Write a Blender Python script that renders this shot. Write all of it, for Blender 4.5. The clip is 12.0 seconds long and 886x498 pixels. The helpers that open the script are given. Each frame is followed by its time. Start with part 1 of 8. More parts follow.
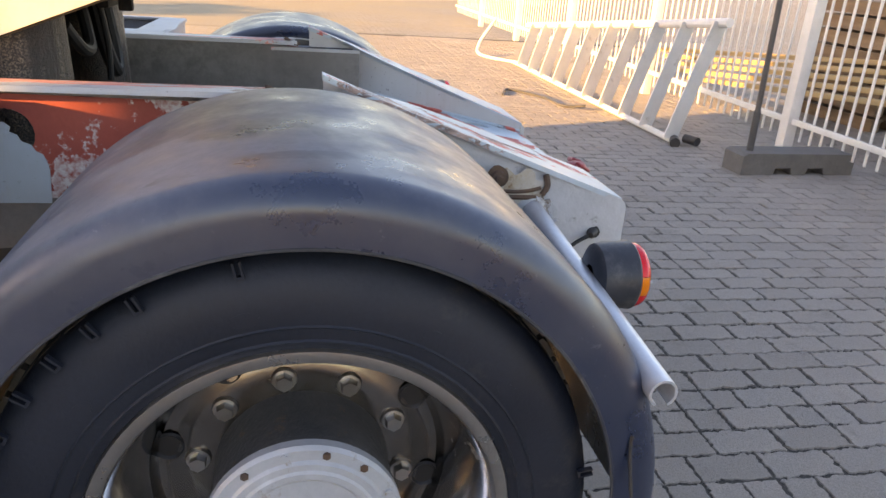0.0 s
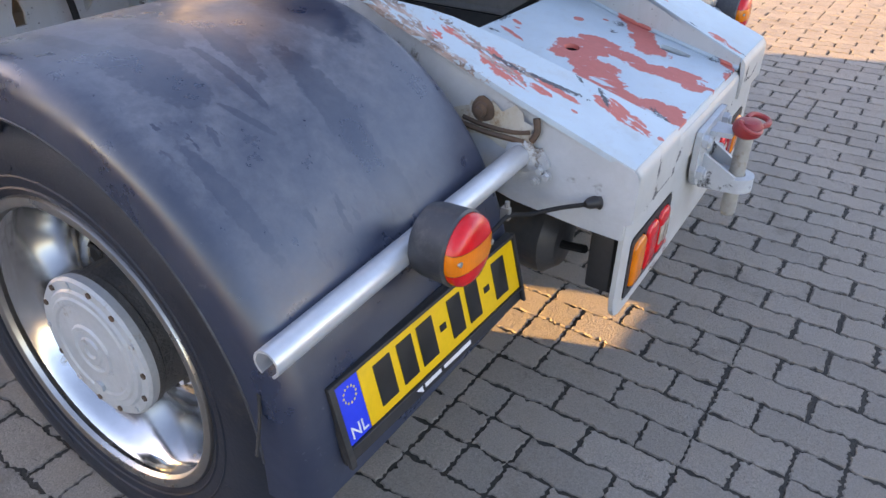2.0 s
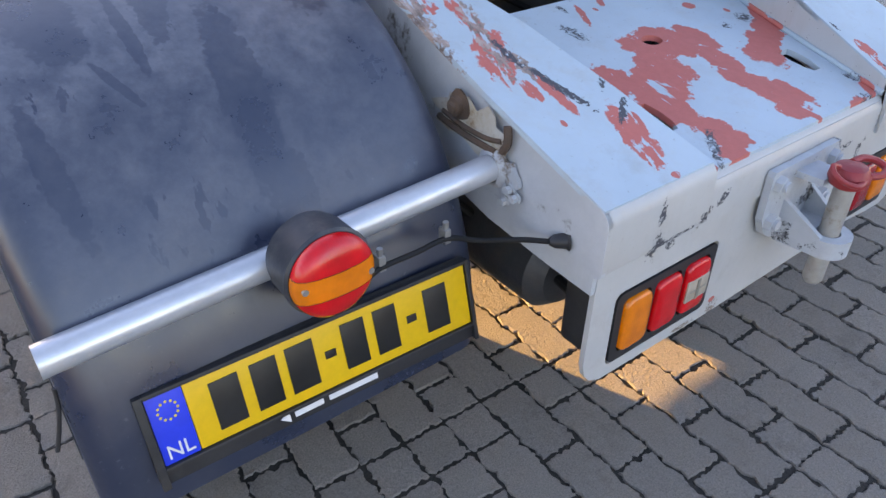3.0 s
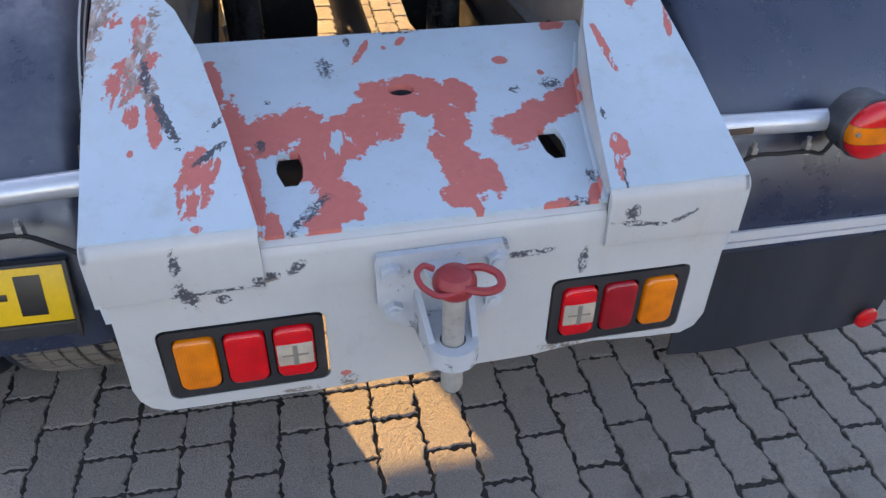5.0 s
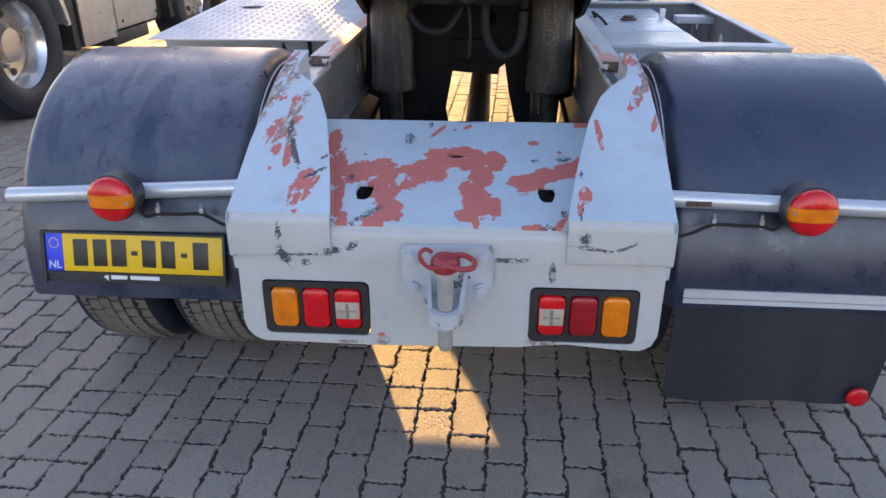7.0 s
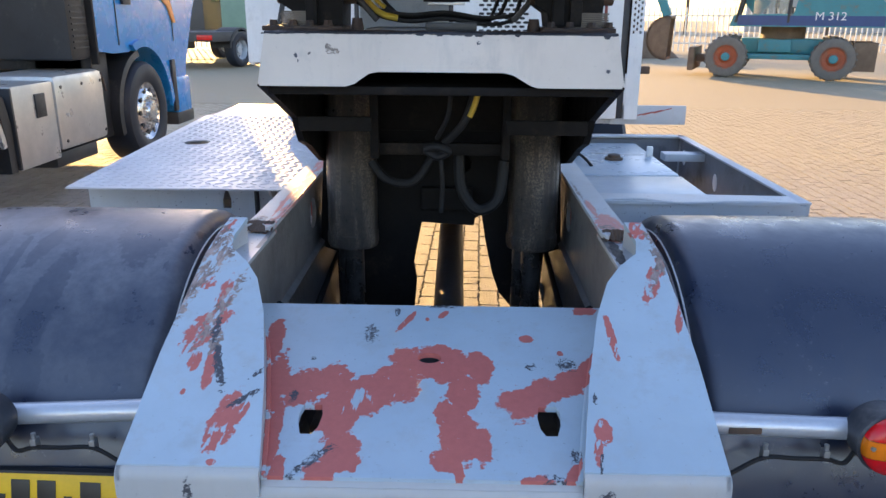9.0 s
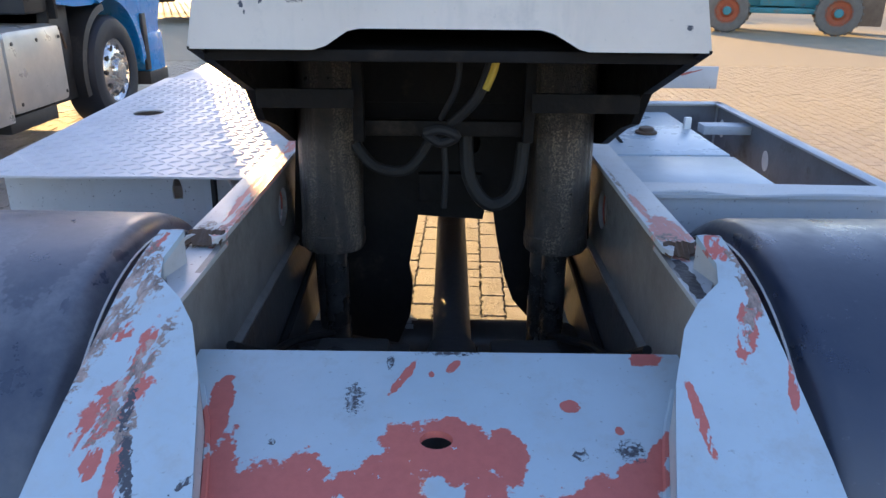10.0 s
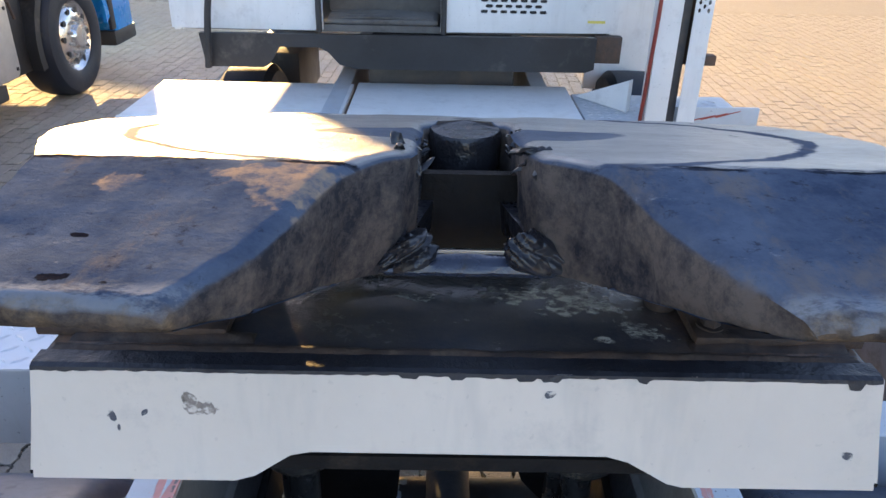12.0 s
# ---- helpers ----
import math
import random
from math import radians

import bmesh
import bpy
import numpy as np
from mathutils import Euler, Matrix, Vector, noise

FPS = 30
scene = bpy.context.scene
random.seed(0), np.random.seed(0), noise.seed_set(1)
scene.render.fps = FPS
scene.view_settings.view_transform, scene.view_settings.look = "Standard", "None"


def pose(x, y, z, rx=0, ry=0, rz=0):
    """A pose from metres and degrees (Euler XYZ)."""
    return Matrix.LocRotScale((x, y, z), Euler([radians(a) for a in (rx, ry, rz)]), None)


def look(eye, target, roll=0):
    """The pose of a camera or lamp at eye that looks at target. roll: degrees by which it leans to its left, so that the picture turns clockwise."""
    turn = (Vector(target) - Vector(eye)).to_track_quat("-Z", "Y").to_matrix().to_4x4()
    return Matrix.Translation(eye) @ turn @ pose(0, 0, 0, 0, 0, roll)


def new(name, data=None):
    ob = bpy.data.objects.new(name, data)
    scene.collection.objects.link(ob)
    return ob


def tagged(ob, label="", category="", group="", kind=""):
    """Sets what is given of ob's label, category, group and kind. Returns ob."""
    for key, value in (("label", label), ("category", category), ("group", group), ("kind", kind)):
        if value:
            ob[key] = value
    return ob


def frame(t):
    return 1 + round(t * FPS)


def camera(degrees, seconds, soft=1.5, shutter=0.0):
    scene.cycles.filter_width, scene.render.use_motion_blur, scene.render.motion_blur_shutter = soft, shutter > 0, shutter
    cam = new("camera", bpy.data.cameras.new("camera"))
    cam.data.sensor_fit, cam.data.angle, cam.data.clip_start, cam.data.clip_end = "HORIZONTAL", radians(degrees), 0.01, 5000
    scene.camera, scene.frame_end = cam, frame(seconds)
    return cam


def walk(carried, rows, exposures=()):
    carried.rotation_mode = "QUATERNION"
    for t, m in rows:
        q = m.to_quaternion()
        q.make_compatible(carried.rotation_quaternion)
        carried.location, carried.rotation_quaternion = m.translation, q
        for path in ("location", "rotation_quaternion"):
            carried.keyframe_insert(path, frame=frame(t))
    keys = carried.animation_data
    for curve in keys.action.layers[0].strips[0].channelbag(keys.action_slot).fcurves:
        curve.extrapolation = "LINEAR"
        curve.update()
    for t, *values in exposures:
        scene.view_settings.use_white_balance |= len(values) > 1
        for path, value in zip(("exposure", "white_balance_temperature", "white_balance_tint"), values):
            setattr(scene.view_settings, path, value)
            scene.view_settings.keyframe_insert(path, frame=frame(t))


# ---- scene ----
cam = camera(61.9, 12.0)
PATH = [
    (0, (-2.078, 0.774, 1.240), (-0.262, 0.362, 0.508), 4.2),
    (0.3, (-2.205, 0.575, 1.290), (-0.375, 0.388, 0.505), 3.2),
    (0.5, (-2.237, 0.474, 1.307), (-0.427, 0.410, 0.461), 3.2),
    (1, (-2.162, 0.126, 1.34), (-0.433, 0.378, 0.367), 3.1),
    (1.5, (-1.956, -0.14, 1.312), (-0.331, 0.453, 0.307), 2.1),
    (2, (-1.762, -0.348, 1.323), (-0.314, 0.545, 0.272), 1.2),
    (2.5, (-1.48, -0.511, 1.319), (-0.264, 0.629, 0.213), 0.3),
    (2.7, (-1.394, -0.53, 1.286), (-0.261, 0.682, 0.169), 0.5),
    (4.3, (-0.541, -0.775, 1.347), (0.04, 0.709, 0.139), -0.2),
    (4.5, (-0.439, -0.811, 1.344), (0.12, 0.687, 0.143), 0.4),
    (5, (-0.217, -0.948, 1.371), (0.148, 0.625, 0.191), 1.0),
    (5.5, (-0.008, -1.037, 1.369), (0.063, 0.585, 0.201), 0.7),
    (6, (0.081, -1.191, 1.367), (-0.078, 0.515, 0.336), -0.0),
    (6.5, (0.098, -1.385, 1.378), (-0.107, 0.41, 0.52), -0.2),
    (7, (0.099, -1.613, 1.413), (-0.025, 0.195, 0.566), -0.1),
    (7.5, (0.081, -1.669, 1.485), (-0.016, 0.216, 0.824), 0.4),
    (7.7, (0.075, -1.664, 1.507), (-0.016, 0.265, 0.988), 0.6),
    (9.3, (0.042, -0.942, 1.493), (0.017, 0.948, 0.838), 0.4),
    (9.5, (0.025, -0.841, 1.499), (0.007, 1.036, 0.808), 0.4),
    (10, (0.013, -0.6, 1.461), (0.003, 1.27, 0.752), 0.5),
    (10.5, (0.037, -0.394, 1.47), (0.034, 1.473, 0.754), 0.7),
    (10.9, (0.038, -0.297, 1.541), (0.042, 1.567, 0.816), 0.9),
    (11.2, (0.029, -0.203, 1.641), (0.036, 1.659, 0.909), 1.0),
    (11.5, (0.011, -0.09, 1.746), (0.015, 1.77, 1.011), 1.0),
    (11.7, (-0.007, -0.016, 1.8), (0.004, 1.831, 1.033), 1.03),
    (12, (-0.011, 0.074, 1.88), (0.008, 1.854, 0.967), 1.37),
]
walk(cam, [(t, look(eye, target, roll)) for t, eye, target, roll in PATH], exposures=[(0.0, 2.25, 8630.0, 31.0), (0.5, 2.37, 8500.0, 31.0), (1.0, 2.75, 8320.0, 31.0), (1.5, 2.7, 8130.0, 31.0), (2.0, 2.55, 8010.0, 31.0), (2.5, 2.5, 7880.0, 31.0), (4.5, 2.3, 7820.0, 31.0), (5.5, 2.3, 7820.0, 31.0), (7.5, 2.15, 7450.0, 30.0), (9.5, 1.97, 6550.0, 26.0), (10.5, 1.95, 6430.0, 26.0), (11.0, 2.1, 6550.0, 26.0), (11.5, 2.42, 6670.0, 26.0), (12.0, 2.21, 6730.0, 26.0)])


# ---- world, sun, sky ----
SUN_EL, SUN_AZ = 9.6, 20.5  # degrees; azimuth from ahead (+y) towards the left (-x)
world = bpy.data.worlds.new("world")
scene.world = world
world.use_nodes = True
wn = world.node_tree
wn.nodes.clear()
sky = wn.nodes.new("ShaderNodeTexSky")
sky.sky_type = "NISHITA"
sky.sun_disc = False
sky.sun_elevation = radians(SUN_EL)
sky.sun_rotation = radians(-SUN_AZ)
sky.air_density, sky.dust_density, sky.ozone_density = 1.0, 0.8, 2.0
bg = wn.nodes.new("ShaderNodeBackground")
bg.inputs["Strength"].default_value = 0.15
wout = wn.nodes.new("ShaderNodeOutputWorld")
wn.links.new(sky.outputs[0], bg.inputs[0])
wn.links.new(bg.outputs[0], wout.inputs[0])

sun_data = bpy.data.lights.new("sun", "SUN")
sun_data.energy = 4.6
sun_data.angle = radians(0.53)
sun_data.color = (1.0, 0.69, 0.25)
sun = new("sun", sun_data)
_sd = Vector((-math.sin(radians(SUN_AZ)) * math.cos(radians(SUN_EL)), math.cos(radians(SUN_AZ)) * math.cos(radians(SUN_EL)), math.sin(radians(SUN_EL))))
sun.matrix_world = look(_sd * 30, (0, 0, 0))


# ---- materials ----
class Nodes:
    def __init__(self, name):
        self.m = bpy.data.materials.new(name)
        self.m.use_nodes = True
        self.t = self.m.node_tree
        self.b = self.t.nodes["Principled BSDF"]
        self.coord = self.t.nodes.new("ShaderNodeTexCoord").outputs["Object"]

    def node(self, kind, **sets):
        n = self.t.nodes.new(kind)
        for k, v in sets.items():
            n.inputs[k].default_value = v
        return n

    def link(self, a, b):
        self.t.links.new(a, b)

    def noise(self, scale, detail=4.0, rough=0.6, stretch=None, coord=None):
        n = self.node("ShaderNodeTexNoise", Scale=scale, Detail=detail, Roughness=rough)
        src = coord or self.coord
        if stretch:
            mp = self.t.nodes.new("ShaderNodeMapping")
            mp.inputs["Scale"].default_value = stretch
            self.link(src, mp.inputs["Vector"])
            src = mp.outputs[0]
        self.link(src, n.inputs["Vector"])
        return n.outputs["Fac"]

    def streaks(self, scale, angle, length=9.0):
        """Fine noise drawn out along a direction in the plane, in degrees from y."""
        mp = self.t.nodes.new("ShaderNodeMapping")
        mp.vector_type = "TEXTURE"
        mp.inputs["Rotation"].default_value = (0, 0, radians(angle))
        mp.inputs["Scale"].default_value = (1, length, 1)
        self.link(self.coord, mp.inputs["Vector"])
        n = self.node("ShaderNodeTexNoise", Scale=scale, Detail=3.0, Roughness=0.6)
        self.link(mp.outputs[0], n.inputs["Vector"])
        return n.outputs["Fac"]

    def step(self, val, lo, hi, a=0.0, b=1.0):
        n = self.node("ShaderNodeMapRange")
        for i, v in zip((1, 2, 3, 4), (lo, hi, a, b)):
            n.inputs[i].default_value = v
        self.link(val, n.inputs[0])
        return n.outputs[0]

    def math(self, op, a, b=None):
        n = self.t.nodes.new("ShaderNodeMath")
        n.operation = op
        for i, v in enumerate((a, b)):
            if v is None:
                continue
            if isinstance(v, (int, float)):
                n.inputs[i].default_value = v
            else:
                self.link(v, n.inputs[i])
        return n.outputs[0]

    def mix(self, fac, a, b):
        n = self.t.nodes.new("ShaderNodeMix")
        n.data_type = "RGBA"
        for sock, v in ((n.inputs[0], fac), (n.inputs[6], a), (n.inputs[7], b)):
            if isinstance(v, (int, float)):
                sock.default_value = v
            elif isinstance(v, tuple):
                sock.default_value = (*v, 1.0)
            else:
                self.link(v, sock)
        return n.outputs[2]

    def bump(self, height, strength, dist=0.01):
        n = self.node("ShaderNodeBump", Strength=strength, Distance=dist)
        self.link(height, n.inputs["Height"])
        self.link(n.outputs[0], self.b.inputs["Normal"])

    def out(self, color=None, rough=None, metal=None):
        for key, v in (("Base Color", color), ("Roughness", rough), ("Metallic", metal)):
            if v is None:
                continue
            if isinstance(v, (int, float)):
                self.b.inputs[key].default_value = v
            elif isinstance(v, tuple):
                self.b.inputs[key].default_value = (*v, 1.0)
            else:
                self.link(v, self.b.inputs[key])
        return self.m


def surface(name, c1, c2, scale=6.0, rough=(0.4, 0.6), metal=0.0, bump=0.1, bscale=90.0, dirt=None, dscale=3.0, dlo=0.55, dhi=0.7, stretch=None, coat=0.0, spec=0.5):
    """A worn surface: two tones at a large scale, fine grain, and dirt patches."""
    n = Nodes(name)
    big = n.noise(scale, 5, 0.65, stretch)
    fine = n.noise(bscale, 3, 0.6)
    col = n.mix(n.step(big, 0.35, 0.65), c1, c2)
    col = n.mix(n.step(fine, 0.3, 0.75, 0.0, 0.35), col, tuple(v * 0.72 for v in c1))
    rg = n.step(big, 0.3, 0.7, rough[0], rough[1])
    if dirt:
        d = n.math("MULTIPLY", n.step(n.noise(dscale, 8, 0.7, stretch), dlo, dhi), n.step(n.noise(dscale * 9, 4, 0.7), 0.3, 0.6))
        col = n.mix(d, col, dirt)
        rg = n.math("MAXIMUM", rg, n.math("MULTIPLY", d, 0.8))
    if bump:
        n.bump(n.math("ADD", fine, big), bump, 0.004)
    n.b.inputs["Coat Weight"].default_value = coat
    n.b.inputs["Specular IOR Level"].default_value = spec
    return n.out(col, rg, metal)


def blobs_mask(n, pos, blobs, wobble, soft=0.05, scale=30.0, grow=1.0, torn=False):
    """1 inside a set of ragged patches, each (cx, cy, rx, ry, turn) in the plane of pos's x and y."""
    best = None
    for cx, cy, rx, ry, turn in blobs:
        mp = n.t.nodes.new("ShaderNodeMapping")
        mp.vector_type = "TEXTURE"
        mp.inputs["Location"].default_value = (cx, cy, 0)
        mp.inputs["Rotation"].default_value = (0, 0, radians(turn))
        mp.inputs["Scale"].default_value = (rx, ry, 1e4)
        src = pos
        if best is not None:
            # one patch after the other, to keep the shader's memory small
            ma = n.t.nodes.new("ShaderNodeVectorMath")
            ma.operation = "MULTIPLY_ADD"
            n.link(best, ma.inputs[0])
            ma.inputs[1].default_value = (1e-9, 1e-9, 1e-9)
            n.link(pos, ma.inputs[2])
            src = ma.outputs[0]
        n.link(src, mp.inputs["Vector"])
        ln = n.t.nodes.new("ShaderNodeVectorMath")
        ln.operation = "LENGTH"
        n.link(mp.outputs[0], ln.inputs[0])
        d = ln.outputs["Value"]
        best = d if best is None else n.math("MINIMUM", best, d)
    rag = n.math("ADD", n.math("MULTIPLY", n.math("SUBTRACT", n.noise(scale, 8, 0.75), 0.5), wobble),
                 n.math("MULTIPLY", n.math("SUBTRACT", n.noise(85, 1, 0.4), 0.5), wobble * 0.75))
    if torn:
        # peeling paint: calm large curves with small sharp tongues
        rag = n.math("ADD", n.math("MULTIPLY", n.math("SUBTRACT", n.noise(24, 2, 0.45), 0.5), 1.1),
                     n.math("ADD", n.math("MULTIPLY", n.math("SUBTRACT", n.noise(85, 2, 0.5), 0.5), 0.75), n.math("MULTIPLY", n.math("SUBTRACT", n.noise(260, 2, 0.5), 0.5), 0.22)))
    return n.step(n.math("ADD", best, rag), grow - soft, grow + soft, 1.0, 0.0)


def chipped_paint(name, red, rust=(), black=(), upright=False, base=(0.43, 0.54, 0.615), grime=0.3, specky=1.0, scraped=None, primer=(0.47, 0.115, 0.095), worn=(0.20, 0.165, 0.14), bare=0.40):
    """Light grey-white paint, chipped to the red primer in patches, with rust and black scuffs. The default base has
    skylight blue painted in.
    """
    n = Nodes(name)
    pos = n.coord
    if upright:
        sp, cb = n.t.nodes.new("ShaderNodeSeparateXYZ"), n.t.nodes.new("ShaderNodeCombineXYZ")
        n.link(pos, sp.inputs[0])
        n.link(sp.outputs[0], cb.inputs[0])
        n.link(sp.outputs[2], cb.inputs[1])
        pos = cb.outputs[0]
    big = n.noise(3.5, 6, 0.65)
    col = n.mix(n.step(big, 0.35, 0.7), base, tuple(v * 0.88 for v in base))
    streak = n.step(n.noise(14, 4, 0.7, (1, 1, 0.12)), 0.52, 0.75, 0.0, grime)
    col = n.mix(streak, col, (0.42, 0.40, 0.37))
    specks = n.math("MAXIMUM", n.step(n.noise(120, 2, 0.5), 0.70, 0.74), n.math("MULTIPLY", n.step(n.noise(48, 3, 0.6), 0.75, 0.78), 0.6))
    col = n.mix(n.math("MULTIPLY", specks, specky), col, (0.13, 0.12, 0.12))
    smudge = n.step(n.noise(9, 7, 0.75), 0.55, 0.72, 0.0, 0.35)
    col = n.mix(smudge, col, (0.33, 0.32, 0.31))
    edge = None
    for blobs, tone, wob, grow in ((red, primer, 1.5, 1.04), (rust, worn, 2.6, 1.0), (black, (0.05, 0.053, 0.065), 2.6, 1.0)):
        if not blobs:
            continue
        m = blobs_mask(n, pos, blobs, wob, grow=grow, torn=blobs is red)
        if blobs is not red:
            m = n.math("MULTIPLY", m, n.math("MULTIPLY", n.step(n.noise(85, 4, 0.65), bare, bare + 0.10), n.step(n.noise(34, 5, 0.7, (1.0, 0.16, 1.0)), bare - 0.04, bare + 0.04)))
        if scraped is not None:
            m = n.math("MULTIPLY", m, n.step(n.streaks(75, scraped), 0.40, 0.45))
        if blobs is rust:
            tone_var = n.mix(n.step(n.noise(40, 6, 0.75, (1.0, 0.25, 1.0)), 0.36, 0.62), tuple(v * 0.55 for v in tone), tuple(v * 1.75 for v in tone))
        else:
            tone_var = n.mix(n.noise(60, 5, 0.7), tone, tuple(min(1, v * 1.35 + 0.01) for v in tone))
        chips = n.math("MAXIMUM", n.step(n.noise(70, 4, 0.65), 0.69, 0.71), n.step(n.noise(26, 4, 0.6, (1.0, 0.12, 1.0)), 0.67, 0.69))
        m2 = n.math("MULTIPLY", m, n.math("SUBTRACT", 1.0, chips))
        col = n.mix(m2, col, tone_var)
        edge = m2 if edge is None else n.math("MAXIMUM", edge, m2)
    if edge is not None:
        h = n.math("ADD", n.math("MULTIPLY", edge, -0.6), n.math("MULTIPLY", n.noise(45, 4, 0.6), 0.35))
        rg = n.math("ADD", n.step(big, 0.3, 0.7, 0.34, 0.5), n.math("MULTIPLY", edge, 0.25))
    else:
        h, rg = n.math("MULTIPLY", n.noise(45, 4, 0.6), 0.35), n.step(big, 0.3, 0.7, 0.34, 0.5)
    n.bump(h, 0.35, 0.003)
    return n.out(col, rg)


def glowless_lens(name, c, trans=0.35):
    n = Nodes(name)
    w = n.noise(30, 3, 0.5)
    n.b.inputs["Coat Weight"].default_value = 0.35
    n.b.inputs["Coat Roughness"].default_value = 0.08
    wave = n.node("ShaderNodeTexWave", Scale=60.0)
    n.link(n.coord, wave.inputs["Vector"])
    n.bump(wave.outputs["Fac"], 0.12, 0.002)
    return n.out(n.mix(n.step(w, 0.3, 0.7), c, tuple(v * 0.75 for v in c)), 0.22)


DECK_RED_L = [(-0.355, 0.421, 0.021, 0.082, 4), (-0.318, 0.259, 0.026, 0.11, 4), (-0.289, 0.112, 0.016, 0.093, 4), (-0.261, 0.022, 0.014, 0.043, 4), (-0.253, 0.263, 0.056, 0.058, -10), (-0.193, 0.283, 0.036, 0.051, 4), (-0.179, 0.191, 0.043, 0.085, 4), (-0.125, 0.24, 0.053, 0.06, 18), (-0.076, 0.275, 0.052, 0.062, 38), (-0.033, 0.345, 0.047, 0.055, 51), (-0.151, 0.068, 0.036, 0.051, 4), (-0.183, 0.021, 0.031, 0.027, 4), (-0.233, 0.158, 0.008, 0.014, 4), (-0.061, 0.506, 0.008, 0.049, -25)]
DECK_RED_R = [(0.014, 0.381, 0.037, 0.031, 4), (0.053, 0.332, 0.04, 0.057, 4), (0.107, 0.335, 0.029, 0.052, 4), (0.073, 0.25, 0.032, 0.066, 4), (0.038, 0.176, 0.02, 0.056, 4), (0.069, 0.123, 0.04, 0.078, 4), (0.106, 0.099, 0.022, 0.051, 4), (0.041, 0.056, 0.025, 0.027, 4), (0.065, 0.038, 0.009, 0.03, 4), (0.193, 0.223, 0.042, 0.055, 4), (0.245, 0.264, 0.034, 0.039, 4), (0.297, 0.283, 0.049, 0.038, 28), (0.336, 0.334, 0.014, 0.055, -33), (0.368, 0.568, 0.031, 0.02, 3), (0.201, 0.002, 0.035, 0.023, 19), (0.27, 0.028, 0.012, 0.033, -28), (0.219, 0.442, 0.017, 0.015, 4), (0.027, 0.539, 0.007, 0.017, -33), (-0.011, 0.517, 0.005, 0.008, 3), (0.288, 0.389, 0.007, 0.009, 4)]
DECK_BLACK = [(-0.141, 0.457, 0.017, 0.037, 3), (-0.083, 0.549, 0.007, 0.018, 3), (0.218, 0.339, 0.012, 0.012, 4), (-0.254, 0.357, 0.006, 0.007, 4), (0.298, 0.348, 0.018, 0.02, 4), (0.238, -0.001, 0.022, 0.023, 4), (-0.204, 0.051, 0.01, 0.048, -41), (-0.225, -0.024, 0.006, 0.025, -11), (0.281, 0.072, 0.009, 0.018, 4), (0.032, 0.576, 0.05, 0.008, 3), (-0.273, 0.23, 0.009, 0.019, 4)]
# Deck and gusset base includes the sky's blue; the rear plate's same paint lacks it.
paint_deck = chipped_paint("paint_deck", DECK_RED_L + DECK_RED_R, (), DECK_BLACK, specky=0.35)
GUS_RED = [(-0.515, 0.662, 0.010, 0.030, -20), (0.505, 0.672, 0.020, 0.034, 0), (-0.512, 0.462, 0.020, 0.022, 0), (-0.47, 0.321, 0.031, 0.072, -23), (-0.468, 0.232, 0.012, 0.025, 3), (-0.459, 0.403, 0.017, 0.07, 2), (-0.371, 0.089, 0.027, 0.062, -7), (-0.347, 0.112, 0.028, 0.012, 69), (-0.433, 0.216, 0.012, 0.048, 3), (-0.37, 0.007, 0.009, 0.006, 3), (-0.468, 0.156, 0.005, 0.007, 3), (0.382, 0.314, 0.008, 0.061, 3), (0.329, 0.084, 0.017, 0.026, 3), (0.315, 0.044, 0.007, 0.029, -10), (0.511, 0.498, 0.016, 0.085, -23), (0.535, 0.365, 0.007, 0.052, -16)]
GUS_RUST = [(-0.531, 0.57, 0.030, 0.095, -6), (-0.543, 0.44, 0.018, 0.09, 0), (0.540, 0.60, 0.016, 0.10, 6), (-0.518, 0.518, 0.029, 0.077, -25), (-0.442, 0.283, 0.014, 0.032, 3), (-0.457, 0.375, 0.016, 0.104, -12), (0.525, 0.528, 0.009, 0.087, -23)]
GUS_BLACK = [(-0.417, 0.223, 0.008, 0.055, 20), (-0.335, 0.203, 0.005, 0.024, -41), (-0.343, 0.145, 0.007, 0.035, -48), (-0.449, 0.322, 0.007, 0.04, 2), (0.324, 0.156, 0.004, 0.013, 3), (0.316, 0.015, 0.003, 0.024, -10)]
paint_gusset = chipped_paint("paint_gusset", GUS_RED, GUS_RUST, GUS_BLACK, specky=0.3, scraped=-10, worn=(0.27, 0.20, 0.175), bare=0.32)
REAR_BLACK = [(-0.41, 0.695, 0.008, 0.024, 0), (-0.405, 0.632, 0.014, 0.034, 10), (-0.36, 0.638, 0.07, 0.0035, 2), (-0.352, 0.612, 0.012, 0.010, 30), (-0.235, 0.660, 0.016, 0.010, 40),
              (0.325, 0.698, 0.012, 0.014, 0), (0.35, 0.672, 0.06, 0.005, -8), (0.42, 0.676, 0.03, 0.005, 25), (0.155, 0.633, 0.04, 0.007, 0), (0.255, 0.60, 0.008, 0.028, 0), (-0.285, 0.65, 0.02, 0.006, 0)]
REAR_RUST = [(-0.165, 0.392, 0.016, 0.014, 0), (-0.26, 0.385, 0.03, 0.006, 0), (0.24, 0.40, 0.05, 0.012, 0), (0.33, 0.385, 0.09, 0.006, 0), (-0.28, 0.645, 0.014, 0.008, 0)]
paint_rear = chipped_paint("paint_rear", [(-0.17, 0.41, 0.008, 0.006, 0)], REAR_RUST, REAR_BLACK, upright=True, base=(0.50, 0.505, 0.50), specky=0.15)
paint_plain = chipped_paint("paint_plain", [], (), (), base=(0.44, 0.475, 0.51), grime=0.4)
paint_white = chipped_paint("paint_white", [], (), (), base=(0.72, 0.72, 0.71), grime=0.3, specky=0.4)
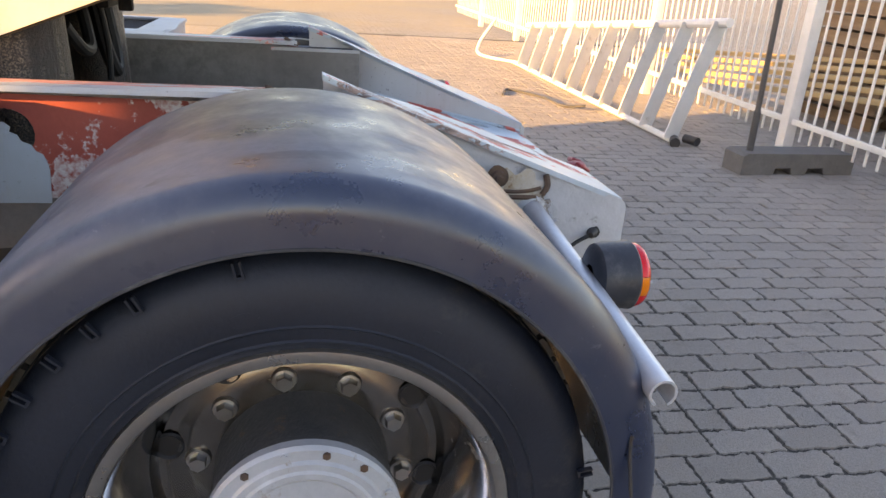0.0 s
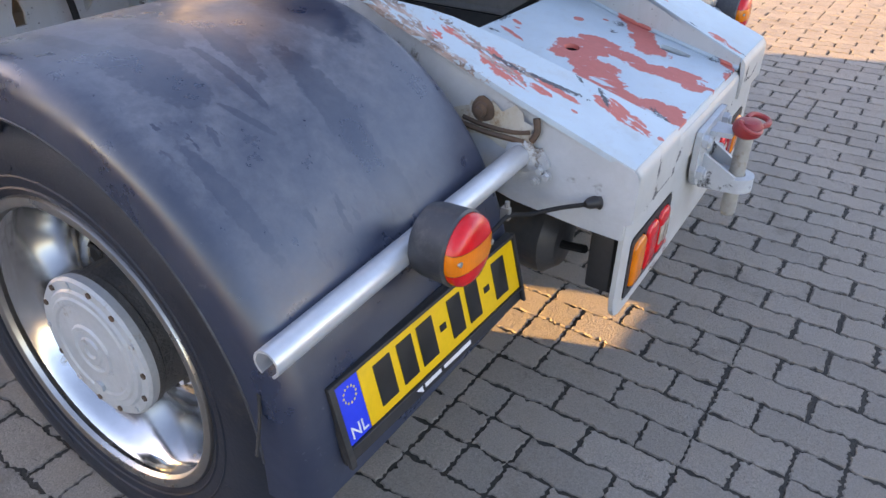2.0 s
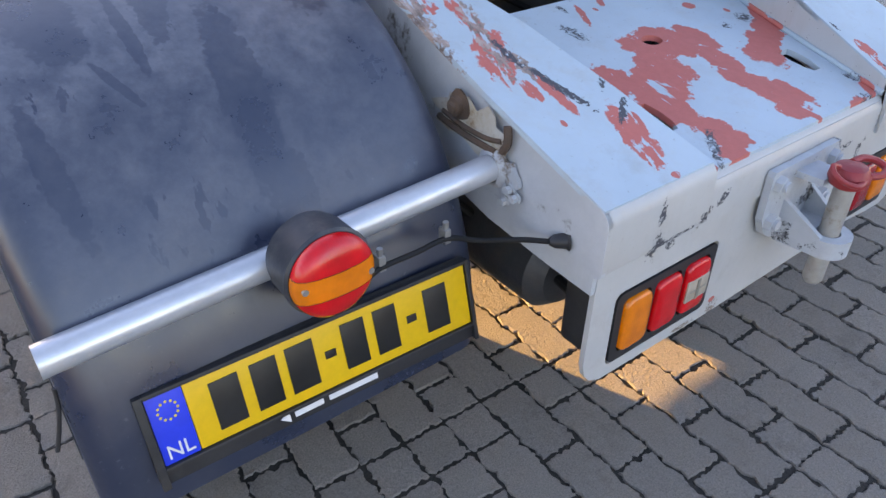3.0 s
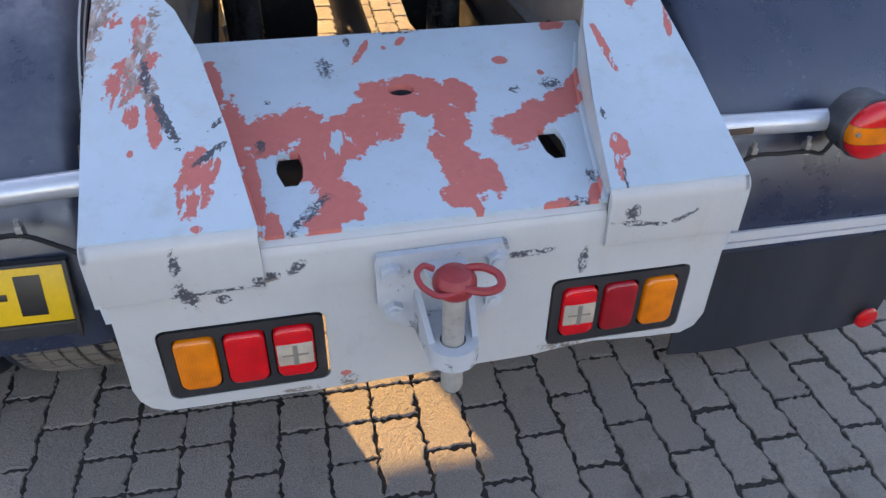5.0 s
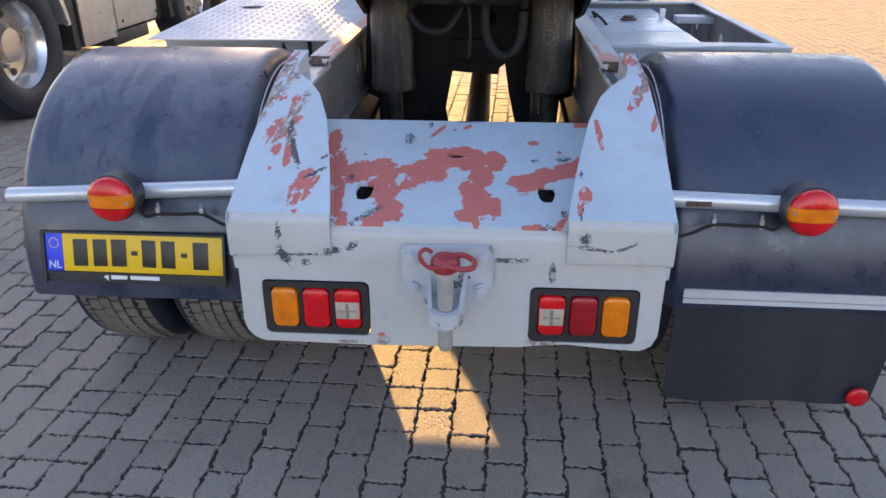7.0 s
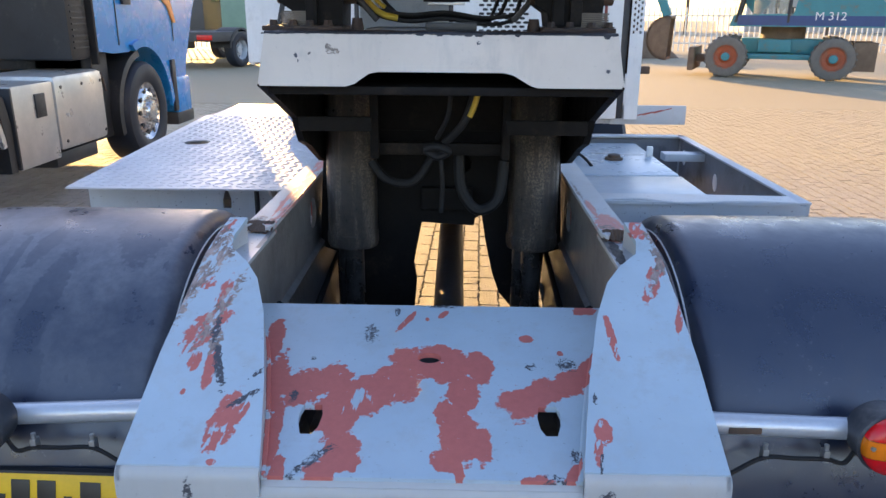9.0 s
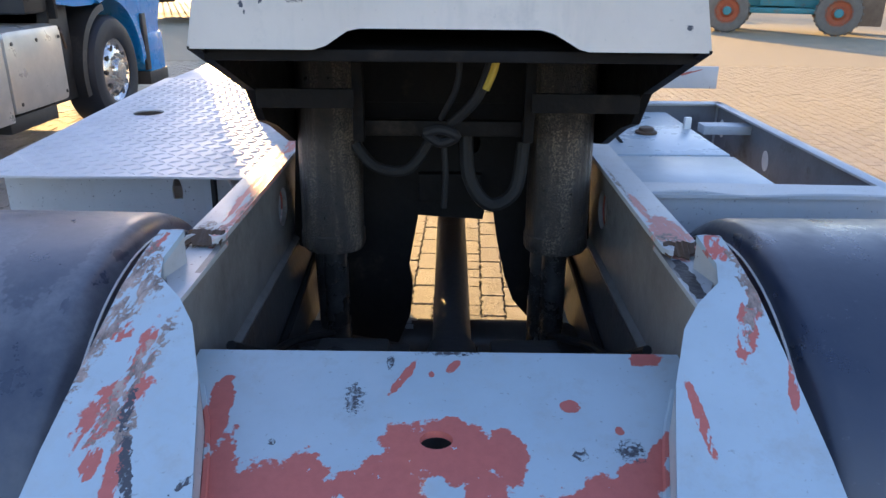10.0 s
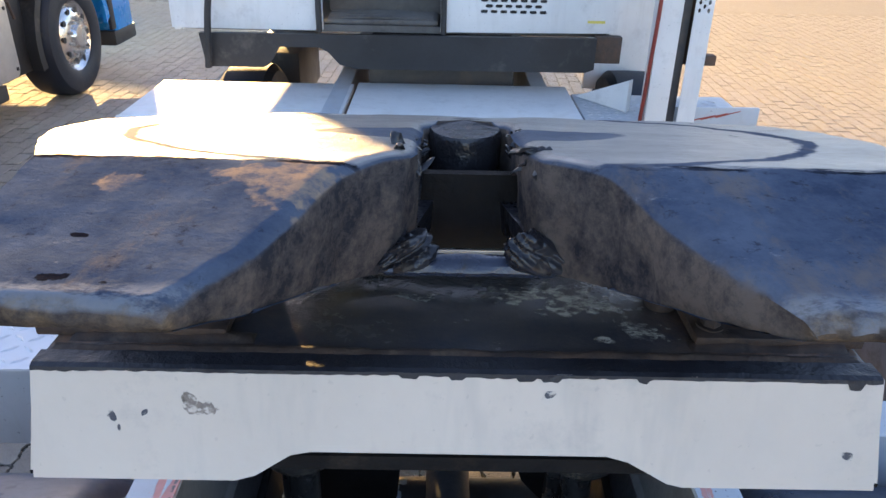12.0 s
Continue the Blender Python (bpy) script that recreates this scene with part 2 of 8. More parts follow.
BEAM_BLACK = [(-0.318, 1.405, 0.004, 0.006, 20), (-0.314, 1.395, 0.002, 0.004, 0), (-0.288, 1.411, 0.003, 0.006, -30), (0.397, 1.376, 0.005, 0.005, 0), (0.10, 1.436, 0.006, 0.004, 10)]
paint_beam = chipped_paint("paint_beam", [], [(-0.232, 1.416, 0.016, 0.006, 0), (-0.245, 1.425, 0.006, 0.008, 0)], BEAM_BLACK, upright=True, base=(0.65, 0.58, 0.505), grime=0.5, specky=0.12)
paint_side = chipped_paint("paint_side", [], (), (), base=(0.52, 0.53, 0.54), grime=0.5)
rail_red = chipped_paint("rail_primer", [(-0.452, 1.12, 0.022, 0.32, 0), (-0.462, 1.75, 0.018, 0.35, 0), (0.472, 0.84, 0.034, 0.10, 0), (0.452, 1.02, 0.010, 0.10, 0)], [(-0.475, 0.84, 0.035, 0.04, 10), (0.46, 0.80, 0.02, 0.04, 0), (0.444, 1.20, 0.006, 0.16, 0), (-0.44, 1.2, 0.004, 0.3, 0)], (), base=(0.50, 0.53, 0.56), scraped=0, primer=(0.56, 0.25, 0.215))
rail_web = surface("rail_web", (0.27, 0.26, 0.25), (0.17, 0.16, 0.155), 3, (0.32, 0.5), bump=0.2, dirt=(0.07, 0.06, 0.06), dscale=2.5, dlo=0.45)
primer_red = surface("primer_red", (0.40, 0.075, 0.05), (0.32, 0.058, 0.045), 6, (0.5, 0.65), bump=0.2, dirt=(0.60, 0.60, 0.60), dscale=7, dlo=0.555, dhi=0.57)


STAINS = [(-0.70, 0.78, 0.07, 0.16, 0), (-1.085, 0.70, 0.05, 0.10, 8), (-0.93, 0.70, 0.025, 0.10, -12), (-0.872, 0.50, 0.037, 0.17, -6), (-0.86, 0.33, 0.03, 0.08, 0),
          (-0.90, 1.06, 0.03, 0.10, 10), (-0.94, 0.92, 0.04, 0.13, 14), (-1.00, 0.79, 0.03, 0.06, 0), (-0.985, 0.64, 0.011, 0.09, 0), (-1.03, 0.55, 0.008, 0.05, 25), (-1.12, 0.86, 0.02, 0.10, 6), (-1.15, 0.45, 0.018, 0.11, 5), (-0.74, 1.02, 0.06, 0.07, 0)]


def fender_plastic():
    """Black plastic under road dust, with wipe streaks along its curve and drying stains. Its navy base paints in the
    sky's reflection.
    """
    n = Nodes("fender_plastic")
    sp = n.t.nodes.new("ShaderNodeSeparateXYZ")
    n.link(n.coord, sp.inputs[0])
    turn = n.math("ARCTAN2", n.math("SUBTRACT", sp.outputs[2], 0.436), n.math("SUBTRACT", 0.752, sp.outputs[1]))
    arc = n.math("MULTIPLY", turn, 0.553)
    cb = n.t.nodes.new("ShaderNodeCombineXYZ")
    n.link(sp.outputs[0], cb.inputs[0])
    n.link(arc, cb.inputs[1])
    big = n.noise(1.7, 4, 0.55)
    cloud = n.noise(7, 6, 0.68)
    fine = n.noise(40, 5, 0.7)
    dust = n.math("MULTIPLY", n.step(big, 0.30, 0.60, 0.62, 1.0), n.step(cloud, 0.36, 0.60, 0.30, 1.0))
    dust = n.math("MULTIPLY", dust, n.step(fine, 0.36, 0.60, 0.62, 1.0))
    specks = n.math("MULTIPLY", n.step(n.noise(75, 4, 0.7), 0.60, 0.68), n.step(n.noise(9, 5, 0.7), 0.48, 0.62))
    shoulder = n.math("ADD", n.math("ABSOLUTE", sp.outputs[0]), n.math("MULTIPLY", n.math("SUBTRACT", n.noise(12, 5, 0.7), 0.5), 0.03))
    dust = n.math("MULTIPLY", dust, n.step(shoulder, 1.185, 1.226, 1.0, 0.16))
    dust = n.math("MULTIPLY", dust, n.step(arc, 0.22, 0.72, 0.14, 1.0))
    dust = n.math("MULTIPLY", dust, n.step(sp.outputs[0], -0.1, 0.1, 1.0, 0.10))
    stain = blobs_mask(n, cb.outputs[0], STAINS, 0.8, 0.06, 11.0)
    # dried drops: small dark flecks that run down with the curve, in loose groups
    drops = n.math("MULTIPLY", n.step(n.noise(42, 3, 0.6, (1.0, 0.45, 0.45)), 0.60, 0.63), n.step(n.noise(5, 4, 0.6), 0.50, 0.60))
    wet = n.math("MAXIMUM", n.math("MULTIPLY", stain, 0.55), n.math("MULTIPLY", drops, 0.80))
    amount = n.math("MULTIPLY", n.math("MAXIMUM", n.math("MULTIPLY", dust, 0.56), n.math("MULTIPLY", specks, 0.30)), n.math("SUBTRACT", 1.0, wet))
    n.bump(n.math("ADD", n.noise(25, 3, 0.5), n.math("MULTIPLY", amount, 0.9)), 0.14, 0.004)
    n.b.inputs["Specular IOR Level"].default_value = 1.0
    return n.out(n.mix(amount, (0.007, 0.017, 0.045), (0.275, 0.288, 0.325)), n.math("ADD", n.math("MULTIPLY", amount, 0.30), n.step(cloud, 0.38, 0.60, 0.24, 0.44)))


plastic_fender = fender_plastic()
plastic_black = surface("plastic_black", (0.018, 0.018, 0.02), (0.03, 0.03, 0.032), 5, (0.4, 0.6), bump=0.1, dirt=(0.09, 0.08, 0.07), dscale=4)
rubber = surface("rubber", (0.010, 0.014, 0.024), (0.016, 0.022, 0.035), 4, (0.45, 0.65), spec=0.4, bump=0.2, bscale=120, dirt=(0.055, 0.05, 0.048), dscale=5, dlo=0.58)
rubber_tread = surface("rubber_tread", (0.15, 0.13, 0.11), (0.21, 0.185, 0.155), 7, (0.75, 0.95), bump=0.5, bscale=90, dirt=(0.17, 0.14, 0.11), dscale=8, dlo=0.45)
lamp_grey = surface("lamp_grey", (0.030, 0.034, 0.042), (0.055, 0.060, 0.070), 7, (0.38, 0.55), bump=0.1, dirt=(0.13, 0.125, 0.12), dscale=9, dlo=0.52)
flap_rubber = surface("flap_rubber", (0.020, 0.024, 0.032), (0.036, 0.041, 0.052), 3, (0.45, 0.6), bump=0.15, bscale=60, stretch=(2, 2, 0.3))
chrome = surface("chrome", (0.72, 0.72, 0.72), (0.62, 0.62, 0.62), 5, (0.08, 0.2), 1.0, bump=0.03, bscale=50, dirt=(0.25, 0.23, 0.2), dscale=9, dlo=0.62)
disc_steel = surface("disc_steel", (0.28, 0.265, 0.25), (0.15, 0.139, 0.128), 7, (0.10, 0.30), 1.0, bump=0.08, bscale=40, dirt=(0.06, 0.05, 0.043), dscale=7, dlo=0.58)
chrome_lip = surface("chrome_lip", (0.55, 0.53, 0.50), (0.42, 0.40, 0.38), 8, (0.22, 0.4), 1.0, bump=0.1, bscale=80)
hub_paint = surface("hub_paint", (0.47, 0.50, 0.53), (0.37, 0.40, 0.43), 9, (0.32, 0.48), 0.1, bump=0.25, bscale=70, dirt=(0.25, 0.2, 0.14), dscale=14, dlo=0.62)
hub_dark = surface("hub_dark", (0.045, 0.047, 0.050), (0.085, 0.085, 0.085), 14, (0.45, 0.65), 0.0, bump=0.8, bscale=90, dirt=(0.17, 0.10, 0.05), dscale=22, dlo=0.60)
galv = surface("galvanised", (0.66, 0.68, 0.71), (0.56, 0.58, 0.61), 9, (0.28, 0.42), 0.55, bump=0.08, bscale=70, stretch=(0.3, 3, 3))
alu_strip = surface("alu_strip", (0.72, 0.73, 0.74), (0.60, 0.61, 0.63), 8, (0.3, 0.45), 0.25, bump=0.05, stretch=(0.3, 3, 3))
steel_dark = surface("steel_dark", (0.045, 0.045, 0.050), (0.085, 0.081, 0.076), 5, (0.35, 0.6), 0.0, spec=0.45, bump=0.4, bscale=50, dirt=(0.10, 0.075, 0.055), dscale=6, dlo=0.55)
def greasy_cylinder():
    """Brown-black oily paint under a crust of grit; its pale upright bands also paint the sky's highlight."""
    n = Nodes("cylinder_dirty")
    band = n.noise(16, 5, 0.65, (1, 1, 0.10))
    grit = n.noise(230, 3, 0.65)
    mid = n.noise(45, 5, 0.7)
    col = n.mix(n.step(mid, 0.35, 0.65), (0.022, 0.019, 0.017), (0.050, 0.037, 0.028))
    col = n.mix(n.math("MULTIPLY", n.step(band, 0.46, 0.60), n.step(grit, 0.47, 0.60)), col, (0.26, 0.20, 0.145))
    col = n.mix(n.step(n.noise(9, 6, 0.7), 0.60, 0.70, 0.0, 0.7), col, (0.16, 0.10, 0.065))
    n.bump(n.math("ADD", grit, n.math("MULTIPLY", mid, 0.7)), 1.0, 0.006)
    n.b.inputs["Specular IOR Level"].default_value = 0.7
    return n.out(col, n.step(mid, 0.3, 0.7, 0.26, 0.42))


cyl_dirty = greasy_cylinder()
rod_chrome = surface("rod_chrome", (0.10, 0.095, 0.09), (0.22, 0.21, 0.2), 9, (0.2, 0.4), 0.8, bump=0.05)
grease = surface("grease_steel", (0.018, 0.018, 0.020), (0.05, 0.047, 0.045), 6, (0.22, 0.5), 0.25, bump=0.9, bscale=26, dirt=(0.17, 0.14, 0.11), dscale=5, dlo=0.55)
bar_steel = surface("greased_bar", (0.035, 0.045, 0.075), (0.022, 0.028, 0.045), 22, (0.16, 0.36), 0.0, bump=0.4, bscale=40, dirt=(0.03, 0.03, 0.036), dscale=26, dlo=0.60)
grease_thick = surface("grease_thick", (0.012, 0.012, 0.015), (0.030, 0.030, 0.034), 12, (0.22, 0.42), 0.0, bump=1.0, bscale=40)
rust_film = surface("rust_film", (0.50, 0.49, 0.46), (0.42, 0.36, 0.27), 16, (0.5, 0.7), bump=0.4, bscale=60, dirt=(0.22, 0.12, 0.05), dscale=11, dlo=0.50, dhi=0.60)
rust_steel = surface("rust_steel", (0.06, 0.045, 0.038), (0.14, 0.08, 0.05), 14, (0.6, 0.85), 0.1, bump=0.7, bscale=60, dirt=(0.02, 0.02, 0.02), dscale=8)
# Near-black steel with little gloss, for inner and lower parts.
dull_black = surface("dull_black_steel", (0.008, 0.0075, 0.0075), (0.018, 0.016, 0.015), 6, (0.5, 0.8), 0.0, bump=0.6, bscale=45, dirt=(0.045, 0.034, 0.025), dscale=5, dlo=0.56, spec=0.12)
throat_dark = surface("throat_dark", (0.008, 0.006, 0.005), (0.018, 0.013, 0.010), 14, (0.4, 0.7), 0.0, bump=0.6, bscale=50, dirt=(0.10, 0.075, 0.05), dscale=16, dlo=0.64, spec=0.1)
rust_dark = surface("rust_dark", (0.020, 0.016, 0.016), (0.085, 0.050, 0.034), 16, (0.5, 0.8), 0.0, bump=0.8, bscale=50, dirt=(0.12, 0.085, 0.06), dscale=14, dlo=0.55, spec=0.3)
tar = surface("tar", (0.010, 0.011, 0.016), (0.02, 0.021, 0.028), 20, (0.4, 0.6), bump=0.5, bscale=80)


def ring_line(n, pos, cx, cy, sx, sy, half):
    """1 along a ragged elliptic line."""
    mp = n.t.nodes.new("ShaderNodeMapping")
    mp.vector_type = "TEXTURE"
    mp.inputs["Location"].default_value = (cx, cy, 0)
    mp.inputs["Scale"].default_value = (sx, sy, 1e4)
    n.link(pos, mp.inputs["Vector"])
    ln = n.t.nodes.new("ShaderNodeVectorMath")
    ln.operation = "LENGTH"
    n.link(mp.outputs[0], ln.inputs[0])
    d = n.math("ADD", ln.outputs["Value"], n.math("MULTIPLY", n.math("SUBTRACT", n.noise(22, 5, 0.7), 0.5), 0.10))
    return n.step(n.math("ABSOLUTE", n.math("SUBTRACT", d, 1.0)), half * 0.5, half, 1.0, 0.0), d


def fifth_plate():
    """Old grease over the ramps; the front worn to bright steel, with a dark ring where trailers turn."""
    n = Nodes("fifth_wheel_plate")
    sp = n.t.nodes.new("ShaderNodeSeparateXYZ")
    n.link(n.coord, sp.inputs[0])
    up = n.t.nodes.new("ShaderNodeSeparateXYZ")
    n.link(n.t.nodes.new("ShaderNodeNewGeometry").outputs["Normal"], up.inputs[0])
    ragged = n.math("ADD", sp.outputs[1], n.math("MULTIPLY", n.math("SUBTRACT", n.noise(40, 7, 0.75, (0.4, 1, 1)), 0.5), 0.045))
    worn = n.step(ragged, 0.622, 0.630)
    ring, _ = ring_line(n, n.coord, 0.02, 0.79, 0.332, 0.185, 0.034)
    _, d2 = ring_line(n, n.coord, 0.02, 0.797, 0.157, 0.046, 0.02)
    worn = n.math("MULTIPLY", worn, n.math("SUBTRACT", 1.0, n.math("MULTIPLY", ring, 0.92)))
    worn = n.math("MULTIPLY", worn, n.step(d2, 0.97, 1.03, 0.22, 1.0))
    chips = n.step(n.noise(26, 7, 0.8), 0.645, 0.67)
    worn = n.math("MULTIPLY", worn, n.math("SUBTRACT", 1.0, chips))
    worn = n.math("MULTIPLY", worn, n.step(up.outputs[2], 0.75, 0.88))
    mid = n.noise(7, 7, 0.75)
    fine = n.noise(60, 6, 0.75)
    crust = n.noise(24, 8, 0.8, (0.6, 1, 1))
    # Blue in the grease stands in for sky sheen, as gloss is off.
    dark = n.mix(n.step(mid, 0.38, 0.62), (0.040, 0.055, 0.086), (0.090, 0.112, 0.150))
    dark = n.mix(n.step(n.noise(11, 7, 0.75, (1, 0.5, 1)), 0.54, 0.66, 0.0, 0.6), dark, (0.16, 0.13, 0.105))
    dark = n.mix(n.step(n.noise(55, 6, 0.8), 0.57, 0.68, 0.0, 0.8), dark, (0.026, 0.027, 0.034))
    dark = n.mix(n.step(crust, 0.62, 0.68, 0.0, 0.65), dark, (0.21, 0.22, 0.235))
    # Brown dust patches with the ramp's warm sunlight mixed into their colour.
    brown = blobs_mask(n, n.coord, [(-0.115, 0.580, 0.030, 0.034, 20), (-0.150, 0.590, 0.022, 0.018, 0), (-0.245, 0.575, 0.012, 0.012, 0)], 2.6, 0.2, 22.0)
    dark = n.mix(n.math("MULTIPLY", brown, n.step(fine, 0.38, 0.55, 0.25, 0.9)), dark, (0.30, 0.215, 0.15))
    torn = blobs_mask(n, n.coord, [(-0.240, 0.497, 0.006, 0.003, 0), (-0.228, 0.446, 0.010, 0.004, 20), (-0.20, 0.44, 0.005, 0.003, 0), (0.13, 0.55, 0.004, 0.003, 0)], 3.0, 0.1, 60.0)
    dark = n.mix(torn, dark, (0.012, 0.012, 0.016))
    crest = n.math("MULTIPLY", n.step(n.math("ABSOLUTE", n.math("SUBTRACT", ragged, 0.6195)), 0.003, 0.006, 1.0, 0.0), n.step(n.noise(15, 4, 0.6), 0.40, 0.55))
    dark = n.mix(crest, dark, (0.015, 0.015, 0.02))
    lip = n.math("MULTIPLY", n.step(sp.outputs[1], 0.446, 0.432), n.step(n.noise(30, 6, 0.75, (0.5, 1, 1)), 0.46, 0.56))
    dark = n.mix(n.math("MULTIPLY", lip, 0.6), dark, (0.27, 0.28, 0.29))
    face = n.math("MULTIPLY", n.step(sp.outputs[1], 0.4275, 0.4225), n.step(mid, 0.42, 0.56, 0.1, 1.0))
    # Steep faces leave out that blue and turn brown-grey.
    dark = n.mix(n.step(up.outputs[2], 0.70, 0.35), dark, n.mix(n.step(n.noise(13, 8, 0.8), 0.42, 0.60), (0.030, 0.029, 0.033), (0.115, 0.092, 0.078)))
    dark = n.mix(n.math("MULTIPLY", face, 0.9), dark, n.mix(n.step(fine, 0.4, 0.6), (0.075, 0.055, 0.04), (0.22, 0.15, 0.09)))
    bright = n.mix(n.step(n.noise(20, 6, 0.75, (0.25, 1, 1)), 0.35, 0.7), (0.37, 0.355, 0.33), (0.23, 0.22, 0.205))
    n.bump(n.math("ADD", n.math("MULTIPLY", fine, 0.5), n.math("ADD", n.math("ADD", n.noise(18, 6, 0.7), crust), n.math("MULTIPLY", worn, -0.25))), 0.42, 0.005)
    rg = n.math("SUBTRACT", n.step(fine, 0.3, 0.7, 0.50, 0.66), n.math("MULTIPLY", worn, 0.22))
    n.b.inputs["Specular IOR Level"].default_value = 0.0
    return n.out(n.mix(worn, dark, bright), rg, n.math("MULTIPLY", worn, 0.75))


fw_mat = fifth_plate()


def smeared_base():
    """Black oily plate with rust at its ends and pale smears of grease."""
    n = Nodes("smeared_base")
    sp = n.t.nodes.new("ShaderNodeSeparateXYZ")
    n.link(n.coord, sp.inputs[0])
    mid = n.noise(9, 6, 0.7)
    col = n.mix(n.step(mid, 0.35, 0.65), (0.036, 0.037, 0.044), (0.072, 0.060, 0.054))
    ends = n.step(n.math("ABSOLUTE", n.math("SUBTRACT", sp.outputs[0], 0.02)), 0.18, 0.30)
    col = n.mix(n.math("MULTIPLY", ends, n.step(n.noise(16, 6, 0.75), 0.40, 0.58)), col, (0.17, 0.095, 0.06))
    sm = blobs_mask(n, n.coord, [(0.135, 0.782, 0.032, 0.020, -25), (0.165, 0.765, 0.022, 0.012, -10), (0.075, 0.790, 0.036, 0.016, 0), (0.205, 0.718, 0.022, 0.012, -30), (0.12, 0.755, 0.02, 0.008, 0), (-0.03, 0.78, 0.02, 0.008, 10), (0.16, 0.70, 0.008, 0.004, 0)], 4.2, 0.25, 40.0)
    sm = n.math("MULTIPLY", sm, n.step(n.noise(70, 7, 0.8, (0.4, 1, 1)), 0.47, 0.56))
    col = n.mix(sm, col, n.mix(n.noise(55, 4, 0.7), (0.20, 0.20, 0.18), (0.42, 0.42, 0.35)))
    n.bump(n.math("ADD", n.noise(30, 5, 0.7), sm), 0.5, 0.004)
    return n.out(col, n.step(mid, 0.3, 0.7, 0.08, 0.34))


smear = smeared_base()
# Dull blue-grey with grime; the shade inside the frame is in the tone.
paint_grime_shade = surface("paint_grime_shade", (0.17, 0.19, 0.22), (0.11, 0.12, 0.14), 4, (0.45, 0.6), bump=0.2, dirt=(0.05, 0.045, 0.04), dscale=7, dlo=0.55)
wood_shim = surface("shim_plates", (0.16, 0.13, 0.10), (0.10, 0.085, 0.07), 20, (0.5, 0.7), 0.2, bump=0.3)
hose_rubber = surface("hose_rubber", (0.012, 0.012, 0.013), (0.022, 0.022, 0.022), 12, (0.5, 0.75), bump=0.1, spec=0.25)
hose_red = surface("hose_red", (0.25, 0.03, 0.02), (0.18, 0.025, 0.02), 12, (0.4, 0.6), bump=0.1)
hose_yellow = surface("hose_yellow", (0.62, 0.42, 0.04), (0.5, 0.34, 0.04), 12, (0.4, 0.6), bump=0.1)
lens_red = glowless_lens("lens_red", (0.80, 0.004, 0.008))
lens_dark = glowless_lens("lens_dark", (0.40, 0.006, 0.012))
lens_orange = glowless_lens("lens_orange", (0.92, 0.215, 0.001))
lens_clear = glowless_lens("lens_clear", (0.52, 0.44, 0.35))
plate_yellow = surface("plate_yellow", (0.86, 0.50, 0.008), (0.83, 0.475, 0.008), 10, (0.3, 0.4), bump=0.02)
plate_blue = surface("plate_blue", (0.004, 0.05, 0.72), (0.004, 0.045, 0.66), 10, (0.3, 0.4), bump=0.02)
ink_black = surface("ink_black", (0.012, 0.012, 0.012), (0.02, 0.02, 0.02), 10, (0.3, 0.4), bump=0.0)
ink_white = surface("ink_white", (0.78, 0.78, 0.78), (0.7, 0.7, 0.7), 10, (0.4, 0.5), bump=0.0)
ink_yellow = surface("ink_yellow", (0.8, 0.6, 0.05), (0.75, 0.55, 0.05), 10, (0.4, 0.5), bump=0.0)
pin_steel = surface("pin_steel", (0.42, 0.41, 0.38), (0.30, 0.285, 0.26), 16, (0.4, 0.6), 0.15, bump=0.4, bscale=60, dirt=(0.20, 0.14, 0.085), dscale=26, dlo=0.56)
hitch_paint = surface("hitch_paint", (0.50, 0.53, 0.56), (0.42, 0.45, 0.48), 8, (0.35, 0.5), bump=0.5, bscale=50, dirt=(0.035, 0.035, 0.04), dscale=15, dlo=0.575, dhi=0.585)
shackle_red = surface("shackle_red", (0.36, 0.03, 0.035), (0.28, 0.03, 0.03), 16, (0.35, 0.55), bump=0.3, bscale=60, dirt=(0.20, 0.12, 0.10), dscale=20, dlo=0.6)
lens_rib = surface("lens_rib", (0.25, 0.22, 0.18), (0.20, 0.175, 0.145), 20, (0.3, 0.45), 0.0, bump=0.1)
collar_paint = surface("collar_paint", (0.50, 0.52, 0.54), (0.40, 0.42, 0.44), 14, (0.4, 0.6), bump=0.9, bscale=60, dirt=(0.16, 0.11, 0.07), dscale=18, dlo=0.56, dhi=0.62)
paint_rough = surface("paint_rough", (0.52, 0.545, 0.57), (0.43, 0.45, 0.47), 5, (0.4, 0.6), bump=0.6, bscale=42, dirt=(0.11, 0.09, 0.075), dscale=7, dlo=0.58, dhi=0.64)
zinc = surface("zinc", (0.5, 0.5, 0.48), (0.4, 0.4, 0.4), 20, (0.3, 0.45), 0.8, bump=0.1)


def tread_metal():
    n = Nodes("tread_metal")
    big = n.noise(4, 5, 0.6)
    col = n.mix(n.step(big, 0.35, 0.7), (0.62, 0.63, 0.65), (0.53, 0.54, 0.56))
    n.bump(n.noise(60, 3, 0.6), 0.1, 0.003)
    return n.out(col, n.step(big, 0.3, 0.7, 0.38, 0.55), 0.3)


tread_plate_mat = tread_metal()
tank_sheet = surface("tank_sheet", (0.38, 0.47, 0.54), (0.33, 0.41, 0.48), 3, (0.22, 0.4), bump=0.06, bscale=30, dirt=(0.22, 0.21, 0.20), dscale=5, dlo=0.60)


def yard_sand(n, gpos):
    """Where the traffic of the yard has spread sand over the blocks: drifts and tracks ahead of the tractor, beside it."""
    sp = n.t.nodes.new("ShaderNodeSeparateXYZ")
    n.link(gpos, sp.inputs[0])
    reach = n.math("ADD", n.math("MULTIPLY", sp.outputs[1], 0.16), n.math("MULTIPLY", sp.outputs[0], 0.10))
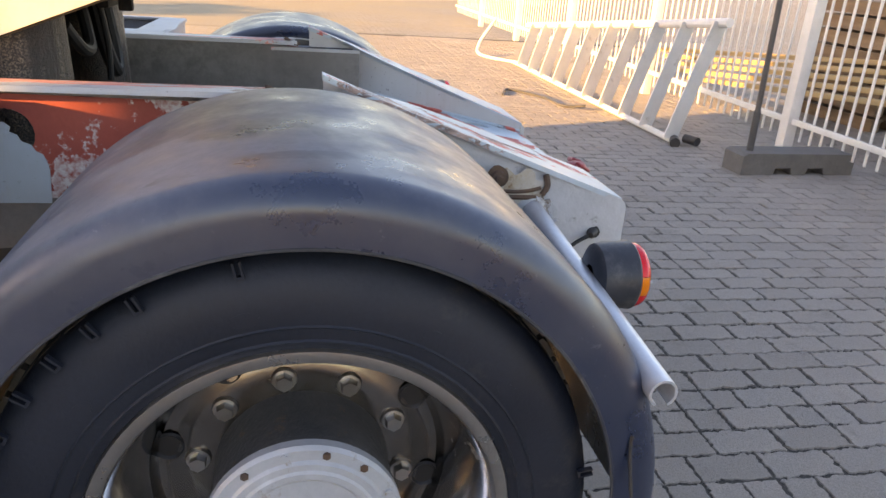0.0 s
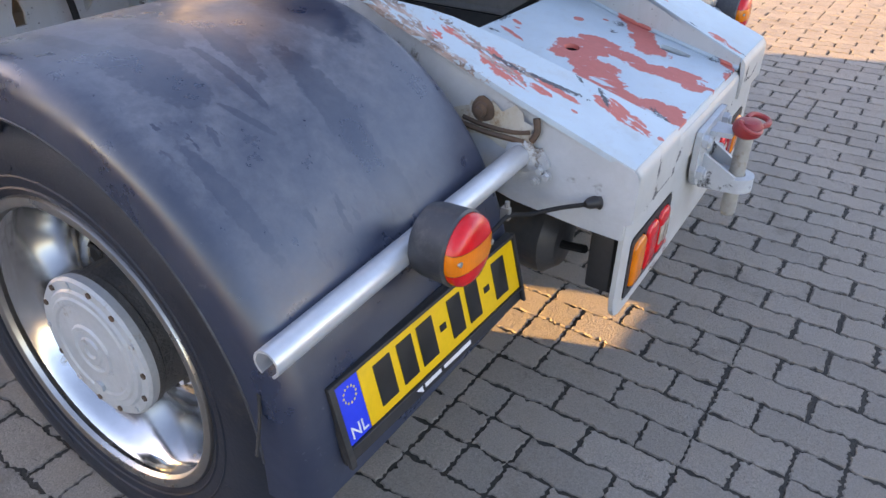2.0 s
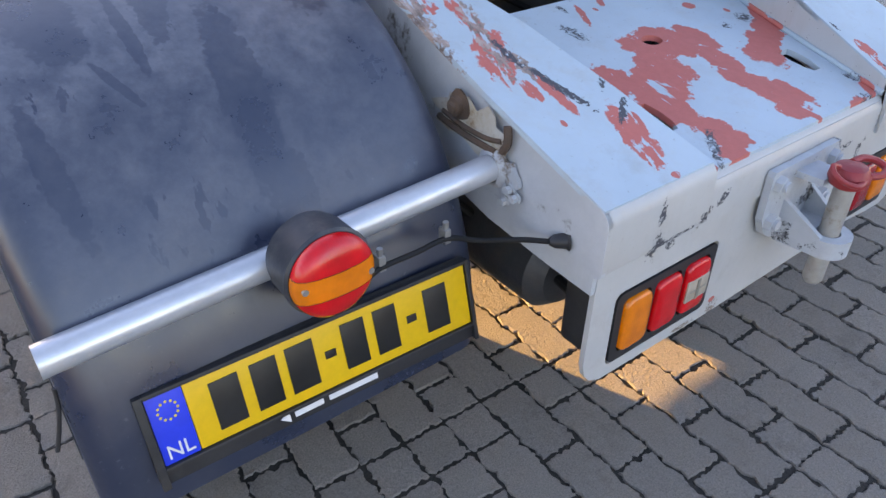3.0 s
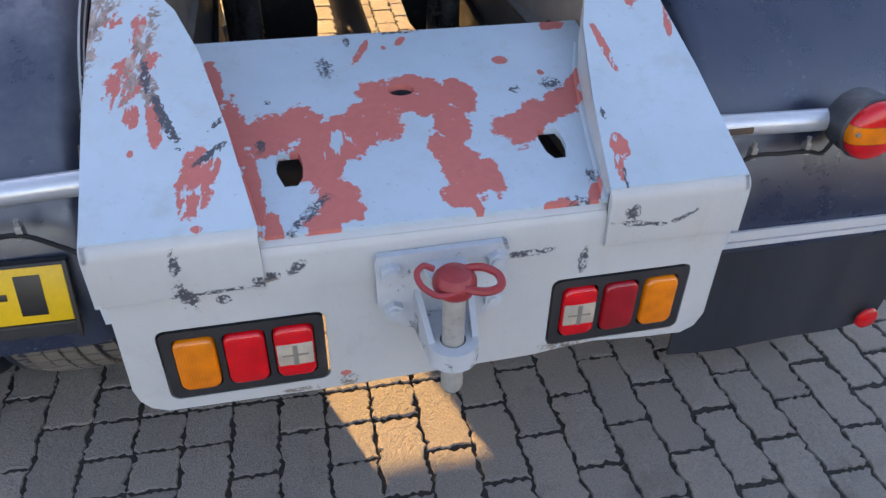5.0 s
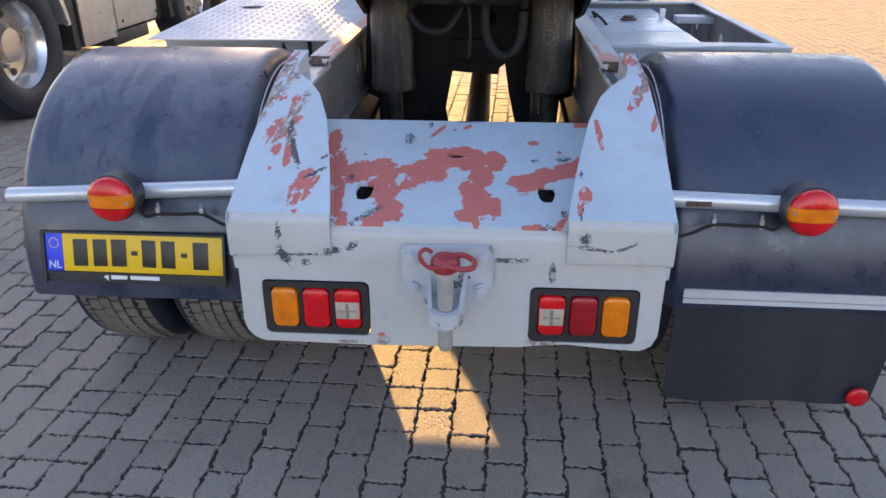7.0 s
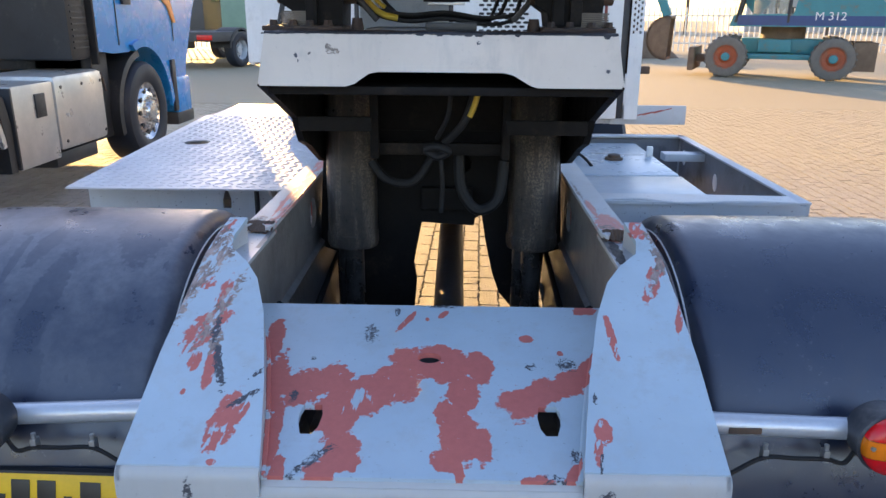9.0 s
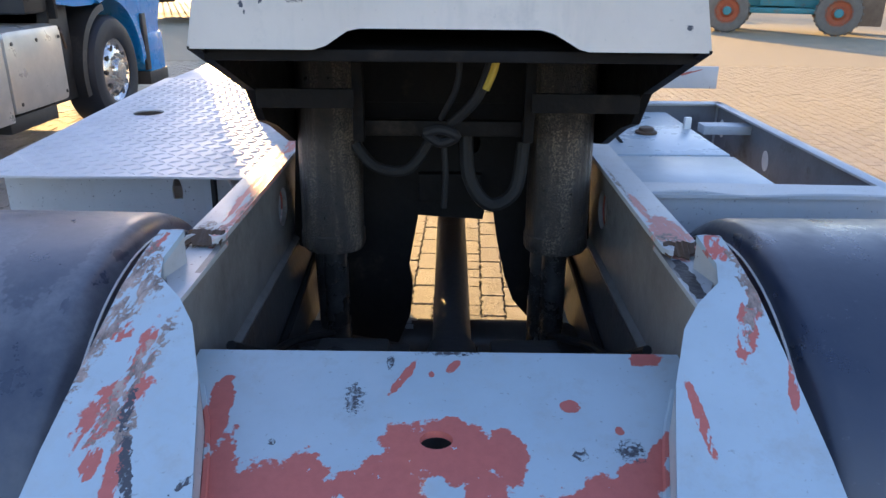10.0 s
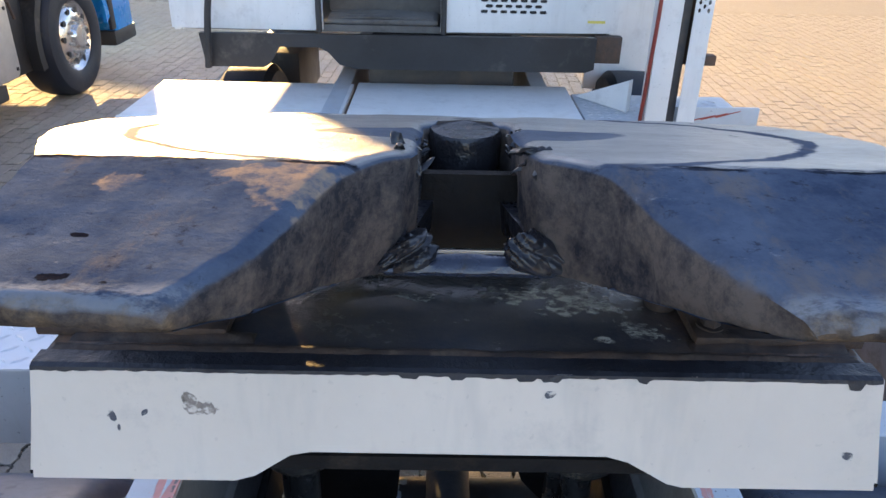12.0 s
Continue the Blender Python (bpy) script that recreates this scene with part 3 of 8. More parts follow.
    drift = n.math("ADD", n.math("MULTIPLY", n.noise(0.45, 5, 0.6, (1.0, 0.45, 1.0), gpos), 1.5), n.math("MULTIPLY", n.noise(3.5, 6, 0.7, (1.0, 0.6, 1.0), gpos), 0.7))
    return n.step(n.math("ADD", reach, drift), 1.75, 2.75, 0.0, 0.92)


def paver_mat():
    n = Nodes("paver_concrete")
    oi = n.t.nodes.new("ShaderNodeObjectInfo").outputs["Random"]
    isl = n.t.nodes.new("ShaderNodeNewGeometry").outputs["Random Per Island"]
    r = n.math("FRACT", n.math("ADD", oi, isl))
    gpos = n.t.nodes.new("ShaderNodeNewGeometry").outputs["Position"]
    col = n.mix(n.step(r, 0.0, 1.0), (0.348, 0.305, 0.270), (0.445, 0.392, 0.348))
    big = n.noise(0.7, 5, 0.6, coord=gpos)
    col = n.mix(n.step(big, 0.35, 0.7, 0.0, 0.45), col, (0.275, 0.246, 0.218))
    fine = n.noise(260, 4, 0.75, coord=gpos)
    mid = n.noise(38, 5, 0.7, coord=gpos)
    col = n.mix(n.step(fine, 0.35, 0.70, 0.0, 0.75), col, (0.15, 0.138, 0.124))
    col = n.mix(n.step(mid, 0.55, 0.75, 0.0, 0.45), col, (0.37, 0.345, 0.315))
    pit = n.step(n.noise(120, 3, 0.6, coord=gpos), 0.66, 0.72)
    col = n.mix(n.math("MULTIPLY", pit, 0.45), col, (0.12, 0.106, 0.092))
    stain = n.step(n.noise(3.2, 7, 0.75, coord=gpos), 0.56, 0.68, 0.0, 0.55)
    col = n.mix(stain, col, (0.155, 0.140, 0.122))
    col = n.mix(yard_sand(n, gpos), col, n.mix(fine, (0.34, 0.27, 0.165), (0.46, 0.37, 0.235)))
    n.bump(n.math("ADD", n.math("MULTIPLY", fine, 0.9), n.math("ADD", n.math("MULTIPLY", n.noise(95, 4, 0.65, coord=gpos), 1.0), n.math("ADD", mid, n.math("MULTIPLY", pit, -0.7)))), 0.9, 0.006)
    return n.out(col, n.step(mid, 0.3, 0.7, 0.62, 0.85))


paver = paver_mat()


def joint_mat():
    """Sand, grit and moss between the blocks; farther out the block pattern itself."""
    n = Nodes("joint_sand")
    gpos = n.t.nodes.new("ShaderNodeNewGeometry").outputs["Position"]
    fine = n.noise(160, 5, 0.75, coord=gpos)
    col = n.mix(n.step(fine, 0.3, 0.7), (0.026, 0.024, 0.021), (0.078, 0.069, 0.058))
    mp = n.t.nodes.new("ShaderNodeMapping")
    mp.inputs["Rotation"].default_value = (0, 0, radians(90))
    n.link(gpos, mp.inputs["Vector"])
    br = n.node("ShaderNodeTexBrick", Scale=1.0)
    br.inputs["Brick Width"].default_value = 0.218
    br.inputs["Row Height"].default_value = 0.109
    br.inputs["Mortar Size"].default_value = 0.006
    br.inputs["Color1"].default_value = (0.26, 0.245, 0.225, 1)
    br.inputs["Color2"].default_value = (0.34, 0.32, 0.295, 1)
    br.inputs["Mortar"].default_value = (0.05, 0.046, 0.04, 1)
    n.link(mp.outputs[0], br.inputs["Vector"])
    big = n.noise(0.35, 6, 0.65, coord=gpos)
    far = n.mix(n.step(big, 0.4, 0.7, 0.0, 0.5), br.outputs["Color"], (0.24, 0.205, 0.165))
    sp = n.t.nodes.new("ShaderNodeSeparateXYZ")
    n.link(gpos, sp.inputs[0])
    ax = n.math("ABSOLUTE", n.math("SUBTRACT", sp.outputs[0], 1.5))
    ay = n.math("ABSOLUTE", n.math("SUBTRACT", sp.outputs[1], 3.0))
    outside = n.step(n.math("MAXIMUM", ax, ay), 9.0, 9.2)
    n.bump(fine, 0.6, 0.006)
    col = n.mix(yard_sand(n, gpos), n.mix(outside, col, far), n.mix(fine, (0.30, 0.235, 0.145), (0.42, 0.335, 0.21)))
    return n.out(col, 0.85)


joint = joint_mat()


# ---- builders ----
def mesh_of(name, bm, material, smooth=None):
    bmesh.ops.recalc_face_normals(bm, faces=bm.faces)
    me = bpy.data.meshes.new(name)
    bm.to_mesh(me)
    bm.free()
    me.materials.append(material)
    if smooth is not None:
        for p in me.polygons:
            p.use_smooth = True
        me.set_sharp_from_angle(angle=radians(smooth))
    return me


def thing(name, loc, label, category, group="", kind="", turn=0.0):
    ob = new(name)
    ob.empty_display_size = 0.1
    ob.matrix_basis = pose(*loc, 0, 0, turn)
    return tagged(ob, label, category, group, kind)


def part(name, bm, material, parent, label="", smooth=35):
    """One mesh of its own under a thing or a part; its vertices are in the thing's own axes."""
    ob = new(name, mesh_of(name, bm, material, smooth))
    ob.parent = parent
    if label:
        tagged(ob, label)
    return ob


def solid(name, bm, material, label, category, group="", kind="", smooth=35):
    ob = new(name, mesh_of(name, bm, material, smooth))
    return tagged(ob, label, category, group, kind)


def B():
    return bmesh.new()


def box(bm, x0, x1, y0, y1, z0, z1, bevel=0.0, turn=None):
    r = bmesh.ops.create_cube(bm, size=1.0)
    m = Matrix.LocRotScale(((x0 + x1) / 2, (y0 + y1) / 2, (z0 + z1) / 2), None, (abs(x1 - x0), abs(y1 - y0), abs(z1 - z0)))
    bmesh.ops.transform(bm, matrix=m, verts=r["verts"])
    vs = r["verts"]
    if bevel:
        es = list({e for v in vs for e in v.link_edges})
        out = bmesh.ops.bevel(bm, geom=es, offset=bevel, segments=2, affect="EDGES", profile=0.6)
        vs = list({v for f in out["faces"] for v in f.verts} | {v for v in vs if v.is_valid})
    if turn is not None:
        bmesh.ops.transform(bm, matrix=turn, verts=vs)
    return bm


def cyl(bm, p0, p1, r0, r1=None, seg=20, caps=True):
    p0, p1 = Vector(p0), Vector(p1)
    d = p1 - p0
    m = Matrix.Translation((p0 + p1) / 2) @ d.to_track_quat("Z", "Y").to_matrix().to_4x4()
    bmesh.ops.create_cone(bm, cap_ends=caps, segments=seg, radius1=r0, radius2=r0 if r1 is None else r1, depth=d.length, matrix=m)
    return bm


def lathe(bm, profile, origin, axis, seg=48, closed=False):
    """Turn a profile of (radius, distance along the axis) round an axis through origin."""
    q = Vector(axis).to_track_quat("Z", "Y").to_matrix()
    o = Vector(origin)
    rings = []
    for r, a in profile:
        rings.append([bm.verts.new(o + q @ Vector((r * math.cos(2 * math.pi * k / seg), r * math.sin(2 * math.pi * k / seg), a))) for k in range(seg)])
    pairs = list(zip(rings, rings[1:])) + ([(rings[-1], rings[0])] if closed else [])
    for a, b in pairs:
        for k in range(seg):
            bm.faces.new((a[k], a[(k + 1) % seg], b[(k + 1) % seg], b[k]))
    if not closed:
        for ring, (r, _) in ((rings[0], profile[0]), (rings[-1], profile[-1])):
            if r < 0.02:
                bm.faces.new(ring)
    return bm


def spline(pts, n=8):
    pts = [Vector(p) for p in pts]
    out = []
    for i in range(len(pts) - 1):
        a, b = pts[max(i - 1, 0)], pts[i]
        c, d = pts[i + 1], pts[min(i + 2, len(pts) - 1)]
        for k in range(n):
            t = k / n
            out.append(0.5 * ((2 * b) + (c - a) * t + (2 * a - 5 * b + 4 * c - d) * t * t + (3 * b - a - 3 * c + d) * t ** 3))
    return out + [pts[-1]]


def hose(bm, pts, r, seg=8, n=8):
    """A round hose or bar bent along points."""
    path = spline(pts, n) if n > 1 else [Vector(p) for p in pts]
    rings, up = [], Vector((0.13, 0.29, 0.95))
    for i, p in enumerate(path):
        d = (path[min(i + 1, len(path) - 1)] - path[max(i - 1, 0)]).normalized()
        s = d.cross(up).normalized()
        u = s.cross(d)
        up = u
        rings.append([bm.verts.new(p + r * (math.cos(2 * math.pi * k / seg) * s + math.sin(2 * math.pi * k / seg) * u)) for k in range(seg)])
    for a, b in zip(rings, rings[1:]):
        for k in range(seg):
            bm.faces.new((a[k], a[(k + 1) % seg], b[(k + 1) % seg], b[k]))
    bm.faces.new(rings[0]), bm.faces.new(rings[-1])
    return bm


def rounded(x0, x1, y0, y1, r, n=4):
    out = []
    for cx, cy, a in ((x1 - r, y1 - r, 0), (x0 + r, y1 - r, 90), (x0 + r, y0 + r, 180), (x1 - r, y0 + r, 270)):
        out += [(cx + r * math.cos(radians(a + 90 * k / n)), cy + r * math.sin(radians(a + 90 * k / n))) for k in range(n + 1)]
    return out


def ring_pts(cx, cy, rx, ry=None, n=20):
    ry = rx if ry is None else ry
    return [(cx + rx * math.cos(2 * math.pi * k / n), cy + ry * math.sin(2 * math.pi * k / n)) for k in range(n)]


def plate(bm, outer, holes, place, thick):
    """A flat plate with cut-outs: 2D loops, laid into space by place(u, v), and its thickness vector."""
    tmp = bmesh.new()
    edges = []
    for loop in (outer, *holes):
        vs = [tmp.verts.new((u, v, 0)) for u, v in loop]
        edges += [tmp.edges.new((vs[i], vs[(i + 1) % len(vs)])) for i in range(len(vs))]
    bmesh.ops.triangle_fill(tmp, edges=edges, use_beauty=True)
    tmp.verts.index_update()
    pts = [v.co.copy() for v in tmp.verts]
    tris = [[v.index for v in f.verts] for f in tmp.faces]
    rim = [[v.index for v in e.verts] for e in tmp.edges if len(e.link_faces) == 1]
    tmp.free()
    th = Vector(thick)
    lo = [bm.verts.new(Vector(place(p.x, p.y))) for p in pts]
    hi = [bm.verts.new(Vector(place(p.x, p.y)) + th) for p in pts]
    for t in tris:
        bm.faces.new([lo[i] for i in t])
        bm.faces.new([hi[i] for i in reversed(t)])
    for a, b in rim:
        bm.faces.new((lo[a], lo[b], hi[b], hi[a]))
    return bm


def prism(bm, pts, vec):
    """A polygon in space, drawn out along a vector."""
    v = Vector(vec)
    a = [bm.verts.new(Vector(p)) for p in pts]
    b = [bm.verts.new(Vector(p) + v) for p in pts]
    bm.faces.new(a), bm.faces.new(list(reversed(b)))
    for i in range(len(a)):
        j = (i + 1) % len(a)
        bm.faces.new((a[i], b[i], b[j], a[j]))
    return bm


def bolt(bm, at, axis, r=0.012, h=0.01):
    at, ax = Vector(at), Vector(axis).normalized()
    cyl(bm, at, at + ax * h * 0.25, r * 1.45, seg=12)
    cyl(bm, at + ax * h * 0.25, at + ax * h, r, seg=6)
    return bm


def letters(text, size, material, m, parent, name, label=""):
    cu = bpy.data.curves.new(name, "FONT")
    cu.body, cu.size, cu.extrude, cu.align_x = text, size, 0.0006, "CENTER"
    tmp = bpy.data.objects.new("tmp", cu)
    scene.collection.objects.link(tmp)
    bpy.context.view_layer.update()
    me = bpy.data.meshes.new_from_object(tmp.evaluated_get(bpy.context.evaluated_depsgraph_get()))
    bpy.data.objects.remove(tmp)
    me.transform(m)
    me.materials.clear()
    me.materials.append(material)
    ob = new(name, me)
    ob.parent = parent
    if label:
        tagged(ob, label)
    return ob


# ---- ground ----
bm = B()
bmesh.ops.create_grid(bm, x_segments=40, y_segments=40, size=400)
bmesh.ops.translate(bm, vec=(0, 0, -0.0060), verts=bm.verts)
ground = solid("ground", bm, joint, "yard ground with sandy joints under grey concrete block paving", "ground", kind="structure")


# ---- the yard tractor ----
tractor = thing("yard_tractor", (0, 0, 0), "worn white terminal tractor with lifting fifth wheel on block paving", "truck")
WY, WZ, FR = 0.752, 0.436, 0.553  # rear axle, and the fenders' radius


def fender(side):
    """A half-round plastic fender with rolled shoulders and inward side lips, running straight down at its rear."""
    xo, xi, lip, sh, th = 1.237, 0.578, 0.087, 0.045, 0.006
    sec = [(xo, FR - lip)]
    sec += [(xo - sh + sh * math.cos(a), FR - sh + sh * math.sin(a)) for a in [radians(15 * k) for k in range(7)]]
    sec += [(xo - 0.2, FR + 0.001), ((xo + xi) / 2, FR + 0.002), (xi + 0.2, FR + 0.001)]
    sec += [(xi + sh - sh * math.cos(a), FR - sh + sh * math.sin(a)) for a in [radians(15 * k) for k in range(6, -1, -1)]]
    sec += [(xi, FR - lip)]
    inner = [(xi + th, FR - lip), (xi + th, FR - sh), (xi + sh, FR - th), ((xo + xi) / 2, FR - th), (xo - sh, FR - th), (xo - th, FR - sh), (xo - th, FR - lip)]
    loop = sec + inner
    path = [(a, 0.0) for a in np.linspace(-8, 180, 64)] + [(180, s) for s in np.linspace(0.015, 0.052 if side < 0 else 0.03, 4)]
    bm = B()
    rings = []
    for a, s in path:
        ca, sa = math.cos(radians(a)), math.sin(radians(a))
        rings.append([bm.verts.new((side * x, WY + r * ca, WZ + r * sa - s)) for x, r in loop])
    n = len(loop)
    for p, q in zip(rings, rings[1:]):
        for k in range(n):
            bm.faces.new((p[k], p[(k + 1) % n], q[(k + 1) % n], q[k]))
    bm.faces.new(rings[0]), bm.faces.new(rings[-1])
    f = part("fender", bm, plastic_fender, tractor, "black plastic fender with dusty wipe marks", 40)
    bm = B()
    pts = [(side * (xo - 0.001), WY + (FR - lip) * math.cos(radians(a)), WZ + (FR - lip) * math.sin(radians(a))) for a in np.linspace(-6, 178, 60)]
    hose(bm, pts, 0.0032, 6, 1)
    part("edge_bead", bm, lamp_grey, f, "dusty grey bead along the fender's edge")
    # two thin moulded white lines and a small unreadable mark on the inner side wall
    for k, rr in enumerate((FR - 0.038, FR - 0.066)):
        bm = B()
        x = side * (xi - 0.0015)
        pts = [(x, WY + rr * math.cos(radians(a)), WZ + rr * math.sin(radians(a))) for a in np.linspace(20, 172, 40)]
        hose(bm, pts, 0.0024, 5, 1)
        part("edge_line", bm, ink_white, f, "thin white line on the side wall")
    for base in (75, 130):
        bm = B()
        for a in (base, base + 1.6, base + 3.0, base + 4.6, base + 6.2):
            m = pose(side * (xi - 0.0018), WY, WZ, 0, 0, 0) @ Matrix.Rotation(radians(a), 4, "X")
            box(bm, -0.0008, 0.0008, FR - 0.060, FR - 0.045, -0.004, 0.004, turn=m)
        part("marking", bm, ink_white, f, "small white moulded marking")
    return f


fender(-1), fender(1)


def wheel(side, outer):
    """One of the twin rear wheels: deep steel rim, tyre with shoulder, tread blocks, lugs and hub."""
    s = side
    x_out = 1.205 if outer else 0.885
    w = 0.265
    xo, xi = s * x_out, s * (x_out - w)
    R = 0.448
    o = (0, WY, WZ)
    ax = (1, 0, 0)
    bm = B()
    if outer:
        prof = [(0.298, xo - s * 0.006), (0.306, xo - s * 0.002), (0.303, xo - s * 0.012), (0.288, xo - s * 0.02), (0.277, xo - s * 0.040), (0.265, xo - s * 0.068),
                (0.252, xo - s * 0.105), (0.243, xo - s * 0.140), (0.240, xo - s * 0.155), (0.240, xo - s * 0.215), (0.262, xo - s * 0.215), (0.295, xo - s * 0.06)]
    else:
        prof = [(0.298, xo), (0.27, xo - s * 0.03), (0.25, xo - s * 0.12), (0.15, xo - s * 0.13), (0.15, xo - s * 0.15), (0.29, xo - s * 0.15)]
    lathe(bm, prof, o, ax, 64)
    rim = part("wheel", bm, chrome, tractor, "polished deep-dish steel wheel rim" if outer else "")
    if outer:
        bm = B()
        lathe(bm, [(0.2395, xo - s * 0.155), (0.236, xo - s * 0.166), (0.230, xo - s * 0.175), (0.222, xo - s * 0.178), (0.208, xo - s * 0.176), (0.194, xo - s * 0.170), (0.178, xo - s * 0.166), (0.12, xo - s * 0.166), (0.12, xo - s * 0.20), (0.2395, xo - s * 0.20)], o, ax, 64)
        part("wheel_disc", bm, disc_steel, rim, "brown-black grimy steel wheel disc")
    bm = B()
    tp = [(0.300, xo - s * 0.018), (0.308, xo - s * 0.004), (0.33, xo + s * 0.004), (0.375, xo + s * 0.010), (0.405, xo + s * 0.006), (0.425, xo - s * 0.004), (0.441, xo - s * 0.018), (R - 0.004, xo - s * 0.03),
          (R, xo - s * w * 0.5), (R - 0.004, xi + s * 0.03), (0.441, xi + s * 0.018), (0.41, xi - s * 0.004), (0.37, xi - s * 0.008), (0.32, xi), (0.300, xi + s * 0.02)]
    lathe(bm, tp, o, ax, 72)
    for v in bm.verts:
        if v.co.z < 0.006:
            v.co.z = 0.006
    part("tyre", bm, rubber, rim, "black truck tyre with worn side wall", 60)
    bm = B()
    for k in range(58):
        a = 2 * math.pi * k / 58
        for j, (u, v) in enumerate(((0.036, 0.060), (0.066, 0.098), (0.104, 0.132), (0.138, 0.166), (0.172, 0.204), (0.210, 0.242))):
            aa = a + (0.03 if j % 2 else 0)
            m = Matrix.Translation((0, WY, WZ)) @ Matrix.Rotation(aa, 4, "X")
            if WZ + R * math.sin(aa) < 0.02 and math.sin(aa) < -0.9:
                continue
            box(bm, s * (x_out - u), s * (x_out - v), R - 0.008, R + (-0.0035, 0.004, 0.007, 0.007, 0.004, -0.0035)[j], -0.0190, 0.0190, turn=m)
    for v in bm.verts:
        v.co.z = max(v.co.z, 0.002)
    part("tread", bm, rubber_tread, rim, "dusty worn tread blocks")
    if outer:
        for a in (19, 27.5, 36, 44.5, 53, 61.5, 79, 170, 178.5):
            bm = B()
            m = Matrix.Translation((0, WY, WZ)) @ Matrix.Rotation(radians(a), 4, "X")
            u = ((0.446, -0.006), (0.422, -0.006), (0.422, 0.006), (0.446, 0.006), (0.446, 0.003), (0.426, 0.003), (0.426, -0.003), (0.446, -0.003))
            prism(bm, [m @ Vector((xo - s * 0.003, r, z)) for r, z in u], (s * 0.008, 0, 0))
            part("wear_mark", bm, rubber, rim, "small moulded wear mark on the shoulder")
        bm = B()
        for rr, dx in ((0.345, 0.006), (0.322, 0.003)):
            lathe(bm, [(rr, xo + s * dx), (rr + 0.003, xo + s * (dx + 0.003)), (rr + 0.006, xo + s * dx)], o, ax, 72)
        for a in (40, 78, 118, 140, 205, 250, 300):
            m = Matrix.Translation((xo + s * 0.0075, WY + 0.368 * math.cos(radians(a)), WZ + 0.368 * math.sin(radians(a)))) @ Matrix.Rotation(radians(a), 4, "X")
            loop = [m @ Vector((0, 0.011 * math.cos(2 * math.pi * q / 18), 0.019 * math.sin(2 * math.pi * q / 18))) for q in range(18)]
            prism(bm, loop, (s * 0.0025, 0, 0))
        part("side_wall_marking", bm, rubber, rim, "raised unreadable side wall marking")
        # lip of the rim, disc openings, studs, hub
        bm = B()
        lathe(bm, [(0.286, xo - s * 0.008), (0.290, xo + s * 0.001), (0.297, xo + s * 0.004), (0.308, xo + s * 0.003), (0.312, xo - s * 0.006), (0.300, xo - s * 0.012)], o, ax, 72, True)
        part("rim_lip", bm, chrome_lip, rim, "scuffed steel rim edge")
        for k in range(8):
            a = radians(45 * k + 12)
            c = Vector((xo - s * 0.173, WY + 0.216 * math.cos(a), WZ + 0.216 * math.sin(a)))
            m = Matrix.Translation(c) @ Matrix.Rotation(a, 4, "X")
            bm = B()
            lathe(bm, [(0.004, 0.0), (0.019, 0.0), (0.023, s * 0.004), (0.026, 0.0)], c, ax, 20)
            part("hand_hole", bm, plastic_black, rim, "dark hand hole in the disc")
        for k in range(10):
            a = radians(36 * k + 8)
            c = Vector((xo - s * 0.166, WY + 0.168 * math.cos(a), WZ + 0.168 * math.sin(a)))
            bm = B()
            cyl(bm, c, c + Vector((s * 0.006, 0, 0)), 0.021, 0.019, 16)
            cyl(bm, c + Vector((s * 0.005, 0, 0)), c + Vector((s * 0.020, 0, 0)), 0.0155, 0.013, 6)
            part("wheel_nut", bm, chrome_lip, rim, "dull steel wheel nut")
        bm = B()
        lathe(bm, [(0.150, xo - s * 0.185), (0.142, xo - s * 0.17), (0.140, xo - s * 0.05), (0.146, xo - s * 0.045), (0.146, xo - s * 0.02), (0.12, xo - s * 0.018)], o, ax, 48)
        part("hub", bm, hub_dark, rim, "dark oily planetary hub drum")
        bm = B()
        lathe(bm, [(0.147, xo - s * 0.03), (0.148, xo - s * 0.014), (0.143, xo - s * 0.008), (0.126, xo - s * 0.008), (0.122, xo - s * 0.003), (0.112, xo - s * 0.003), (0.108, xo), (0.098, xo), (0.094, xo - s * 0.003),
                   (0.056, xo - s * 0.002), (0.052, xo + s * 0.002), (0.045, xo + s * 0.002), (0.041, xo - s * 0.001), (0.030, xo - s * 0.001), (0.027, xo + s * 0.003), (0.016, xo + s * 0.003), (0.012, xo - s * 0.001), (0.001, xo - s * 0.001)], o, ax, 56)
        for k in range(14):
            a = radians(360 / 14 * k)
            c = Vector((xo - s * 0.014, WY + 0.1355 * math.cos(a), WZ + 0.1355 * math.sin(a)))
            bm2 = B()
            cyl(bm2, c, c + Vector((s * 0.009, 0, 0)), 0.0065, seg=6)
            part("hub_bolt", bm2, rust_steel if k % 3 else hub_paint, rim)
        cyl(bm, (xo - s * 0.006, WY + 0.004, WZ - 0.087), (xo + s * 0.004, WY + 0.004, WZ - 0.087), 0.013, seg=6)
        box(bm, xo, xo + s * 0.0015, WY - 0.06, WY - 0.015, WZ + 0.014, WZ + 0.017)
        box(bm, xo, xo + s * 0.0015, WY - 0.055, WY + 0.02, WZ - 0.032, WZ - 0.029)
        part("hub_cap", bm, hub_paint, rim, "silver-painted round hub cover with rim bolts")
    return rim


for sd in (-1, 1):
    wheel(sd, True), wheel(sd, False)

# axle with differential
bm = B()
cyl(bm, (-1.05, WY, WZ), (1.05, WY, WZ), 0.075, seg=24)
lathe(bm, [(0.01, -0.2), (0.14, -0.19), (0.20, -0.11), (0.215, 0.0), (0.20, 0.11), (0.14, 0.19), (0.01, 0.2)], (0.01, WY + 0.02, WZ + 0.015), (0, 1, 0), 32)
cyl(bm, (0.02, WY, WZ + 0.02), (0.03, WY + 0.36, WZ + 0.03), 0.085, 0.06, 20)
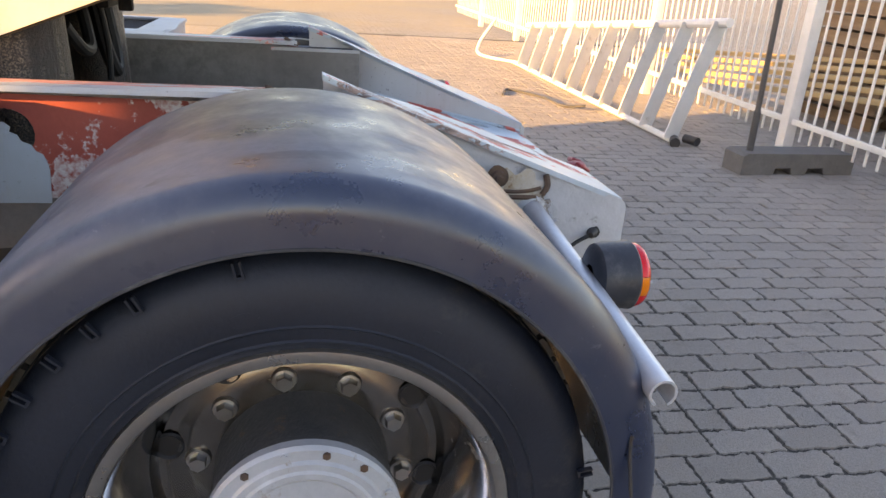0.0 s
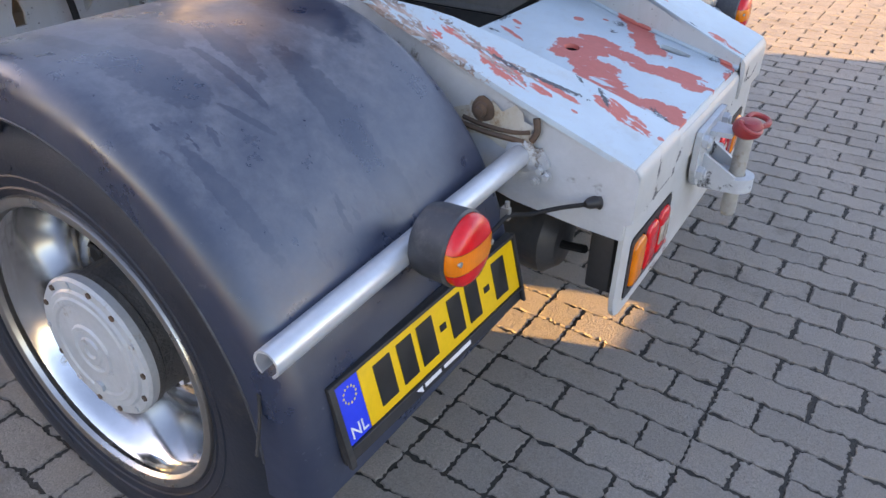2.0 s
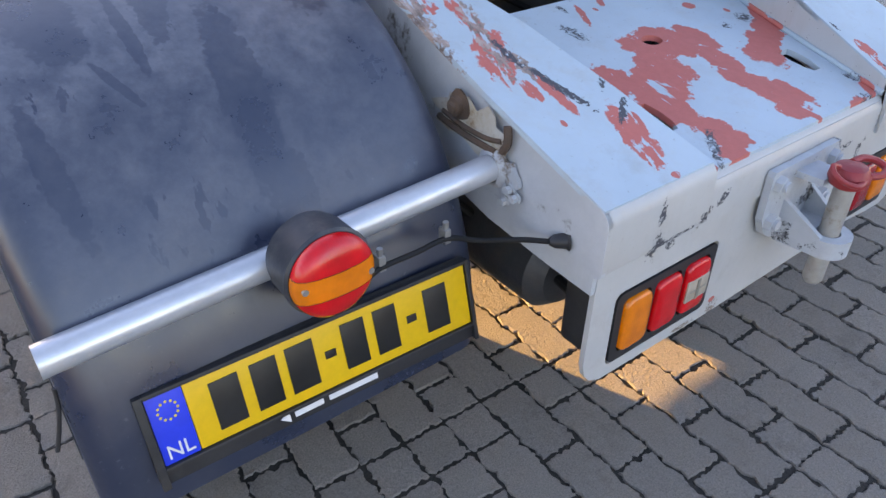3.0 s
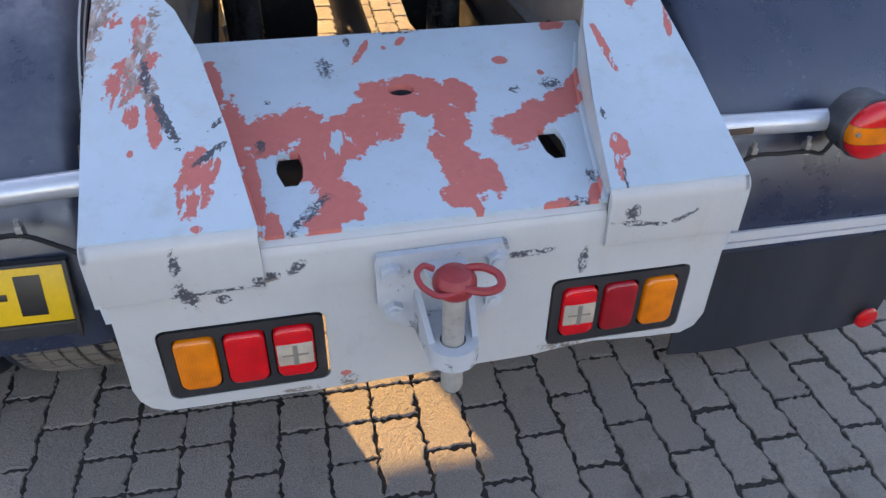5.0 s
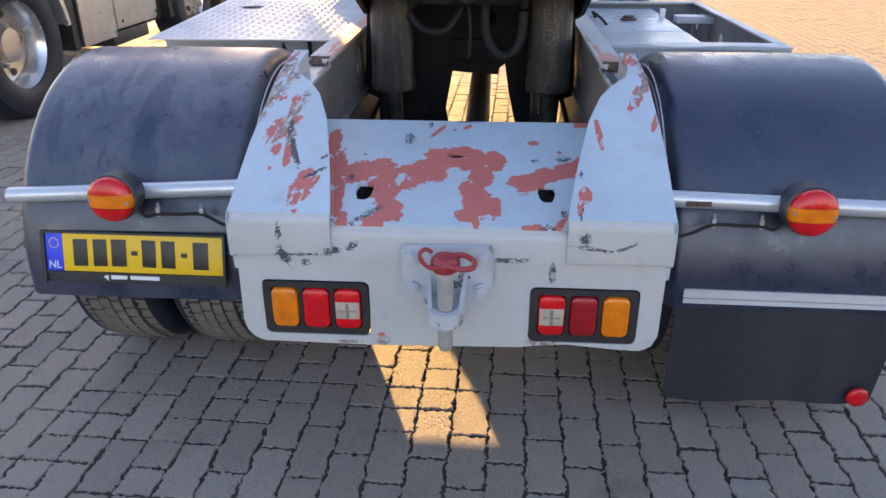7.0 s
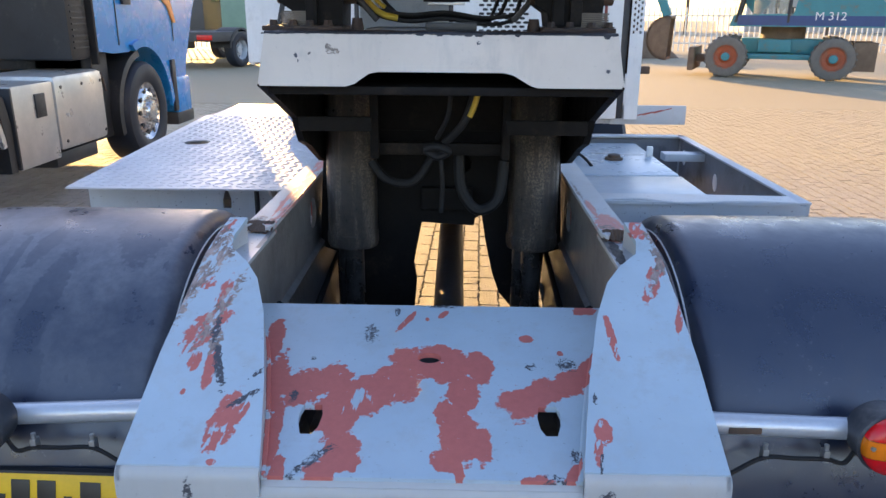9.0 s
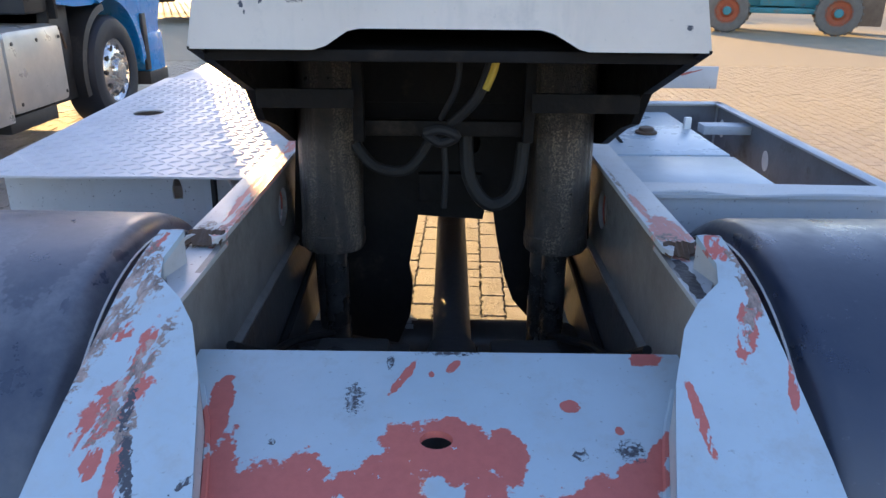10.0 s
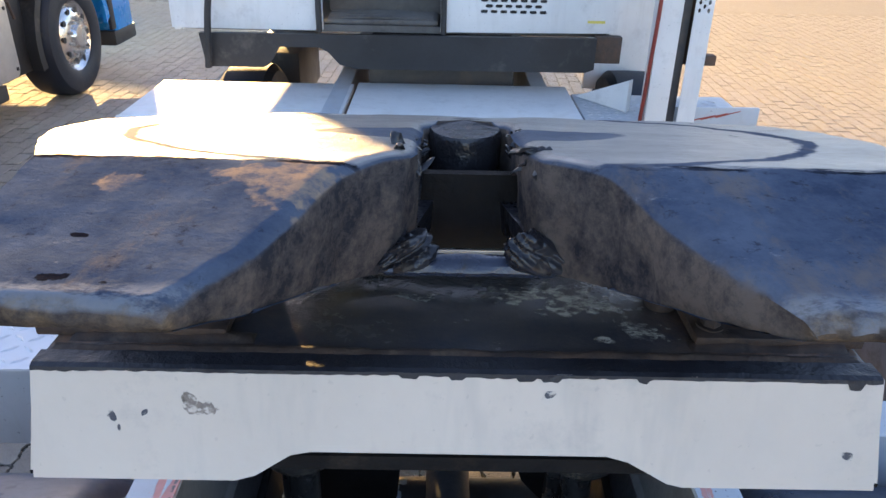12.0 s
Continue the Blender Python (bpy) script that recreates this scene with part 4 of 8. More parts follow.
part("axle", bm, steel_dark, tractor, "black oily axle with round differential housing")
bm = B()
cyl(bm, (0.03, WY + 0.3, WZ + 0.03), (0.03, 3.6, 0.60), 0.055, seg=20)
cyl(bm, (0.03, WY + 0.32, WZ + 0.03), (0.03, WY + 0.44, WZ + 0.04), 0.07, seg=12)
part("drive_shaft", bm, steel_dark, tractor, "dark drive shaft")


# ---- rear crossmember ----
def deck_z(y):
    return 0.712 + 0.18 * y


def gus_z(y):
    return 0.742 + 0.37 * y


def key_hole(cx, cy, flip):
    w, h = 0.023, 0.042
    pts = [(-w * 0.5, -h), (w * 0.45, -h), (w * 0.85, -h * 0.55), (w, h * 0.3), (w * 0.75, h), (-w * 0.8, h), (-w, h * 0.5), (-w * 0.95, -h * 0.2)]
    return [(cx + flip * a, cy + b) for a, b in pts]


rear = part("rear_crossmember", plate(B(), [(-0.43, 0.012), (0.43, 0.012), (0.43, 0.578), (-0.43, 0.578)],
              [key_hole(-0.226, 0.163, 1), key_hole(0.242, 0.168, -1), ring_pts(0.0, 0.366, 0.026, 0.019)],
              lambda u, v: (u, v, deck_z(v)), (0, 0, -0.012)), paint_deck, tractor, "sloping white deck plate chipped to red primer", None)
# rolled fold of the deck into the rear plate
bm = B()
fold = [(0.0125, deck_z(0.0125))] + [(0.03 - 0.034 * math.sin(radians(a)), deck_z(0.0) - 0.032 + 0.032 * math.cos(radians(a))) for a in (10, 25, 40, 55, 70, 85)] + [(-0.004, 0.62), (0.008, 0.62), (0.008, 0.67), (0.0125, deck_z(0.0125) - 0.012)]
prism(bm, [(-0.29, y, z) for y, z in fold], (0.58, 0, 0))
part("folded_edge", bm, paint_rear, rear, "rounded white fold with black scuffs")
bm = B()
outer = [(-0.523, 0.70), (-0.527, 0.44), (-0.520, 0.412), (-0.505, 0.392), (-0.478, 0.380), (-0.2, 0.377), (0.18, 0.385), (0.23, 0.392), (0.30, 0.398), (0.42, 0.388), (0.485, 0.386),
         (0.512, 0.400), (0.526, 0.43), (0.527, 0.70)]
plate(bm, outer, [rounded(-0.470, -0.197, 0.404, 0.560, 0.016), rounded(0.203, 0.472, 0.404, 0.560, 0.016)], lambda u, v: (u, 0.002, v), (0, 0.010, 0))
part("rear_plate", bm, paint_rear, rear, "white steel rear plate with lamp cut-outs and scuffs", None)


def gusset(s):
    """A raised side box: sloping top with a cut front corner, rear flap folded over, outer side and inner wall."""
    t = 0.012
    top = [(-0.535, 0.0), (-0.283, 0.0), (-0.318, 0.19), (-0.360, 0.37), (-0.386, 0.44), (-0.400, 0.478), (-0.437, 0.533), (-0.484, 0.580), (-0.494, 0.626), (-0.478, 0.700), (-0.522, 0.700), (-0.534, 0.64), (-0.544, 0.56), (-0.546, 0.40), (-0.546, 0.25)]
    bm = B()
    plate(bm, [(s * -u, v) if s > 0 else (u, v) for u, v in top], [], lambda u, v: (u, v, gus_z(v)), (0, 0, -t))
    part("gusset", bm, paint_gusset, rear, "white gusset top with scraped red and rust streaks", None)
    # rolled rear edge and flap
    bm = B()
    prof = [(0.004, gus_z(0.0) + 0.0005)] + [(0.018 - 0.030 * math.sin(radians(a)), gus_z(0) - 0.026 + 0.029 * math.cos(radians(a))) for a in (15, 30, 45, 60, 75, 90)]
    prof += [(-0.012, 0.64), (-0.010, 0.632), (0.001, 0.632), (0.001, 0.70), (0.004, gus_z(0) - t)]
    prism(bm, [(s * 0.535, y, z) for y, z in prof], (-s * 0.251, 0, 0))
    part("rear_flap", bm, paint_rear, rear, "folded white flap with black scuff marks")
    # outer side
    bm = B()
    prism(bm, [(s * 0.5365, y, z) for y, z in prof[1:7]] + [(s * 0.5365, -0.0115, 0.632), (s * 0.535, 0.003, 0.622), (s * 0.534, 0.004, 0.588), (s * 0.533, 0.10, 0.592), (s * 0.540, 0.24, 0.612), (s * 0.545, 0.42, 0.66), (s * 0.545, 0.66, 0.70),
               (s * 0.52, 0.66, gus_z(0.66) - 0.013), (s * 0.542, 0.40, gus_z(0.40) - 0.004), (s * 0.546, 0.25, gus_z(0.25) - 0.004), (s * 0.537, 0.02, gus_z(0.02) - 0.003)], (-s * 0.010, 0, 0))
    part("side_plate", bm, paint_rough, rear, "white side plate with rusty weld")
    # inner wall down to the deck
    bm = B()
    inn = [(0.283, 0.005), (0.318, 0.19), (0.360, 0.37), (0.386, 0.44), (0.400, 0.478), (0.437, 0.533), (0.484, 0.580), (0.494, 0.626), (0.479, 0.697)]
    lo = [bm.verts.new((s * x, y, deck_z(y) - 0.005)) for x, y in inn]
    hi = [bm.verts.new((s * x, y, gus_z(y) - 0.004)) for x, y in inn]
    lo2 = [bm.verts.new((s * (x + 0.008), y, deck_z(y) - 0.005)) for x, y in inn]
    hi2 = [bm.verts.new((s * (x + 0.008), y, gus_z(y) - 0.004)) for x, y in inn]
    for k in range(len(inn) - 1):
        for p, q in ((lo, hi), (hi, hi2), (hi2, lo2), (lo2, lo)):
            bm.faces.new((p[k], p[k + 1], q[k + 1], q[k]))
    for k in (0, len(inn) - 1):
        bm.faces.new((lo[k], hi[k], hi2[k], lo2[k]))
    part("inner_wall", bm, paint_side, rear)
    # weld bead along the deck
    bm = B()
    hose(bm, [(s * (xa - 0.003), ya, deck_z(ya) + 0.003) for xa, ya in inn[:5]], 0.006, 6, 5)
    part("weld_bead", bm, paint_deck, rear)


gusset(-1), gusset(1)
# rusty outer brackets with bolt, above the tube
for s in (-1, 1):
    bm = B()
    c = Vector((s * 0.546, 0.315, 0.795))
    lathe(bm, [(0.026, 0.0), (0.026, s * 0.004), (0.017, s * 0.006), (0.016, s * 0.015), (0.010, s * 0.017), (0.009, s * 0.022), (0.002, s * 0.023)], c, (1, 0, 0), 16)
    for v in bm.verts:
        v.co += 0.005 * Vector((0, noise.noise(v.co * 45), noise.noise(v.co * 45 + Vector((3, 0, 0)))))
    part("rusty_bolt", bm, rust_steel, rear, "rusted bolt head")
    bm = B()
    hose(bm, [(s * 0.545, 0.20, 0.80), (s * 0.548, 0.195, 0.775), (s * 0.548, 0.205, 0.755)], 0.007, 8)
    part("rusty_hook", bm, rust_steel, rear, "rusted hook")
    bm = B()
    hose(bm, [(s * 0.548, 0.37, 0.757), (s * 0.55, 0.30, 0.750), (s * 0.548, 0.22, 0.748)], 0.006, 6)
    hose(bm, [(s * 0.546, 0.36, 0.770), (s * 0.548, 0.31, 0.763), (s * 0.547, 0.25, 0.762), (s * 0.546, 0.21, 0.770)], 0.005, 6)
    part("weld_seam", bm, rust_steel, rear, "rust-stained weld seam")
    bm = B()
    rag = random.Random(11)
    stain_l = [(0.285 + (0.095 + rag.uniform(-0.02, 0.02)) * math.cos(2 * math.pi * k / 26), 0.770 + (0.040 + rag.uniform(-0.012, 0.012)) * math.sin(2 * math.pi * k / 26)) for k in range(26)]
    plate(bm, stain_l, [], lambda u, v: (s * 0.5462, u, v), (s * 0.0010, 0, 0))
    part("rust_stain", bm, rust_film, rear, "yellow-brown rust running over the paint", None)
    bm = B()
    rag = random.Random(7)
    outl = [(0.214 + (0.044 + rag.uniform(-0.006, 0.008)) * math.cos(2 * math.pi * k / 22), 0.708 + (0.040 + rag.uniform(-0.005, 0.007)) * math.sin(2 * math.pi * k / 22)) for k in range(22)]
    plate(bm, outl, [], lambda u, v: (s * 0.5415, u, v), (s * 0.008, 0, 0))
    lathe(bm, [(0.024, s * 0.556), (0.033, s * 0.551), (0.036, s * 0.545)], (0, 0.226, 0.718), (1, 0, 0), 24)
    for v in bm.verts:
        v.co += 0.0035 * Vector((0.5 * noise.noise(v.co * 60), noise.noise(v.co * 60 + Vector((4, 0, 0))), noise.noise(v.co * 60 + Vector((0, 4, 0)))))
    for u, v in ((0.180, 0.700), (0.190, 0.674), (0.166, 0.690)):
        bolt(bm, (s * 0.5485, u, v), (s, 0, 0), 0.007, 0.012)
    part("tube_flange", bm, collar_paint, rear, "rough painted weld collar of the tube with nuts")

# tubes that carry the lamps
for s in (-1, 1):
    bm = B()
    z0, z1 = 0.720, 0.674 if s < 0 else 0.700
    y0, y1 = (0.226, 0.242) if s < 0 else (0.213, 0.213)
    arc = [radians(a) for a in range(-62, 243, 16)]
    loop = [(0.0225 * math.cos(a), 0.0225 * math.sin(a)) for a in arc] + [(0.0185 * math.cos(a), 0.0185 * math.sin(a)) for a in reversed(arc)]
    prism(bm, [(s * 0.556, y0 + u, z0 + v) for u, v in loop], (s * (0.690 if s < 0 else 0.672), y1 - y0, z1 - z0))
    part("support_tube", bm, galv, tractor, "galvanised slotted support tube across the fender", 50)
bm = B()
box(bm, 0.60, 0.665, 0.187, 0.192, 0.709, 0.722, 0.002)
part("tube_chip", bm, rust_steel, tractor, "chipped rusty spot on the tube")


# ---- lamps ----
def round_lamp(x, z):
    """Round rear lamp: grey-black drum, domed red lens with an amber band, two screws."""
    y = 0.178
    bm = B()
    lathe(bm, [(0.02, 0.045), (0.050, 0.042), (0.059, 0.036), (0.063, 0.02), (0.064, -0.02), (0.0655, -0.028), (0.062, -0.032), (0.055, -0.03)], (x, y, z), (0, 1, 0), 48)
    body = part("round_lamp", bm, lamp_grey, tractor, "round tail lamp in a black drum housing")
    dome = [(0.0600, -0.028), (0.0612, -0.040), (0.0585, -0.0480), (0.050, -0.0545), (0.036, -0.0590), (0.018, -0.0612), (0.001, -0.0618)]
    h = 0.0185
    for low_z, high_z, mat, nm, lab in ((h, 1.0, lens_red, "red_lens", "ribbed red upper lens"), (-h, h, lens_orange, "amber_lens", "amber indicator band"), (-1.0, -h, lens_red, "red_lens", "ribbed red lower lens")):
        bm = B()
        lathe(bm, dome, (x, y, z), (0, 1, 0), 56)
        for cut, sign in ((low_z, -1), (high_z, 1)):
            if abs(cut) < 0.5:
                bmesh.ops.bisect_plane(bm, geom=list(bm.verts) + list(bm.edges) + list(bm.faces), plane_co=(x, y, z + cut - sign * 0.0004), plane_no=(0, 0, sign), clear_outer=True)
        part(nm, bm, mat, body, lab)
    bm = B()
    for zz in (-h, h):
        box(bm, x - 0.0575, x + 0.0575, y - 0.046, y - 0.030, z + zz - 0.0003, z + zz + 0.0003)
    part("lens_joint", bm, ink_black, body)
    for sx in (-1, 1):
        bm = B()
        cyl(bm, (x + sx * 0.049, y - 0.046, z - 0.004 * sx), (x + sx * 0.049, y - 0.0565, z - 0.004 * sx), 0.0045, seg=12)
        part("screw", bm, zinc, body)
    return body


round_lamp(-0.897, 0.709), round_lamp(0.897, 0.717)


def pillow(bm, x0, x1, z0, z1):
    """A softly domed lens with round corners."""
    rings = []
    cx, cz = (x0 + x1) / 2, (z0 + z1) / 2
    for k, y in ((1.0, 0.016), (1.0, -0.003), (0.965, -0.0062), (0.88, -0.0085), (0.5, -0.0098)):
        rings.append([bm.verts.new((cx + (u - cx) * k, y, cz + (v - cz) * k)) for u, v in rounded(x0, x1, z0, z1, 0.016, 5)])
    n = len(rings[0])
    for p, q in zip(rings, rings[1:]):
        for k in range(n):
            bm.faces.new((p[k], p[(k + 1) % n], q[(k + 1) % n], q[k]))
    bm.faces.new(rings[0]), bm.faces.new(rings[-1])


def lamp_cluster(x0, x1, order):
    """Recessed three-chamber tail lamp with a black rubber frame."""
    z0, z1 = 0.408, 0.556
    bm = B()
    inner = [(x0 + 0.012 + (x1 - x0 - 0.024) * k / 3, x0 + 0.012 + (x1 - x0 - 0.024) * (k + 1) / 3) for k in range(3)]
    plate(bm, rounded(x0, x1, z0, z1, 0.014), [rounded(a + 0.005, b - 0.005, z0 + 0.018, z1 - 0.016, 0.012) for a, b in inner], lambda u, v: (u, 0.0, v), (0, 0.02, 0))
    box(bm, x0 + 0.004, x1 - 0.004, 0.022, 0.075, z0 + 0.003, z1 - 0.003, 0.006)
    frame_ob = part("tail_lamp", bm, plastic_black, tractor, "black-framed rectangular tail lamp cluster")
    for (a, b), tone in zip(inner, order):
        mats = {"amber": lens_orange, "red": lens_red, "dark": lens_dark}
        zb, zt = z0 + 0.021, z1 - 0.019
        if tone != "reverse":
            bm = B()
            pillow(bm, a + 0.007, b - 0.007, zb - 0.001, zt + 0.001)
            part("lens", bm, mats[tone], frame_ob, {"amber": "amber indicator lens", "red": "bright red lens", "dark": "dull dark red lens"}[tone])
        else:
            h = zt - zb
            bm = B()
            pillow(bm, a + 0.007, b - 0.007, zb - 0.001, zt + 0.001)
            part("lens", bm, lens_red, frame_ob, "red lens round a clear window")
            bm = B()
            box(bm, a + 0.0095, b - 0.0095, -0.0105, 0.0, zb + h * 0.27, zb + h * 0.72, 0.003)
            part("clear_window", bm, lens_clear, frame_ob, "clear reversing window")
            bm = B()
            cx, cz = (a + b) / 2, zb + h * 0.48
            box(bm, cx - 0.004, cx + 0.004, -0.0118, -0.0095, cz - 0.022, cz + 0.022)
            box(bm, cx - 0.022, cx + 0.022, -0.0116, -0.0097, cz - 0.0015, cz + 0.0015)
            part("lens_rib", bm, lens_rib, frame_ob)
    return frame_ob


lamp_cluster(-0.466, -0.201, ("amber", "red", "reverse"))
lamp_cluster(0.207, 0.468, ("reverse", "dark", "amber"))

# ---- hitch ----
bm = B()
hp = [(-0.108, 0.672), (-0.112, 0.662), (-0.110, 0.575), (-0.092, 0.540), (-0.062, 0.520), (-0.04, 0.512), (0.04, 0.512), (0.062, 0.520), (0.092, 0.540), (0.110, 0.575), (0.110, 0.662), (0.106, 0.674)]
plate(bm, hp, [], lambda u, v: (u, -0.020, v), (0, 0.014, 0))
hitch = part("hitch_plate", bm, hitch_paint, tractor, "white tow hitch flange with chipped paint", None)
for x, z in ((-0.085, 0.565), (0.085, 0.565), (-0.088, 0.645), (0.088, 0.645)):
    bm = B()
    cyl(bm, (x, -0.020, z), (x, -0.034, z), 0.017, seg=6)
    cyl(bm, (x, -0.033, z), (x, -0.040, z), 0.010, seg=12)
    part("flange_bolt", bm, hitch_paint, hitch, "painted flange bolt")
bm = B()
plate(bm, [(-0.036, -0.02), (-0.030, -0.070), (0.030, -0.070), (0.036, -0.02)], [], lambda u, v: (u, v, 0.642), (0, 0, 0.012))
part("upper_lug", bm, hitch_paint, hitch, "short white lug behind the pin")
for s in (-1, 1):
    bm = B()
    prism(bm, [(s * 0.050, -0.02, 0.600), (s * 0.050, -0.02, 0.530), (s * 0.041, -0.095, 0.530), (s * 0.041, -0.100, 0.552)], (-s * 0.010, 0, 0))
    part("hitch_cheek", bm, hitch_paint, hitch, "chipped white cheek of the hitch cup")
bm = B()
loop = [(-0.05, -0.02), (-0.042, -0.085)] + [(0.042 * math.cos(radians(a)), -0.095 + 0.042 * math.sin(radians(a))) for a in range(190, 355, 15)] + [(0.042, -0.085), (0.05, -0.02)]
plate(bm, loop, [ring_pts(0.0, -0.095, 0.0215, None, 20)], lambda u, v: (u, v, 0.548), (0, 0, -0.036))
part("hitch_lug", bm, hitch_paint, hitch, "worn white cup that holds the pin")
bm = B()
cyl(bm, (0, -0.095, 0.446), (0, -0.095, 0.660), 0.0185, seg=24)
cyl(bm, (0, -0.095, 0.436), (0, -0.095, 0.446), 0.014, 0.0185, 24)
part("hitch_pin", bm, pin_steel, hitch, "worn grey steel pin")
bm = B()
lathe(bm, [(0.020, 0.644), (0.030, 0.650), (0.035, 0.662), (0.034, 0.674), (0.026, 0.684), (0.012, 0.688), (0.001, 0.688)], (0, -0.095, 0), (0, 0, 1), 24)
hose(bm, [(0.02, -0.085, 0.682), (0.045, -0.09, 0.684), (0.066, -0.105, 0.678), (0.064, -0.126, 0.672), (0.040, -0.132, 0.670), (0.01, -0.122, 0.672)], 0.0068, 8)
part("pin_handle", bm, shackle_red, hitch, "red-painted loop handle of the pin")
bm = B()
hose(bm, [(0.0, -0.124, 0.670), (-0.030, -0.126, 0.668), (-0.052, -0.110, 0.676), (-0.058, -0.092, 0.688), (-0.046, -0.082, 0.694), (-0.030, -0.085, 0.688)], 0.005, 8)
part("safety_clip", bm, shackle_red, hitch, "bent wire safety clip")


# loose rubber strip hanging beside the fender
bm = B()
hose(bm, [(-1.238, 0.275, 0.60), (-1.241, 0.274, 0.57), (-1.250, 0.272, 0.535), (-1.262, 0.270, 0.50)], 0.003, 6)
part("rubber_strip", bm, plastic_black, tractor, "loose black rubber strip beside the fender")

# ---- number plate on the fender ----
bm = B()
box(bm, -1.165, -0.625, 0.188, 0.200, 0.446, 0.590, 0.006)
holder = part("plate_holder", bm, plastic_black, tractor, "black plastic licence plate holder")
for x0, x1, z0, z1 in ((-1.165, -1.1535, 0.446, 0.590), (-0.6325, -0.625, 0.446, 0.590), (-1.1534, -0.6326, 0.5840, 0.590), (-1.1534, -0.6326, 0.472, 0.4775)):
    bm = B()
    box(bm, x0, x1, 0.1805, 0.1885, z0, z1, 0.001)
    part("holder_rim", bm, plastic_black, holder)
bm = B()
box(bm, -1.101, -0.634, 0.1845, 0.189, 0.478, 0.583, 0.002)
part("yellow_plate", bm, plate_yellow, holder, "yellow licence plate")
bm = B()
box(bm, -1.152, -1.1015, 0.1845, 0.189, 0.478, 0.583, 0.002)
part("blue_band", bm, plate_blue, holder, "blue country band")
letters("NL", 0.030, ink_white, Matrix.Translation((-1.1265, 0.1838, 0.486)) @ Matrix.Rotation(radians(90), 4, "X"), holder, "country_letters", "white country letters")
bm = B()
for k in range(12):
    a = radians(30 * k)
    bmesh.ops.create_circle(bm, cap_ends=True, segments=5, radius=0.0022, matrix=Matrix.Translation((-1.1265 + 0.0135 * math.cos(a), 0.1838, 0.556 + 0.0135 * math.sin(a))) @ Matrix.Rotation(radians(90), 4, "X"))
part("star_ring", bm, ink_yellow, holder, "ring of small yellow stars")
for x, w in ((-1.048, 0.042), (-0.990, 0.040), (-0.934, 0.044), (-0.888, 0.018), (-0.846, 0.040), (-0.790, 0.040), (-0.744, 0.018), (-0.696, 0.044)):
    bm = B()
    h = 0.012 if w < 0.03 else 0.074
    box(bm, x - w / 2, x + w / 2, 0.1832, 0.1846, 0.530 - h / 2, 0.530 + h / 2, 0.0005)
    part("plate_bar", bm, ink_black, holder, "plain black bar")
bm = B()
prism(bm, [(-0.985, 0.1872, 0.462), (-0.970, 0.1872, 0.472), (-0.970, 0.1872, 0.452)], (0, -0.0012, 0))
box(bm, -0.962, -0.915, 0.186, 0.1878, 0.456, 0.468)
box(bm, -0.905, -0.820, 0.186, 0.1878, 0.456, 0.468)
part("dealer_mark", bm, ink_white, holder, "plain white marks below the plate")
# the plate leans: its foot and its inner end stand further out
for ob in [holder] + list(holder.children):
    for v in ob.data.vertices:
        v.co.y += 0.26 * (v.co.z - 0.50) - 0.040 * (v.co.x + 0.90) - 0.004
        v.co.z -= 0.008 * max(0.0, -(v.co.x + 0.90)) / 0.25

# cable clips, cables
for s in (-1, 1):
    zt = 0.668 if s < 0 else 0.675
    for x in (0.675, 0.795):
        bm = B()
        box(bm, s * x - 0.006, s * x + 0.006, 0.178, 0.196, zt - 0.022, zt + 0.004, 0.002)
        cyl(bm, (s * x, 0.185, zt + 0.002), (s * x, 0.185, zt + 0.016), 0.005, seg=8)
        part("cable_clip", bm, zinc, tractor, "small zinc cable clip")
    bm = B()
    hose(bm, [(s * 0.850, 0.180, zt + 0.012), (s * 0.830, 0.178, zt - 0.020), (s * 0.795, 0.180, zt - 0.014), (s * 0.735, 0.178, zt - 0.012), (s * 0.675, 0.180, zt - 0.012), (s * 0.62, 0.165, zt - 0.030),
              (s * 0.575, 0.12, zt - 0.022), (s * 0.545, 0.068, 0.658), (s * 0.525, 0.062, 0.660)], 0.0045, 8)
    part("lamp_cable", bm, hose_rubber, tractor, "thin black lamp cable")
    bm = B()
    lathe(bm, [(0.006, 0.03), (0.011, 0.022), (0.013, 0.004), (0.017, 0.0), (0.004, 0.0)], (s * 0.533, 0.062, 0.659), (s, 0.6, 0.0), 14)
    part("grommet", bm, plastic_black, tractor, "black rubber grommet")

# flap on the other side: aluminium clamping strip and long rubber mudflap with a red reflector
bm = B()
prism(bm, [(0.63, 0.196, 0.468), (1.245, 0.196, 0.462), (1.245, 0.196, 0.455), (0.63, 0.196, 0.461)], (0, -0.007, 0))
prism(bm, [(0.63, 0.196, 0.459), (1.245, 0.196, 0.453), (1.245, 0.196, 0.437), (0.63, 0.196, 0.442)], (0, -0.004, 0))
prism(bm, [(0.63, 0.196, 0.440), (1.245, 0.196, 0.435), (1.245, 0.196, 0.422), (0.63, 0.196, 0.426)], (0, -0.007, 0))
part("clamping_strip", bm, alu_strip, tractor, "ribbed aluminium clamping strip")
bm = B()
cols, rows_n = 26, 14
grid = []
for i in range(cols + 1):
    u = i / cols
    col = []
    for j in range(rows_n + 1):
        v = j / rows_n
        x = 0.618 + u * 0.615 - 0.02 * v * u
        z = 0.455 - v * (0.352 + 0.012 * math.sin(9 * u))
        y = 0.203 + 0.012 * math.sin(7 * u + 1.0) * v + 0.02 * v * (u - 0.4)
        col.append((x, y, z))
    grid.append(col)
fr = [[bm.verts.new(p) for p in c] for c in grid]
bk = [[bm.verts.new((p[0], p[1] + 0.008, p[2])) for p in c] for c in grid]
